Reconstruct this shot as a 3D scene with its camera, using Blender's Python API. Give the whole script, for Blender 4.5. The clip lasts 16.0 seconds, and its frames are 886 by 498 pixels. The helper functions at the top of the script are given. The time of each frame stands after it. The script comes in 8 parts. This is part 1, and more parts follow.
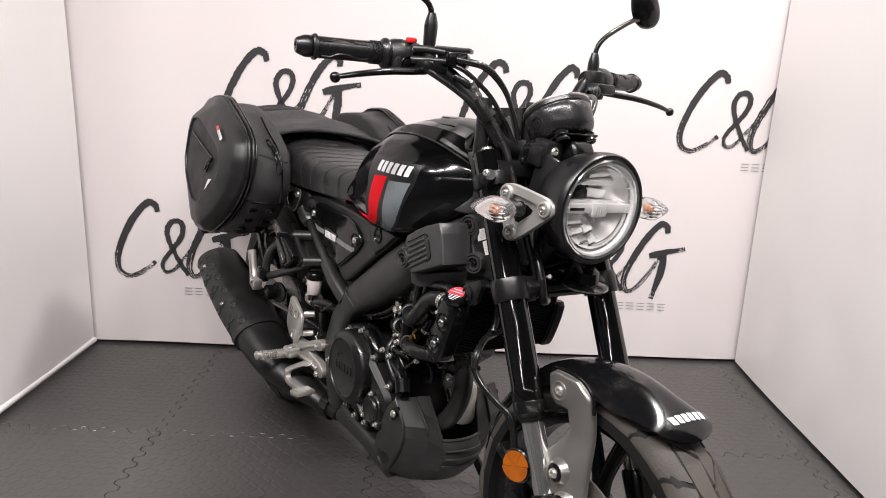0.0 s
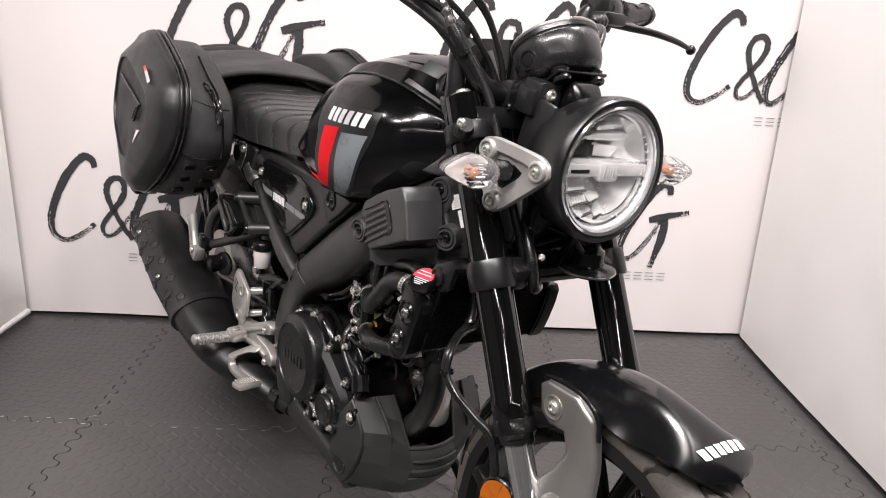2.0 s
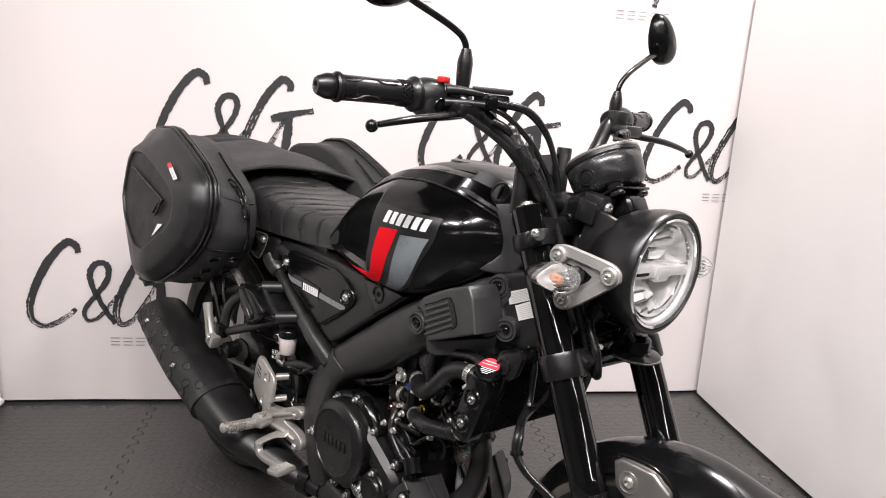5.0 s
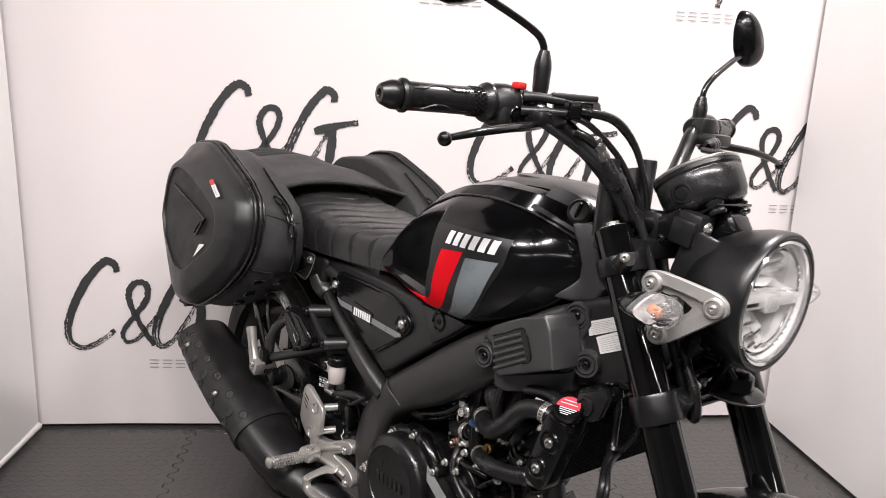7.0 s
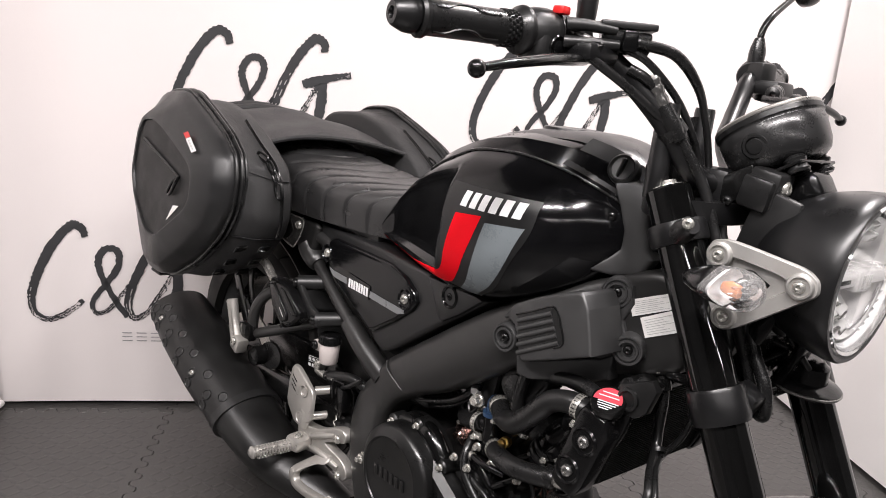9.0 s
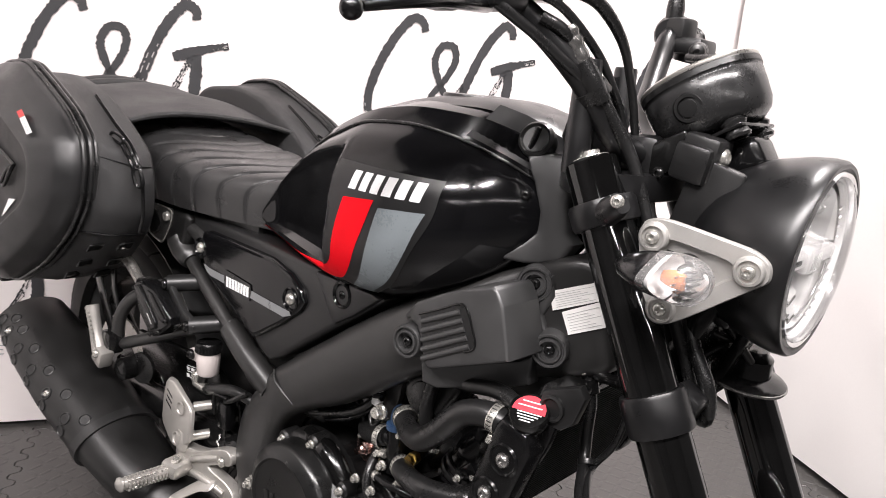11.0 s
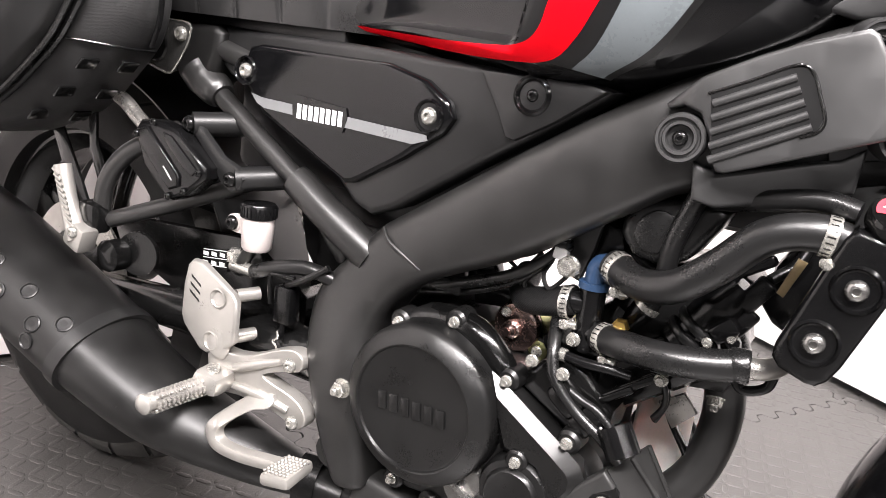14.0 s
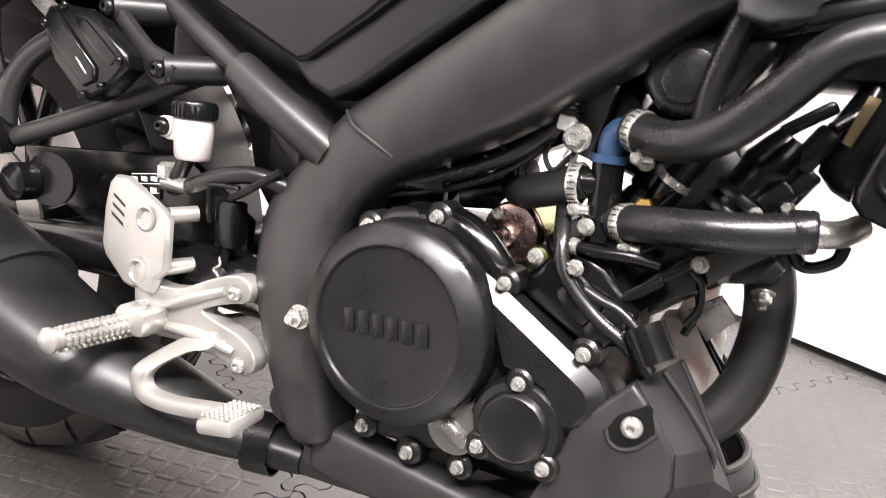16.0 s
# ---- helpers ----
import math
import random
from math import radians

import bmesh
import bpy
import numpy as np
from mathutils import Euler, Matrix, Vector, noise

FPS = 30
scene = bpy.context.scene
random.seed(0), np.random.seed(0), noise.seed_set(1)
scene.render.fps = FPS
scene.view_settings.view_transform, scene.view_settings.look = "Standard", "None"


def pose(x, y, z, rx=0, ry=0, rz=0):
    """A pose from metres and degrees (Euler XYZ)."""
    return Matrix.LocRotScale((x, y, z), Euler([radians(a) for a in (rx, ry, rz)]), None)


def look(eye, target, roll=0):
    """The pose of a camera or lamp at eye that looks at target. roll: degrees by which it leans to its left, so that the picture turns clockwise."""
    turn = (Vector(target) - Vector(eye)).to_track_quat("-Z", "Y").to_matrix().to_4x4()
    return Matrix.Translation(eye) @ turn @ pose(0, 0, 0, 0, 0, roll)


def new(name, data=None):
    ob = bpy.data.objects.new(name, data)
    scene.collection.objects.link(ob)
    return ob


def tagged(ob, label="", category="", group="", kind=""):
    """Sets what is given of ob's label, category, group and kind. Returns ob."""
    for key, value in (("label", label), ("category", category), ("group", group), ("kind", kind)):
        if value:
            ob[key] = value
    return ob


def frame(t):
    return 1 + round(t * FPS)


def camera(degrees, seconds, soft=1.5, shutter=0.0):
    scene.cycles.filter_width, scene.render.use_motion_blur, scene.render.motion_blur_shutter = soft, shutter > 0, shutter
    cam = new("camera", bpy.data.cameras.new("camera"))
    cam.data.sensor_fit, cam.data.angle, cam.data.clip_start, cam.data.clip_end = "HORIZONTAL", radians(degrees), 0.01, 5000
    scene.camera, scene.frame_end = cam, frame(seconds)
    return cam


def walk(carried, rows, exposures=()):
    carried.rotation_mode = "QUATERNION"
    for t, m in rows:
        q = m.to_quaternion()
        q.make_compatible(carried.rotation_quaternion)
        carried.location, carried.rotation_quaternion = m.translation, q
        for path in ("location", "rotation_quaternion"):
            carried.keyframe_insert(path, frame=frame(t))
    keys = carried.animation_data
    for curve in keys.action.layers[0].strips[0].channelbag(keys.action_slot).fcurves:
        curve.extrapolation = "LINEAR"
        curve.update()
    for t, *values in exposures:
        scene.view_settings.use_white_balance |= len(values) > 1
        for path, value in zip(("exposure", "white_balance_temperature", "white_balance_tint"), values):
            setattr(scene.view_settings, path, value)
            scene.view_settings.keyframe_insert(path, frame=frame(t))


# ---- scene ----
cam = camera(61.5, 16.0, 0.65, 0.4)
PATH = [
    (0, (-0.118, 0.048, 1.032), (-0.031, 1.989, 0.555), 2.8),
    (0.5, (-0.101, 0.15, 1.02), (-0.023, 2.085, 0.52), 3.0),
    (1, (-0.078, 0.26, 1.014), (-0.007, 2.187, 0.486), 3.2),
    (1.5, (-0.064, 0.299, 1.01), (0.021, 2.215, 0.443), 3.3),
    (2, (-0.075, 0.327, 0.988), (0.053, 2.233, 0.398), 3.4),
    (2.5, (-0.118, 0.291, 0.972), (0.097, 2.185, 0.365), 3.8),
    (3, (-0.17, 0.237, 0.97), (0.112, 2.125, 0.373), 4.1),
    (3.5, (-0.216, 0.221, 1.004), (0.127, 2.109, 0.44), 4.2),
    (4, (-0.266, 0.243, 1.047), (0.11, 2.138, 0.529), 4.1),
    (4.2, (-0.282, 0.249, 1.06), (0.102, 2.148, 0.563), 4.0),
    (6.3, (-0.35, 0.283, 1.068), (-0.052, 2.219, 0.668), 2.9),
    (6.5, (-0.353, 0.306, 1.064), (-0.064, 2.243, 0.661), 2.8),
    (7, (-0.359, 0.386, 1.059), (-0.079, 2.323, 0.646), 2.8),
    (7.5, (-0.369, 0.461, 1.043), (-0.083, 2.392, 0.608), 2.9),
    (8, (-0.377, 0.516, 1.033), (-0.076, 2.439, 0.574), 3.2),
    (8.2, (-0.378, 0.532, 1.029), (-0.073, 2.453, 0.563), 3.4),
    (10.3, (-0.353, 0.625, 0.996), (0.101, 2.504, 0.482), 3.6),
    (10.5, (-0.348, 0.652, 0.995), (0.147, 2.521, 0.482), 3.6),
    (11, (-0.328, 0.699, 0.986), (0.237, 2.545, 0.462), 3.3),
    (11.5, (-0.348, 0.762, 0.956), (0.313, 2.575, 0.431), 3.4),
    (12, (-0.389, 0.857, 0.901), (0.387, 2.627, 0.387), 4.0),
    (12.5, (-0.434, 0.917, 0.832), (0.409, 2.651, 0.303), 4.4),
    (13, (-0.496, 0.962, 0.758), (0.396, 2.665, 0.205), 4.9),
    (13.5, (-0.546, 1.008, 0.732), (0.361, 2.698, 0.165), 5.3),
    (14, (-0.566, 1.032, 0.732), (0.366, 2.704, 0.152), 5.9),
    (14.5, (-0.568, 1.056, 0.727), (0.382, 2.716, 0.142), 6.2),
    (15, (-0.544, 1.099, 0.71), (0.426, 2.751, 0.135), 6.1),
    (15.5, (-0.527, 1.132, 0.635), (0.473, 2.778, 0.094), 5.9),
    (16, (-0.518, 1.12, 0.572), (0.503, 2.77, 0.087), 5.2),
]
EXPOSURES = [(0.0, -0.32), (1.0, -0.29), (2.5, -0.10), (4.0, -0.14), (6.5, -0.28), (8.2, -0.18), (11.0, 0.2), (12.0, 0.65), (12.5, 0.85), (13.0, 1.05), (13.5, 1.15), (14.5, 1.2), (16.0, 1.38)]
walk(cam, [(t, look(eye, target, roll)) for t, eye, target, roll in PATH], EXPOSURES)

# world: a closed studio bay, so only a trace of ambient light
world = bpy.data.worlds.new("world")
world.use_nodes = True
world.node_tree.nodes["Background"].inputs["Color"].default_value = (0.9, 0.95, 1.0, 1)
world.node_tree.nodes["Background"].inputs["Strength"].default_value = 0.02
scene.world = world

CEIL = 2.85
# short lamps on the ceiling: a row across the mouth of the bay, and a fainter row far down the workshop
# the lamp at (0.85, 1.75) is an added fill for the bay's right side
LAMPS = [(-1.75, 0.0, 42), (-1.2, 0.0, 46), (-0.75, 0.0, 46), (-0.25, 0.0, 42), (0.3, 0.0, 36), (0.85, 0.0, 34), (-1.95, 0.8, 31), (0.85, 1.75, 64), (-2.7, -3.0, 26), (-1.3, -3.0, 26), (0.1, -3.0, 20), (1.5, -3.0, 16), (2.8, -3.0, 14)]
for lx, ly, watts in LAMPS:
    ld = bpy.data.lights.new("ceiling_lamp", "AREA")
    ld.shape, ld.size, ld.size_y, ld.energy, ld.color = "RECTANGLE", 0.9 if ly < -1 else 0.26, 0.14, watts, (1.0, 0.94, 0.938)
    new("ceiling_lamp", ld).matrix_world = pose(lx, ly, CEIL - 0.075)


# ---- materials ----
def mat(name, col, rough=0.5, metal=0.0, var=0.15, scale=25.0, fine=400.0, bump=0.0, bscale=None, coat=0.0, rvar=0.12, spec=0.5, alpha=None, per=0.0):
    m = bpy.data.materials.new(name)
    m.use_nodes = True
    n, l = m.node_tree.nodes, m.node_tree.links
    b = n["Principled BSDF"]
    tc = n.new("ShaderNodeTexCoord")
    big, small = n.new("ShaderNodeTexNoise"), n.new("ShaderNodeTexNoise")
    big.inputs["Scale"].default_value, small.inputs["Scale"].default_value = scale, fine
    big.inputs["Detail"].default_value = 4
    for x in (big, small):
        l.new(tc.outputs["Object"], x.inputs["Vector"])
    add = n.new("ShaderNodeMath")
    add.operation = "MULTIPLY_ADD"
    l.new(small.outputs["Fac"], add.inputs[0])
    add.inputs[1].default_value = 0.4
    l.new(big.outputs["Fac"], add.inputs[2])
    rp = n.new("ShaderNodeMapRange")
    rp.inputs["From Min"].default_value, rp.inputs["From Max"].default_value = 0.35, 1.05
    rp.inputs["To Min"].default_value, rp.inputs["To Max"].default_value = 1 - var, 1 + var
    l.new(add.outputs[0], rp.inputs["Value"])
    value = rp.outputs["Result"]
    if per:
        oi, pm = n.new("ShaderNodeObjectInfo"), n.new("ShaderNodeMath")
        pm.operation = "MULTIPLY_ADD"
        l.new(oi.outputs["Random"], pm.inputs[0])
        pm.inputs[1].default_value = per
        l.new(value, pm.inputs[2])
        value = pm.outputs[0]
    sc = n.new("ShaderNodeVectorMath")
    sc.operation = "SCALE"
    sc.inputs[0].default_value = col[:3]
    l.new(value, sc.inputs["Scale"])
    l.new(sc.outputs[0], b.inputs["Base Color"])
    rr = n.new("ShaderNodeMapRange")
    rr.inputs["From Min"].default_value, rr.inputs["From Max"].default_value = 0.35, 1.05
    rr.inputs["To Min"].default_value, rr.inputs["To Max"].default_value = max(0.02, rough - rvar), min(1, rough + rvar)
    l.new(add.outputs[0], rr.inputs["Value"])
    l.new(rr.outputs["Result"], b.inputs["Roughness"])
    b.inputs["Metallic"].default_value = metal
    b.inputs["Coat Weight"].default_value = coat
    b.inputs["Coat Roughness"].default_value = 0.04
    b.inputs["Specular IOR Level"].default_value = spec
    if bump:
        bn, bt = n.new("ShaderNodeBump"), n.new("ShaderNodeTexNoise")
        bt.inputs["Scale"].default_value = bscale or fine
        bt.inputs["Detail"].default_value = 3
        l.new(tc.outputs["Object"], bt.inputs["Vector"])
        bn.inputs["Strength"].default_value, bn.inputs["Distance"].default_value = bump, 0.002
        l.new(bt.outputs["Fac"], bn.inputs["Height"])
        l.new(bn.outputs["Normal"], b.inputs["Normal"])
    return m


def weave(m, scale, strength):
    """Adds a woven relief to a material."""
    n, l = m.node_tree.nodes, m.node_tree.links
    tc, wa, wb, mx, bn = (n.new(k) for k in ("ShaderNodeTexCoord", "ShaderNodeTexWave", "ShaderNodeTexWave", "ShaderNodeMath", "ShaderNodeBump"))
    wa.bands_direction, wb.bands_direction = "DIAGONAL", "Z"
    for w in (wa, wb):
        w.inputs["Scale"].default_value = scale
        l.new(tc.outputs["Object"], w.inputs["Vector"])
    mx.operation = "MULTIPLY"
    l.new(wa.outputs["Fac"], mx.inputs[0])
    l.new(wb.outputs["Fac"], mx.inputs[1])
    l.new(mx.outputs[0], bn.inputs["Height"])
    bn.inputs["Strength"].default_value, bn.inputs["Distance"].default_value = strength, 0.001
    l.new(bn.outputs["Normal"], n["Principled BSDF"].inputs["Normal"])
    return m


def glass(name, col, haze=0.0):
    """Thin clear plastic: see-through, with a Fresnel gloss."""
    m = bpy.data.materials.new(name)
    m.use_nodes = True
    n, l = m.node_tree.nodes, m.node_tree.links
    n.remove(n["Principled BSDF"])
    tr, gl, mx, fr = (n.new(k) for k in ("ShaderNodeBsdfTransparent", "ShaderNodeBsdfGlossy", "ShaderNodeMixShader", "ShaderNodeFresnel"))
    tr.inputs["Color"].default_value = (*col, 1)
    gl.inputs["Roughness"].default_value = 0.03
    fr.inputs["IOR"].default_value = 1.5
    l.new(fr.outputs[0], mx.inputs[0])
    l.new(tr.outputs[0], mx.inputs[1])
    l.new(gl.outputs[0], mx.inputs[2])
    out = mx.outputs[0]
    if haze:                                    # faint milky scatter of moulded plastic
        df, hz = n.new("ShaderNodeBsdfDiffuse"), n.new("ShaderNodeMixShader")
        df.inputs["Color"].default_value = (0.85, 0.84, 0.83, 1)
        hz.inputs[0].default_value = haze
        l.new(out, hz.inputs[1])
        l.new(df.outputs[0], hz.inputs[2])
        out = hz.outputs[0]
    l.new(out, n["Material Output"].inputs["Surface"])
    return m


GLOSS = mat("gloss_black_paint", (0.0030, 0.0030, 0.0034), 0.13, var=0.2, rvar=0.03, spec=0.36)
SATIN = mat("satin_black_paint", (0.0050, 0.0050, 0.0053), 0.34, var=0.2, bump=0.02, fine=900, spec=0.52)
MATTE = mat("matte_black_frame_paint", (0.0135, 0.0133, 0.0130), 0.37, var=0.2, bump=0.03, fine=1400, spec=0.62)
PLASTIC = mat("black_moulded_plastic", (0.0092, 0.0092, 0.0093), 0.38, var=0.2, bump=0.05, fine=1600, spec=0.5)
COVER = mat("satin_moulded_plastic", (0.0230, 0.0230, 0.0232), 0.48, var=0.2, bump=0.03, fine=1600, spec=0.85)
SILENCER = mat("matte_black_exhaust_paint", (0.0075, 0.0074, 0.0073), 0.36, var=0.2, bump=0.02, fine=900, spec=0.40)
GUARD = mat("grained_black_plastic", (0.0165, 0.0163, 0.0160), 0.46, var=0.2, bump=0.06, fine=1500, spec=0.60)
PLASTIC2 = mat("smooth_black_plastic", (0.0035, 0.0035, 0.0037), 0.2, var=0.2, bump=0.03, fine=900, spec=0.34)
RUBBER = mat("black_rubber", (0.0075, 0.0075, 0.0076), 0.3, var=0.25, bump=0.05, fine=500, spec=0.52)
TYRE = mat("worn_tyre_rubber", (0.056, 0.049, 0.042), 0.7, var=0.5, scale=9, bump=0.25, fine=300)
TYRE2 = mat("dark_tyre_rubber", (0.026, 0.025, 0.023), 0.65, var=0.4, scale=9, bump=0.25, fine=300, spec=0.35)
ENGINE = mat("black_engine_enamel", (0.0048, 0.0048, 0.0048), 0.33, var=0.25, bump=0.012, fine=700, spec=0.52)
ENGINE2 = mat("gloss_black_engine_enamel", (0.0025, 0.0025, 0.0025), 0.2, var=0.2, spec=0.42)
LEATHER = mat("black_seat_vinyl", (0.0150, 0.0149, 0.0151), 0.33, var=0.2, bump=0.12, fine=900, spec=0.7)
CLOTH = weave(mat("black_nylon_cloth", (0.0135, 0.0133, 0.0135), 0.50, var=0.25, scale=12, spec=0.40), 420, 0.5)
EVA = mat("black_moulded_eva", (0.0105, 0.0105, 0.0108), 0.37, var=0.15, bump=0.1, fine=1500, spec=0.46)
ALU = mat("cast_silver_aluminium", (0.41, 0.395, 0.37), 0.34, metal=0.66, var=0.14, bump=0.10, fine=900)
BRUSHED = mat("brushed_silver_metal", (0.42, 0.405, 0.38), 0.3, metal=0.85, var=0.12, bump=0.05)
ZINC = mat("zinc_plated_steel", (0.50, 0.49, 0.455), 0.24, metal=0.78, var=0.15)
BRAID = weave(mat("braided_black_rubber", (0.0065, 0.0065, 0.0066), 0.42, var=0.2, spec=0.4), 330, 0.7)
GOLD = mat("yellow_zinc_steel", (0.46, 0.46, 0.22), 0.3, metal=1.0, var=0.25, scale=60)
STAYMETAL = mat("satin_grey_aluminium", (0.37, 0.355, 0.335), 0.30, metal=0.85, var=0.05, rvar=0.04)
GUNMETAL = mat("dark_polished_metal", (0.30, 0.295, 0.285), 0.22, metal=0.9, var=0.15)
SIDEWALL = mat("black_tyre_sidewall", (0.0065, 0.0064, 0.0062), 0.6, var=0.3, scale=14, bump=0.15, fine=300, spec=0.25)
RAINBOW = mat("iridescent_plated_steel", (0.70, 0.50, 0.46), 0.25, metal=1.0, var=0.3, scale=40)
CHROME = mat("chrome_stanchion", (0.72, 0.72, 0.72), 0.1, metal=0.94, var=0.02, rvar=0.03)
MIRROR = mat("headlight_reflector", (0.94, 0.94, 0.93), 0.13, metal=0.55, var=0.05, rvar=0.04)
BLACKMETAL = mat("black_painted_steel", (0.0045, 0.0045, 0.0045), 0.2, var=0.2, spec=0.42)
FORK = mat("gloss_black_fork_tube", (0.0025, 0.0025, 0.0025), 0.05, var=0.15, rvar=0.02, spec=0.7)
RED = mat("red_decal", (0.74, 0.002, 0.010), 0.35, var=0.05, spec=0.08)
GREY = mat("grey_decal", (0.15, 0.17, 0.18), 0.3, var=0.06, spec=0.25)
WHITE = mat("white_decal", (0.78, 0.78, 0.78), 0.3, coat=0.4, var=0.05)
SILVERDEC = mat("silver_decal", (0.19, 0.195, 0.20), 0.32, metal=0.2, var=0.08, spec=0.4)
LABEL = mat("white_label_paper", (0.74, 0.73, 0.71), 0.35, var=0.06)
INK = mat("grey_label_print", (0.40, 0.40, 0.39), 0.5, var=0.1)
REDPLASTIC = mat("red_plastic", (0.60, 0.02, 0.02), 0.35, var=0.1)
AMBER = mat("amber_reflector", (0.30, 0.075, 0.004), 0.1, coat=0.4, var=0.25, scale=60, bump=0.5, fine=500)
AMBERBULB = mat("amber_bulb", (0.42, 0.13, 0.035), 0.2, var=0.1)
BLUE = mat("blue_plastic_fitting", (0.018, 0.042, 0.092), 0.4, var=0.15)
TAB = mat("dull_brass_tab", (0.30, 0.22, 0.12), 0.4, metal=0.3, var=0.2)
PANELBLACK = mat("satin_black_decal", (0.0085, 0.0085, 0.0088), 0.36, var=0.1, spec=0.4)
FIN = mat("dull_black_fin", (0.004, 0.004, 0.004), 0.6, var=0.2, spec=0.1)
BOTTLE = mat("milky_white_plastic", (0.82, 0.77, 0.74), 0.4, var=0.1)
bottle_shader = BOTTLE.node_tree.nodes["Principled BSDF"]
bottle_shader.inputs["Subsurface Weight"].default_value = 0.8
bottle_shader.inputs["Subsurface Scale"].default_value = 0.06
bottle_shader.inputs["Subsurface Radius"].default_value = (1.0, 0.75, 0.7)
TANKPLASTIC = mat("translucent_white_plastic", (0.54, 0.49, 0.47), 0.4, var=0.1)
BRASS = mat("brass_sensor", (0.45, 0.30, 0.09), 0.3, metal=1.0, var=0.15)
SILVERBOWL = mat("bright_lamp_reflector", (0.80, 0.79, 0.78), 0.22, metal=0.4, var=0.04, scale=40)
CLEAR = glass("clear_lens", (0.97, 0.97, 0.97))
HAZE = glass("moulded_clear_lens", (0.96, 0.96, 0.96), 0.09)
RING = mat("pale_light_guide", (0.60, 0.60, 0.60), 0.12, var=0.1)
BRIGHT = mat("bright_cast_aluminium", (0.44, 0.43, 0.41), 0.42, metal=0.7, var=0.14, bump=0.08, fine=900)
POCKET = mat("smooth_black_fabric", (0.0085, 0.0083, 0.0083), 0.5, var=0.15, bump=0.1, fine=1200, spec=0.3)
STICKER = mat("faded_red_sticker", (0.52, 0.05, 0.07), 0.35, var=0.2, scale=90)
FENDER = mat("satin_gloss_black_paint", (0.0030, 0.0030, 0.0033), 0.15, var=0.2, rvar=0.04, spec=0.34)
METERBLACK = mat("satin_instrument_paint", (0.013, 0.013, 0.0132), 0.27, var=0.15, spec=0.55)
DARKGLASS = mat("smoked_glass", (0.01, 0.01, 0.012), 0.06, coat=1.0, var=0.1, rvar=0.02)
BACKDROP = mat("white_backdrop_cloth", (0.68, 0.637, 0.628), 0.8, var=0.025, scale=2.5, fine=300, bump=0.04)
PANEL = mat("white_side_panel", (0.79, 0.77, 0.757), 0.42, var=0.03, scale=2.0, fine=200)
PRINT = mat("black_backdrop_print", (0.024, 0.024, 0.026), 0.7, var=0.4, scale=30)
PRINTGREY = mat("grey_backdrop_print", (0.26, 0.26, 0.265), 0.7, var=0.1)
MAT = mat("dark_grey_foam_mat", (0.0440, 0.0420, 0.0400), 0.38, var=0.16, scale=5.0, fine=250, bump=0.2, per=0.05, spec=0.9)
SLAB = mat("dark_floor_slab", (0.02, 0.02, 0.02), 0.8, var=0.2)
CEILING = mat("dark_ceiling_paint", (0.05, 0.05, 0.05), 0.8, var=0.04, scale=3)
ROOM = mat("grey_workshop_wall", (0.055, 0.055, 0.055), 0.8, var=0.06, scale=2)
FIXTURE = mat("white_lamp_housing", (0.7, 0.7, 0.7), 0.4, var=0.03)


# ---- mesh helpers ----
def part(name, bm, material, parent=None, label="", angle=38, flip=False):
    if flip:
        bmesh.ops.scale(bm, vec=(1, -1, 1), verts=bm.verts)
    bmesh.ops.recalc_face_normals(bm, faces=bm.faces)
    me = bpy.data.meshes.new(name)
    bm.to_mesh(me)
    bm.free()
    me.shade_smooth()
    me.set_sharp_from_angle(angle=radians(angle))
    me.materials.append(material)
    ob = new(name, me)
    ob.parent = parent
    if label:
        ob["label"] = label
    return ob


def grid(rows, closed=False, cap=False):
    """A bmesh through equal rows of points; closed joins each row's ends; cap fills the first and last row."""
    bm = bmesh.new()
    vs = [[bm.verts.new(p) for p in r] for r in rows]
    n = len(rows[0])
    for a, b in zip(vs, vs[1:]):
        for i in range(n if closed else n - 1):
            j = (i + 1) % n
            bm.faces.new((a[i], a[j], b[j], b[i]))
    if cap:
        bm.faces.new(vs[0][::-1])
        bm.faces.new(vs[-1])
    return bm


def spline(pts, n=6):
    """Points along a Catmull-Rom curve, n to a span."""
    p = [Vector(q) for q in pts]
    if len(p) < 3:
        return [p[0].lerp(p[1], i / n) for i in range(n + 1)]
    q = [p[0] * 2 - p[1]] + p + [p[-1] * 2 - p[-2]]
    out = []
    for i in range(1, len(q) - 2):
        for k in range(n):
            u = k / n
            a, b, c, d = q[i - 1], q[i], q[i + 1], q[i + 2]
            out.append(0.5 * (2 * b + (c - a) * u + (2 * a - 5 * b + 4 * c - d) * u * u + (3 * b - a - 3 * c + d) * u ** 3))
    return out + [p[-1]]


def tube(pts, r, seg=12, n=6, flat=1.0, up=None):
    """A round tube along a smooth curve; r a number or one for each point; flat squashes it along its second axis."""
    path = spline(pts, n)
    rs = [r] * len(path) if not isinstance(r, (list, tuple)) else [float(np.interp(i / (len(path) - 1) * (len(r) - 1), range(len(r)), r)) for i in range(len(path))]
    tan = [(path[min(i + 1, len(path) - 1)] - path[max(i - 1, 0)]).normalized() for i in range(len(path))]
    side = tan[0].cross(Vector(up) if up else (Vector((0, 0, 1)) if abs(tan[0].z) < 0.9 else Vector((1, 0, 0)))).normalized()
    rows = []
    for p, t, rad in zip(path, tan, rs):
        side = (side - t * side.dot(t)).normalized()
        o = t.cross(side)
        rows.append([p + rad * (math.cos(a) * side + flat * math.sin(a) * o) for a in (2 * math.pi * k / seg for k in range(seg))])
    return grid(rows, True, True)


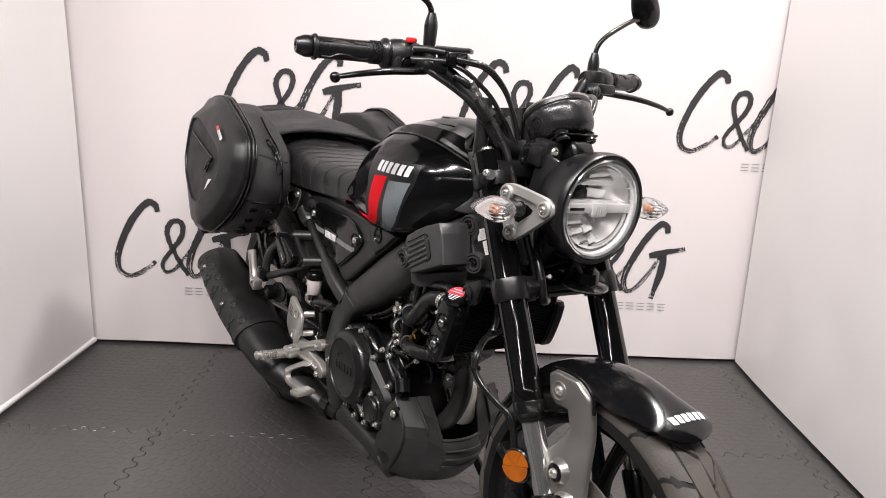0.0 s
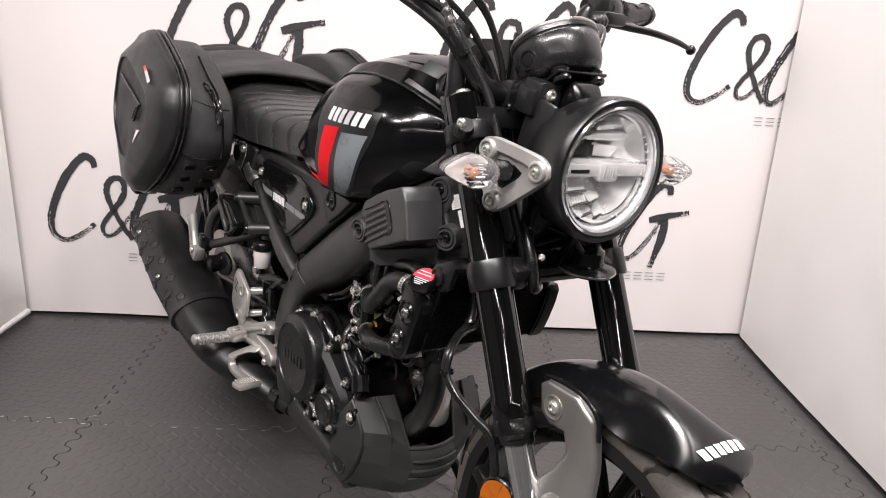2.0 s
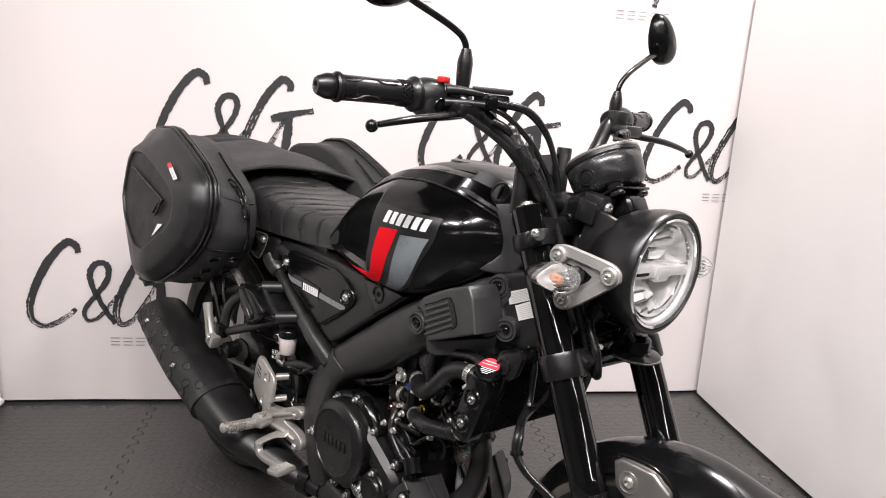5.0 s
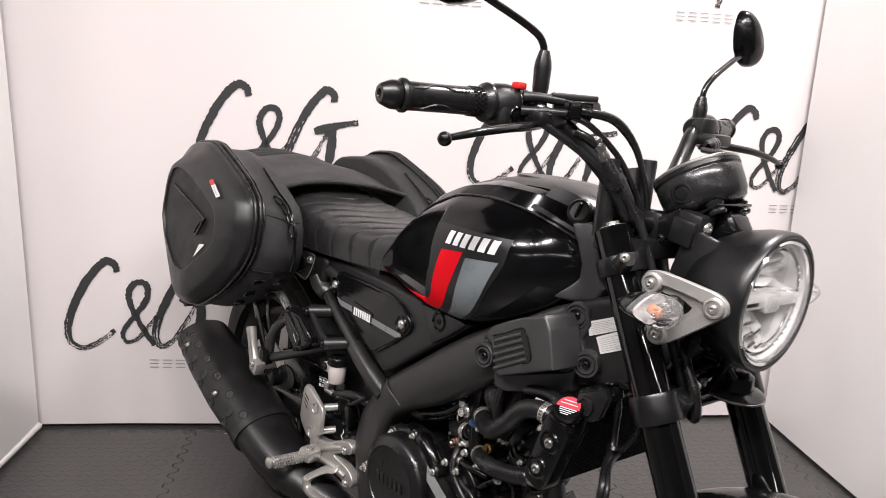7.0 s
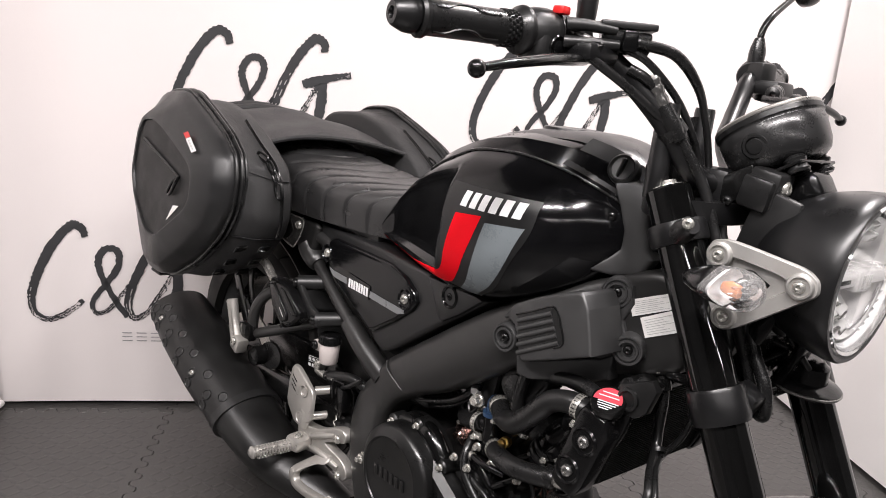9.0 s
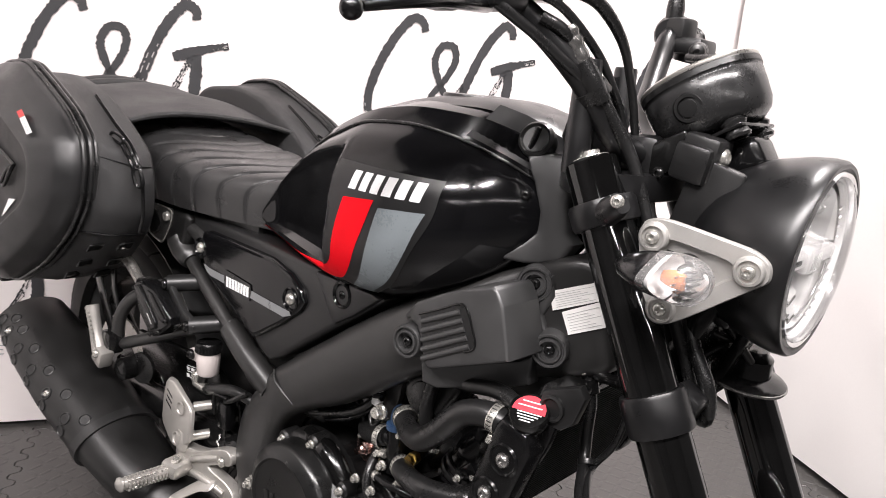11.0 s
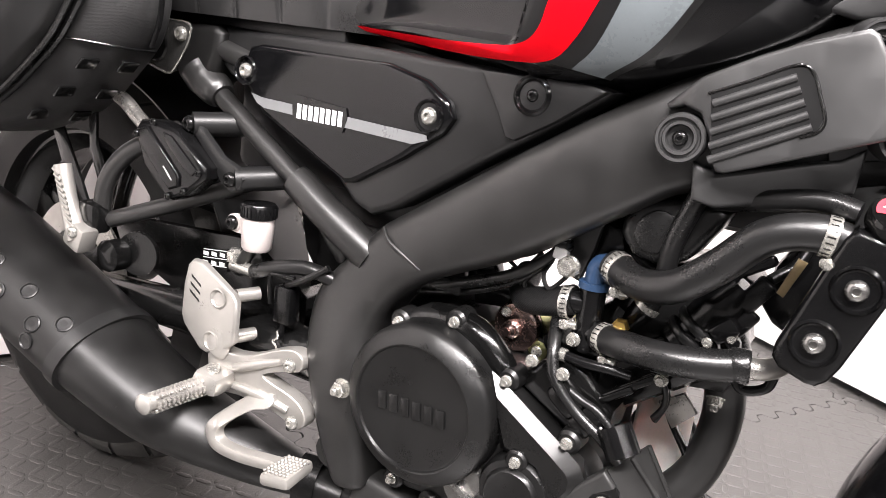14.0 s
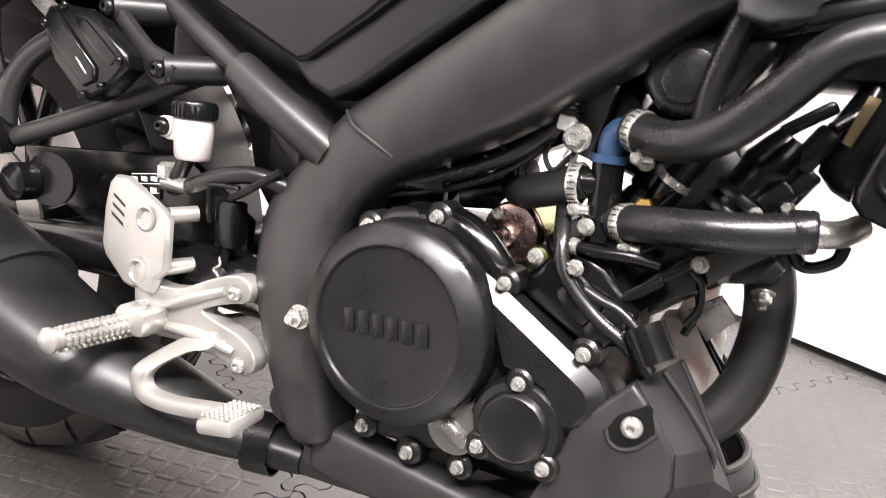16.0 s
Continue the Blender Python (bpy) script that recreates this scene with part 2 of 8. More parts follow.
def turn_axis(origin, axis):
    return Matrix.Translation(origin) @ Vector(axis).to_track_quat("Z", "Y").to_matrix().to_4x4()


def lathe(profile, origin, axis, seg=40):
    """A body of revolution: pairs of radius and height along the axis."""
    m = turn_axis(origin, axis)
    rows = [[m @ Vector((max(r, 1e-5) * math.cos(a), max(r, 1e-5) * math.sin(a), h)) for a in (2 * math.pi * k / seg for k in range(seg))] for r, h in profile]
    bm = grid(rows, True)
    bmesh.ops.remove_doubles(bm, verts=bm.verts, dist=2e-5)
    return bm


def join(*bms):
    """Several bmeshes as one."""
    out = bmesh.new()
    for b in bms:
        me = bpy.data.meshes.new("tmp")
        b.to_mesh(me)
        b.free()
        out.from_mesh(me)
        bpy.data.meshes.remove(me)
    return out


def box(centre, size, bev=0.002, rot=(0, 0, 0), seg=2, taper=1.0):
    bm = bmesh.new()
    bmesh.ops.create_cube(bm, size=1)
    for v in bm.verts:
        k = taper if v.co.z > 0 else 1.0
        v.co = Vector((v.co.x * size[0] * k, v.co.y * size[1] * k, v.co.z * size[2]))
    if bev:
        bmesh.ops.bevel(bm, geom=bm.edges[:], offset=bev, segments=seg, affect="EDGES", profile=0.5)
    bm.transform(pose(*centre, *rot))
    return bm


def plate(outline, yf, th, bev=0.004, cut=0.0, seg=2, round_n=0, cutz=0.0):
    """A plate cut to an outline in the x-z plane, lying at y = yf(x, z) and th thick towards +y, with rounded front edges."""
    if round_n:
        outline = [(p.x, p.z) for p in spline([(x, 0, z) for x, z in [*outline, outline[0]]], round_n)[:-1]]
    bm = bmesh.new()
    f = bm.faces.new([bm.verts.new((x, 0, z)) for x, z in outline])
    rim = bmesh.ops.extrude_face_region(bm, geom=[f])
    back = [v for v in rim["geom"] if isinstance(v, bmesh.types.BMVert)]
    for v in back:
        v.co.y = th
    bm.normal_update()
    if bev:
        edges = [e for e in bm.edges if all(abs(v.co.y) < 1e-6 for v in e.verts)]
        bmesh.ops.bevel(bm, geom=edges, offset=bev, segments=seg, affect="EDGES", profile=0.5, clamp_overlap=True)
    xs, zs = [v.co.x for v in bm.verts], [v.co.z for v in bm.verts]
    if cut:
        for x in np.arange(min(xs) + cut, max(xs), cut):
            bmesh.ops.bisect_plane(bm, geom=bm.verts[:] + bm.edges[:] + bm.faces[:], plane_co=(x, 0, 0), plane_no=(1, 0, 0))
    if cutz:
        for z in np.arange(min(zs) + cutz, max(zs), cutz):
            bmesh.ops.bisect_plane(bm, geom=bm.verts[:] + bm.edges[:] + bm.faces[:], plane_co=(0, 0, z), plane_no=(0, 0, 1))
    bmesh.ops.triangulate(bm, faces=[f for f in bm.faces if len(f.verts) > 4])
    for v in bm.verts:
        v.co.y += yf(v.co.x, v.co.z) if callable(yf) else yf
    return bm


def pchip(xs, ys):
    """A smooth curve through points that does not overshoot."""
    xs, ys = np.array(xs, float), np.array(ys, float)
    h = np.diff(xs)
    d = np.diff(ys) / h
    m = np.zeros(len(xs))
    m[0], m[-1] = d[0], d[-1]
    for i in range(1, len(d)):
        m[i] = 0 if d[i - 1] * d[i] <= 0 else 2 * d[i - 1] * d[i] / (d[i - 1] + d[i])

    def f(x):
        x = min(max(x, xs[0]), xs[-1])
        i = min(max(int(np.searchsorted(xs, x)) - 1, 0), len(h) - 1)
        u = (x - xs[i]) / h[i]
        return float((2 * u ** 3 - 3 * u * u + 1) * ys[i] + (u ** 3 - 2 * u * u + u) * h[i] * m[i] + (3 * u * u - 2 * u ** 3) * ys[i + 1] + (u ** 3 - u * u) * h[i] * m[i + 1])
    return f


def smooth(a, b, x):
    u = min(max((x - a) / (b - a), 0), 1)
    return u * u * (3 - 2 * u)


def mesh_of(bm, name, material, angle=35):
    bmesh.ops.recalc_face_normals(bm, faces=bm.faces)
    me = bpy.data.meshes.new(name)
    bm.to_mesh(me)
    bm.free()
    me.shade_smooth()
    me.set_sharp_from_angle(angle=radians(angle))
    me.materials.append(material)
    return me


def hexagon(r, h0, h1):
    return lathe([(r * 0.9, h0), (r, h0 + 0.1 * (h1 - h0)), (r, h1 - 0.15 * (h1 - h0)), (r * 0.85, h1), (0.45 * r, h1), (0.42 * r, h1 - 0.12 * (h1 - h0)), (0, h1 - 0.12 * (h1 - h0))], (0, 0, 0), (0, 0, 1), 6)


# unit fasteners, one metre across the flange, scaled where they are placed
HEX = mesh_of(join(lathe([(0, 0), (0.5, 0), (0.5, 0.12), (0.42, 0.2), (0, 0.2)], (0, 0, 0), (0, 0, 1), 20), hexagon(0.36, 0.2, 0.62)), "hex_bolt", ZINC)
BUTTON = mesh_of(lathe([(0, 0), (0.5, 0), (0.5, 0.1), (0.44, 0.26), (0.3, 0.36), (0.2, 0.38), (0.17, 0.36), (0.17, 0.2), (0, 0.2)], (0, 0, 0), (0, 0, 1), 24), "button_bolt", ZINC)
BUTTON_GREY = BUTTON.copy()
BUTTON_GREY.materials[0] = GUNMETAL
BUTTON_BLACK = BUTTON.copy()
BUTTON_BLACK.materials[0] = BLACKMETAL
NUT = mesh_of(join(lathe([(0, 0), (0.5, 0), (0.5, 0.1), (0, 0.1)], (0, 0, 0), (0, 0, 1), 20), hexagon(0.4, 0.1, 0.5), lathe([(0, 0.5), (0.2, 0.5), (0.2, 0.75), (0.15, 0.8), (0, 0.8)], (0, 0, 0), (0, 0, 1), 14)), "flange_nut", ZINC)


def bolt(parent, pos, size, axis=(0, -1, 0), mesh=HEX, name="bolt", spin=0):
    ob = new(name, mesh)
    ob.parent = parent
    ob.matrix_local = turn_axis(pos, axis) @ pose(0, 0, 0, 0, 0, spin) @ Matrix.Diagonal((0.86 * size, 0.86 * size, 0.86 * size, 1))
    return ob


def thing(name, label, category, m=None, group=""):
    ob = new(name)
    ob.empty_display_size = 0.1
    if m is not None:
        ob.matrix_basis = m
    return tagged(ob, label, category, group)


# ---- the bay: floor, backdrop, panels, room ----
BACK = 2.63
tagged(part("floor", box((0, -0.9, -0.06), (7, 9.2, 0.08), 0), SLAB), "dark concrete floor under interlocking foam mats", "floor", kind="structure")
floor = bpy.data.objects["floor"]
tagged(part("ceiling", box((0, -0.9, CEIL + 0.05), (7, 9.2, 0.1), 0), CEILING), "plain grey painted workshop ceiling", "ceiling", kind="structure")
tagged(part("wall_north", box((0, 3.65, CEIL / 2), (7, 0.1, CEIL), 0), ROOM), "plain grey workshop wall behind the backdrop", "wall", kind="structure")
tagged(part("wall_south", box((0, -5.45, CEIL / 2), (7, 0.1, CEIL), 0), ROOM), "plain grey workshop wall", "wall", kind="structure")
tagged(part("wall_west", box((-3.45, -0.9, CEIL / 2), (0.1, 9.0, CEIL), 0), ROOM), "plain grey workshop wall", "wall", kind="structure")
tagged(part("wall_east", box((3.45, -0.9, CEIL / 2), (0.1, 9.0, CEIL), 0), ROOM), "plain grey workshop wall", "wall", kind="structure")
for lx, ly, watts in LAMPS:
    far = ly < -1
    t_ = thing("ceiling_light", "long white lamp on the far workshop ceiling" if far else "short white ceiling lamp; the one at the bay's right is added", "light", pose(lx, ly, CEIL), "ceiling lights")
    part("housing", box((0, 0, -0.03), (0.94 if far else 0.30, 0.18, 0.06), 0.006), FIXTURE, t_)


def waves(x, z):
    return 0.006 * math.sin(2.1 * x + 0.6 * z) + 0.004 * math.sin(4.7 * x - 1.3 * z + 1) + 0.002 * math.sin(11 * x + 2 * z)


rows = [[(x, BACK + waves(x, z), z) for x in np.linspace(-1.6, 1.6, 70)] for z in np.linspace(0.012, 2.4, 40)]
front_rows = grid(rows)
rim = bmesh.ops.extrude_face_region(front_rows, geom=front_rows.faces[:])
bmesh.ops.translate(front_rows, vec=(0, 0.006, 0), verts=[v for v in rim["geom"] if isinstance(v, bmesh.types.BMVert)])
backdrop = tagged(part("backdrop", front_rows, BACKDROP), "white cloth backdrop printed with black brush-stroke logos", "backdrop", kind="structure")


def stroke(pts, width, rnd, dry=0.0):
    """A brush stroke on the backdrop: a ribbon along a curve, with ragged edges and dry streaks."""
    path = spline([(x, 0, z) for x, z in pts], 14)
    bm = bmesh.new()
    k = len(path)
    lanes = 9
    rag = [[rnd.uniform(-1, 1) for _ in range(k)] for _ in range(2)]
    rows = []
    for i, p in enumerate(path):
        t = (path[min(i + 1, k - 1)] - path[max(i - 1, 0)]).normalized()
        s = Vector((-t.z, 0, t.x))
        u = i / (k - 1)
        w = width * (0.62 + 0.38 * math.sin(math.pi * min(1, u * 1.15 + 0.12)))
        row = []
        for j in range(lanes + 1):
            e = -1 + 2 * j / lanes
            q = p + s * (e * w * 0.5 + (rag[0][i] if j == 0 else rag[1][i] if j == lanes else 0) * 0.0018)
            row.append(bm.verts.new((q.x, BACK + waves(q.x, q.z) - 0.0025, q.z)))
        rows.append(row)
    start = [0.0] * lanes
    for j in range(lanes):
        wet = 1 - dry * rnd.uniform(0.2, 1.0) * (1 if j in (1, 2, 3, 5, 6) else 0.3)
        for i in range(k - 1):
            u = i / (k - 1)
            if u > wet and rnd.random() < 0.6 and u < 0.97:
                continue
            bm.faces.new((rows[i][j], rows[i][j + 1], rows[i + 1][j + 1], rows[i + 1][j]))
    bmesh.ops.delete(bm, geom=[v for v in bm.verts if not v.link_faces], context="VERTS")
    return bm


def logo(x0, z0, rnd):
    """Brush-stroke mark with five small bars under it."""
    def P(*uv):
        return [(x0 + u, z0 + v) for u, v in uv]
    w = 0.024
    for pts, dry, ww in ((P((0.148, 0.298), (0.14, 0.322), (0.112, 0.328), (0.064, 0.275), (0.022, 0.195), (0.002, 0.125), (0.010, 0.080), (0.045, 0.063), (0.090, 0.082), (0.135, 0.118)), 0.6, w),
                         (P((0.248, 0.072), (0.218, 0.12), (0.187, 0.185), (0.178, 0.232), (0.197, 0.265), (0.228, 0.262), (0.232, 0.225), (0.203, 0.175), (0.170, 0.135), (0.157, 0.105), (0.168, 0.082), (0.198, 0.092), (0.235, 0.135), (0.258, 0.165)), 0.35, w * 0.78),
                         (P((0.392, 0.292), (0.388, 0.316), (0.362, 0.322), (0.315, 0.265), (0.272, 0.18), (0.252, 0.115), (0.264, 0.072), (0.30, 0.085), (0.345, 0.15), (0.375, 0.205)), 0.65, w),
                         (P((0.335, 0.205), (0.365, 0.214), (0.41, 0.226), (0.462, 0.236)), 0.25, w * 1.05),
                         (P((0.388, 0.212), (0.384, 0.155), (0.372, 0.10), (0.358, 0.045)), 0.35, w * 1.15)):
        part("brush_stroke", stroke(pts, ww, rnd, dry), PRINT, backdrop)
    for k in range(5):
        bx = x0 + 0.232 + k * 0.0385
        for zz in (0.001, 0.0125, 0.024):
            q = grid([[(bx + u, BACK + waves(bx + u, z0) - 0.0025, z0 + zz + v) for u in np.linspace(0, 0.027, 4)] for v in (0, 0.0026)])
            part("print_bar", q, PRINTGREY, backdrop)


rnd = random.Random(5)
for row_z, row_xs in ((0.195, (-1.15, -0.37, 0.41)), (0.722, (-0.768, 0.036, 0.80)), (1.305, (-1.15, -0.37, 0.415))):
    for x0 in row_xs:
        logo(x0, row_z, rnd)


def side_panel(name, a, b, lean, label):
    """A tall white panel from floor point a to floor point b, with a rolled hem along the foot."""
    (ax, ay), (bx, by) = a, b
    d = Vector((bx - ax, by - ay, 0))
    n = d.normalized()
    ob = thing(name, label, "panel")
    s = Vector((n.y, -n.x, 0)) * (1 if ax < 0 else -1)
    if s.x * ax > 0:
        s = -s
    rows = []
    for z in np.linspace(0.03 if ax < 0 else 0.018, 2.35, 24):
        rows.append([Vector((ax, ay, z)) + d * u + s * (0.004 * math.sin(5 * u * d.length + 2 * z)) + Vector((lean * z, 0, 0)) for u in np.linspace(0, 1, 30)])
    bm = grid(rows)
    r2 = bmesh.ops.extrude_face_region(bm, geom=bm.faces[:])
    bmesh.ops.translate(bm, vec=-s * 0.03, verts=[v for v in r2["geom"] if isinstance(v, bmesh.types.BMVert)])
    part("sheet", bm, PANEL, ob)
    if ax < 0:
        part("hem", tube([(ax, ay, 0.022), (bx, by, 0.022)], 0.010, 12), PANEL, ob)
    part("edge_trim", tube([Vector((bx, by, 0.03)) - s * 0.015, Vector((bx + lean * 2.35, by, 2.35)) - s * 0.015], 0.0165, 12), PANEL, ob)
    return ob


side_panel("side_panel", (-1.237, 2.60), (-1.290, 1.65), -0.022, "white side panel with rolled hem standing on the mats")
side_panel("side_panel", (1.103, 2.60), (1.031, 1.25), 0.006, "white side panel standing against the backdrop edge")


# ---- the motorcycle: x forward from the rear axle, y to its left, z up from the ground ----
BIKE = pose(-0.487, 2.243, 0.0, 0, 0, -58.7) @ pose(0, 0, 0, -3.5)
bike = thing("motorcycle", "gloss black street motorcycle with red and grey tank stripes", "motorcycle", BIKE)
RAKE = math.radians(26.1)
STEER = Vector((math.sin(RAKE), 0, -math.cos(RAKE)))     # down along the fork


def fork_at(z, y=0.0):
    return Vector((1.035 + (0.881 - z) * math.tan(RAKE), y, z))


# wheels
def wheel(cx, r_out, width, rim_r, name, disc_y, disc_r, tread):
    c = Vector((cx, 0, r_out))
    holder = new(name)
    holder.parent = bike
    holder["label"] = "black cast wheel with block-tread tyre"
    hw = width / 2
    prof = []
    for k in range(25):
        a = math.pi * (k / 24 - 0.5)
        prof.append((rim_r + (r_out - 0.006 - rim_r) * max(0, math.cos(a)) ** 0.55, hw * math.sin(a) * (1 - 0.06 * math.cos(a))))
    prof = [(rim_r - 0.004, -hw * 0.72)] + prof + [(rim_r - 0.004, hw * 0.72)]
    part("tyre", lathe(prof, c, (0, 1, 0), 96), SIDEWALL, holder, "worn black rubber tyre with block tread")
    # tread blocks, slanted chevrons
    n = 20
    bm = bmesh.new()
    for k in range(n):
        for side in (-1, 1):
            for inner in (0, 1):
                a0 = 2 * math.pi * (k + (0.5 if side > 0 else 0) + inner * 0.62) / n
                u0, u1 = ((0.02, 0.54), (0.585, 1.0 if tread is TYRE else 0.93))[inner]
                quad = []
                for u, da in ((u0, 0.0), (u1, 0.10 if inner else 0.13), (u1, (0.10 if inner else 0.13) + 0.292), (u0, 0.292)):
                    b_ = math.asin(u * 0.98)
                    rr = rim_r + (r_out - 0.006 - rim_r) * math.cos(b_) ** 0.55
                    quad.append((a0 + da, rr, side * hw * u * (1 - 0.06 * math.cos(b_))))
                def at(q, lift):
                    a, rr, y = q
                    return c + Vector(((rr + lift) * math.cos(a), y * (1 + lift * 1.5), (rr + lift) * math.sin(a)))
                lo = [bm.verts.new(at(q, -0.003)) for q in quad]
                am, rm, ym = (sum(q[i] for q in quad) / 4 for i in range(3))
                hi = [bm.verts.new(at((am + (q[0] - am) * 0.96, q[1] + 0.0005, ym + (q[2] - ym) * 0.95), 0.0045)) for q in quad]
                mid = bm.verts.new(at((am, rim_r + (r_out - 0.006 - rim_r) * math.cos(math.asin(min(0.98, abs(ym) / hw))) ** 0.55, ym), 0.005))
                for i in range(4):
                    j = (i + 1) % 4
                    bm.faces.new((lo[i], lo[j], hi[j], hi[i]))
                    bm.faces.new((hi[i], hi[j], mid))
    tagged(part("tread", bm, tread, holder), kind="stuff")
    rw = hw * 0.74
    part("rim", lathe([(rim_r - 0.03, -rw * 0.5), (rim_r - 0.012, -rw * 0.8), (rim_r - 0.008, -rw), (rim_r + 0.006, -rw - 0.003), (rim_r + 0.006, -rw + 0.003), (rim_r - 0.004, -rw + 0.006),
                       (rim_r - 0.004, rw - 0.006), (rim_r + 0.006, rw - 0.003), (rim_r + 0.006, rw + 0.003), (rim_r - 0.008, rw), (rim_r - 0.012, rw * 0.8), (rim_r - 0.03, rw * 0.5), (rim_r - 0.03, -rw * 0.5)], c, (0, 1, 0), 96), BLACKMETAL, holder, "gloss black cast rim")
    part("hub", lathe([(0, -0.06), (0.03, -0.06), (0.034, -0.05), (0.036, -0.02), (0.045, 0), (0.036, 0.02), (0.034, 0.05), (0.03, 0.06), (0, 0.06)], c, (0, 1, 0)), BLACKMETAL, holder)
    for k in range(5):
        for s in (-1, 1):
            a = 2 * math.pi * k / 5 + 0.35
            e = a + s * 0.21
            p0 = c + Vector((0.034 * math.cos(a), 0, 0.034 * math.sin(a)))
            p1 = c + Vector((0.11 * math.cos(a + s * 0.07), 0, 0.11 * math.sin(a + s * 0.07)))
            p2 = c + Vector(((rim_r - 0.024) * math.cos(e), 0, (rim_r - 0.024) * math.sin(e)))
            part("spoke", tube([p0, p1, p2], [0.017, 0.012, 0.014], 10, 5), BLACKMETAL, holder)
    if disc_r:
        part("brake_disc", lathe([(disc_r * 0.62, -0.002), (disc_r, -0.002), (disc_r, 0.002), (disc_r * 0.62, 0.002), (disc_r * 0.62, -0.002)], c + Vector((0, disc_y, 0)), (0, 1, 0), 64), BRUSHED, holder, "steel brake disc")
        part("disc_carrier", lathe([(0.03, -0.003), (disc_r * 0.64, -0.003), (disc_r * 0.64, 0.003), (0.03, 0.003), (0.03, -0.003)], c + Vector((0, disc_y, 0)), (0, 1, 0), 10), BLACKMETAL, holder)
    return holder


FRONT_X = 1.31
FRONT_R = 0.281
wheel(FRONT_X, FRONT_R, 0.112, 0.221, "front_wheel", -0.062, 0.134, TYRE)
wheel(0.0, 0.314, 0.142, 0.216, "rear_wheel", -0.068, 0.11, TYRE2)

# front fork
for s in (-1, 1):
    y = 0.104 * s
    part("fork_tube", lathe([(0.02, 0), (0.0255, 0.003), (0.0255, 0.30), (0.0255, 0.40), (0.0265, 0.405), (0.0265, 0.425), (0.0245, 0.43), (0.0235, 0.437), (0.0235, 0.452), (0.0195, 0.455)], fork_at(0.886, y), STEER, 40), FORK, bike, "gloss black upper fork tube")
    part("fork_cap", lathe([(0, 0.0), (0.011, 0.0), (0.011, 0.005), (0.019, 0.006), (0.0205, 0.012), (0.0205, 0.02), (0, 0.02)], fork_at(0.892, y), STEER, 24), ZINC, bike, "silver fork cap")
    part("stanchion", lathe([(0.0185, 0.44), (0.0185, 0.585)], fork_at(0.886, y), STEER, 32), CHROME, bike, "chromed inner fork tube")
    part("fork_bottom", lathe([(0.0, 0.572), (0.022, 0.572), (0.024, 0.58), (0.024, 0.65), (0.02, 0.675), (0, 0.675)], fork_at(0.886, y), STEER, 24), BLACKMETAL, bike)
    part("dust_seal", lathe([(0.026, 0.424), (0.0275, 0.428), (0.0275, 0.444), (0.0245, 0.447), (0.0215, 0.458), (0.0185, 0.459)], fork_at(0.886, y), STEER, 32), BLACKMETAL, bike)
    c1 = fork_at(0.838, y)
    part("top_clamp", join(lathe([(0.0257, -0.012), (0.031, -0.012), (0.0325, -0.008), (0.0325, 0.008), (0.031, 0.012), (0.0257, 0.012)], c1, STEER, 32), tube([c1 + Vector((0.012, s * 0.018, 0.004)), c1 + Vector((0.024, s * 0.026, 0.012)), c1 + Vector((0.030, s * 0.029, 0.017))], [0.014, 0.012, 0.0105], 16, 4)), SATIN, bike)
    bolt(bike, c1 + Vector((0.0315, s * 0.037, 0.019)), 0.015, (0.4, s, 0.1), BUTTON)
    c2 = fork_at(0.668, y)
    part("bottom_clamp", join(lathe([(0.0257, -0.019), (0.030, -0.019), (0.0315, -0.015), (0.0315, 0.015), (0.030, 0.019), (0.0257, 0.019)], c2, STEER, 32), box(c2 + Vector((0.012, -s * 0.03, 0.004)), (0.03, 0.03, 0.036), 0.005, (0, 26, 0))), SATIN, bike)
    bolt(bike, (1.158, s * 0.066, 0.677), 0.02, (0.8, s * 0.6, 0.1), BUTTON)
    # front reflector on its stay
    rc = fork_at(0.40, y) + Vector((-0.036, s * 0.018, 0))
    part("reflector_stay", box(rc + Vector((0.02, -s * 0.006, -0.01)), (0.06, 0.008, 0.02), 0.002, (0, 20, 0)), BLACKMETAL, bike)
    part("reflector", lathe([(0, 0.0), (0.0285, 0.0), (0.0285, 0.007), (0.0265, 0.0085), (0.025, 0.007), (0, 0.0085)], rc, (0.25, s, 0.1), 36), PLASTIC2, bike, "round amber reflector in a black rim")
    fm = turn_axis(rc, (0.25, s, 0.1))
    for k in range(6):
        fa, fb_ = 2 * math.pi * k / 6 + 0.3, 2 * math.pi * (k + 1) / 6 + 0.3
        fbm = grid([[fm @ Vector((r * math.cos(fa + (fb_ - fa) * u), r * math.sin(fa + (fb_ - fa) * u), 0.0090 + (0.0026 if k % 2 else -0.0010) * (r / 0.025) * (u if k % 4 < 2 else 1 - u))) for u in (0, 0.33, 0.67, 1)] for r in (0.0005, 0.012, 0.0255)])
        part("facet", fbm, AMBER, bpy.data.objects["reflector" if s < 0 else "reflector.001"], angle=10)
part("top_yoke", plate([(0.985, -0.085), (1.03, -0.115), (1.075, -0.09), (1.085, 0.0), (1.075, 0.09), (1.03, 0.115), (0.985, 0.085), (0.965, 0.0)], 0, 0.026, 0.004, round_n=4), SATIN, bike)
bpy.data.objects["top_yoke"].matrix_basis = Matrix.Translation((0.005, 0, 0.851)) @ pose(0, 0, 0, 90, 0, 0) @ Matrix.Identity(4)
part("bottom_yoke", box((1.118, 0, 0.674), (0.065, 0.19, 0.034), 0.012, (0, 26, 0)), BLACKMETAL, bike)
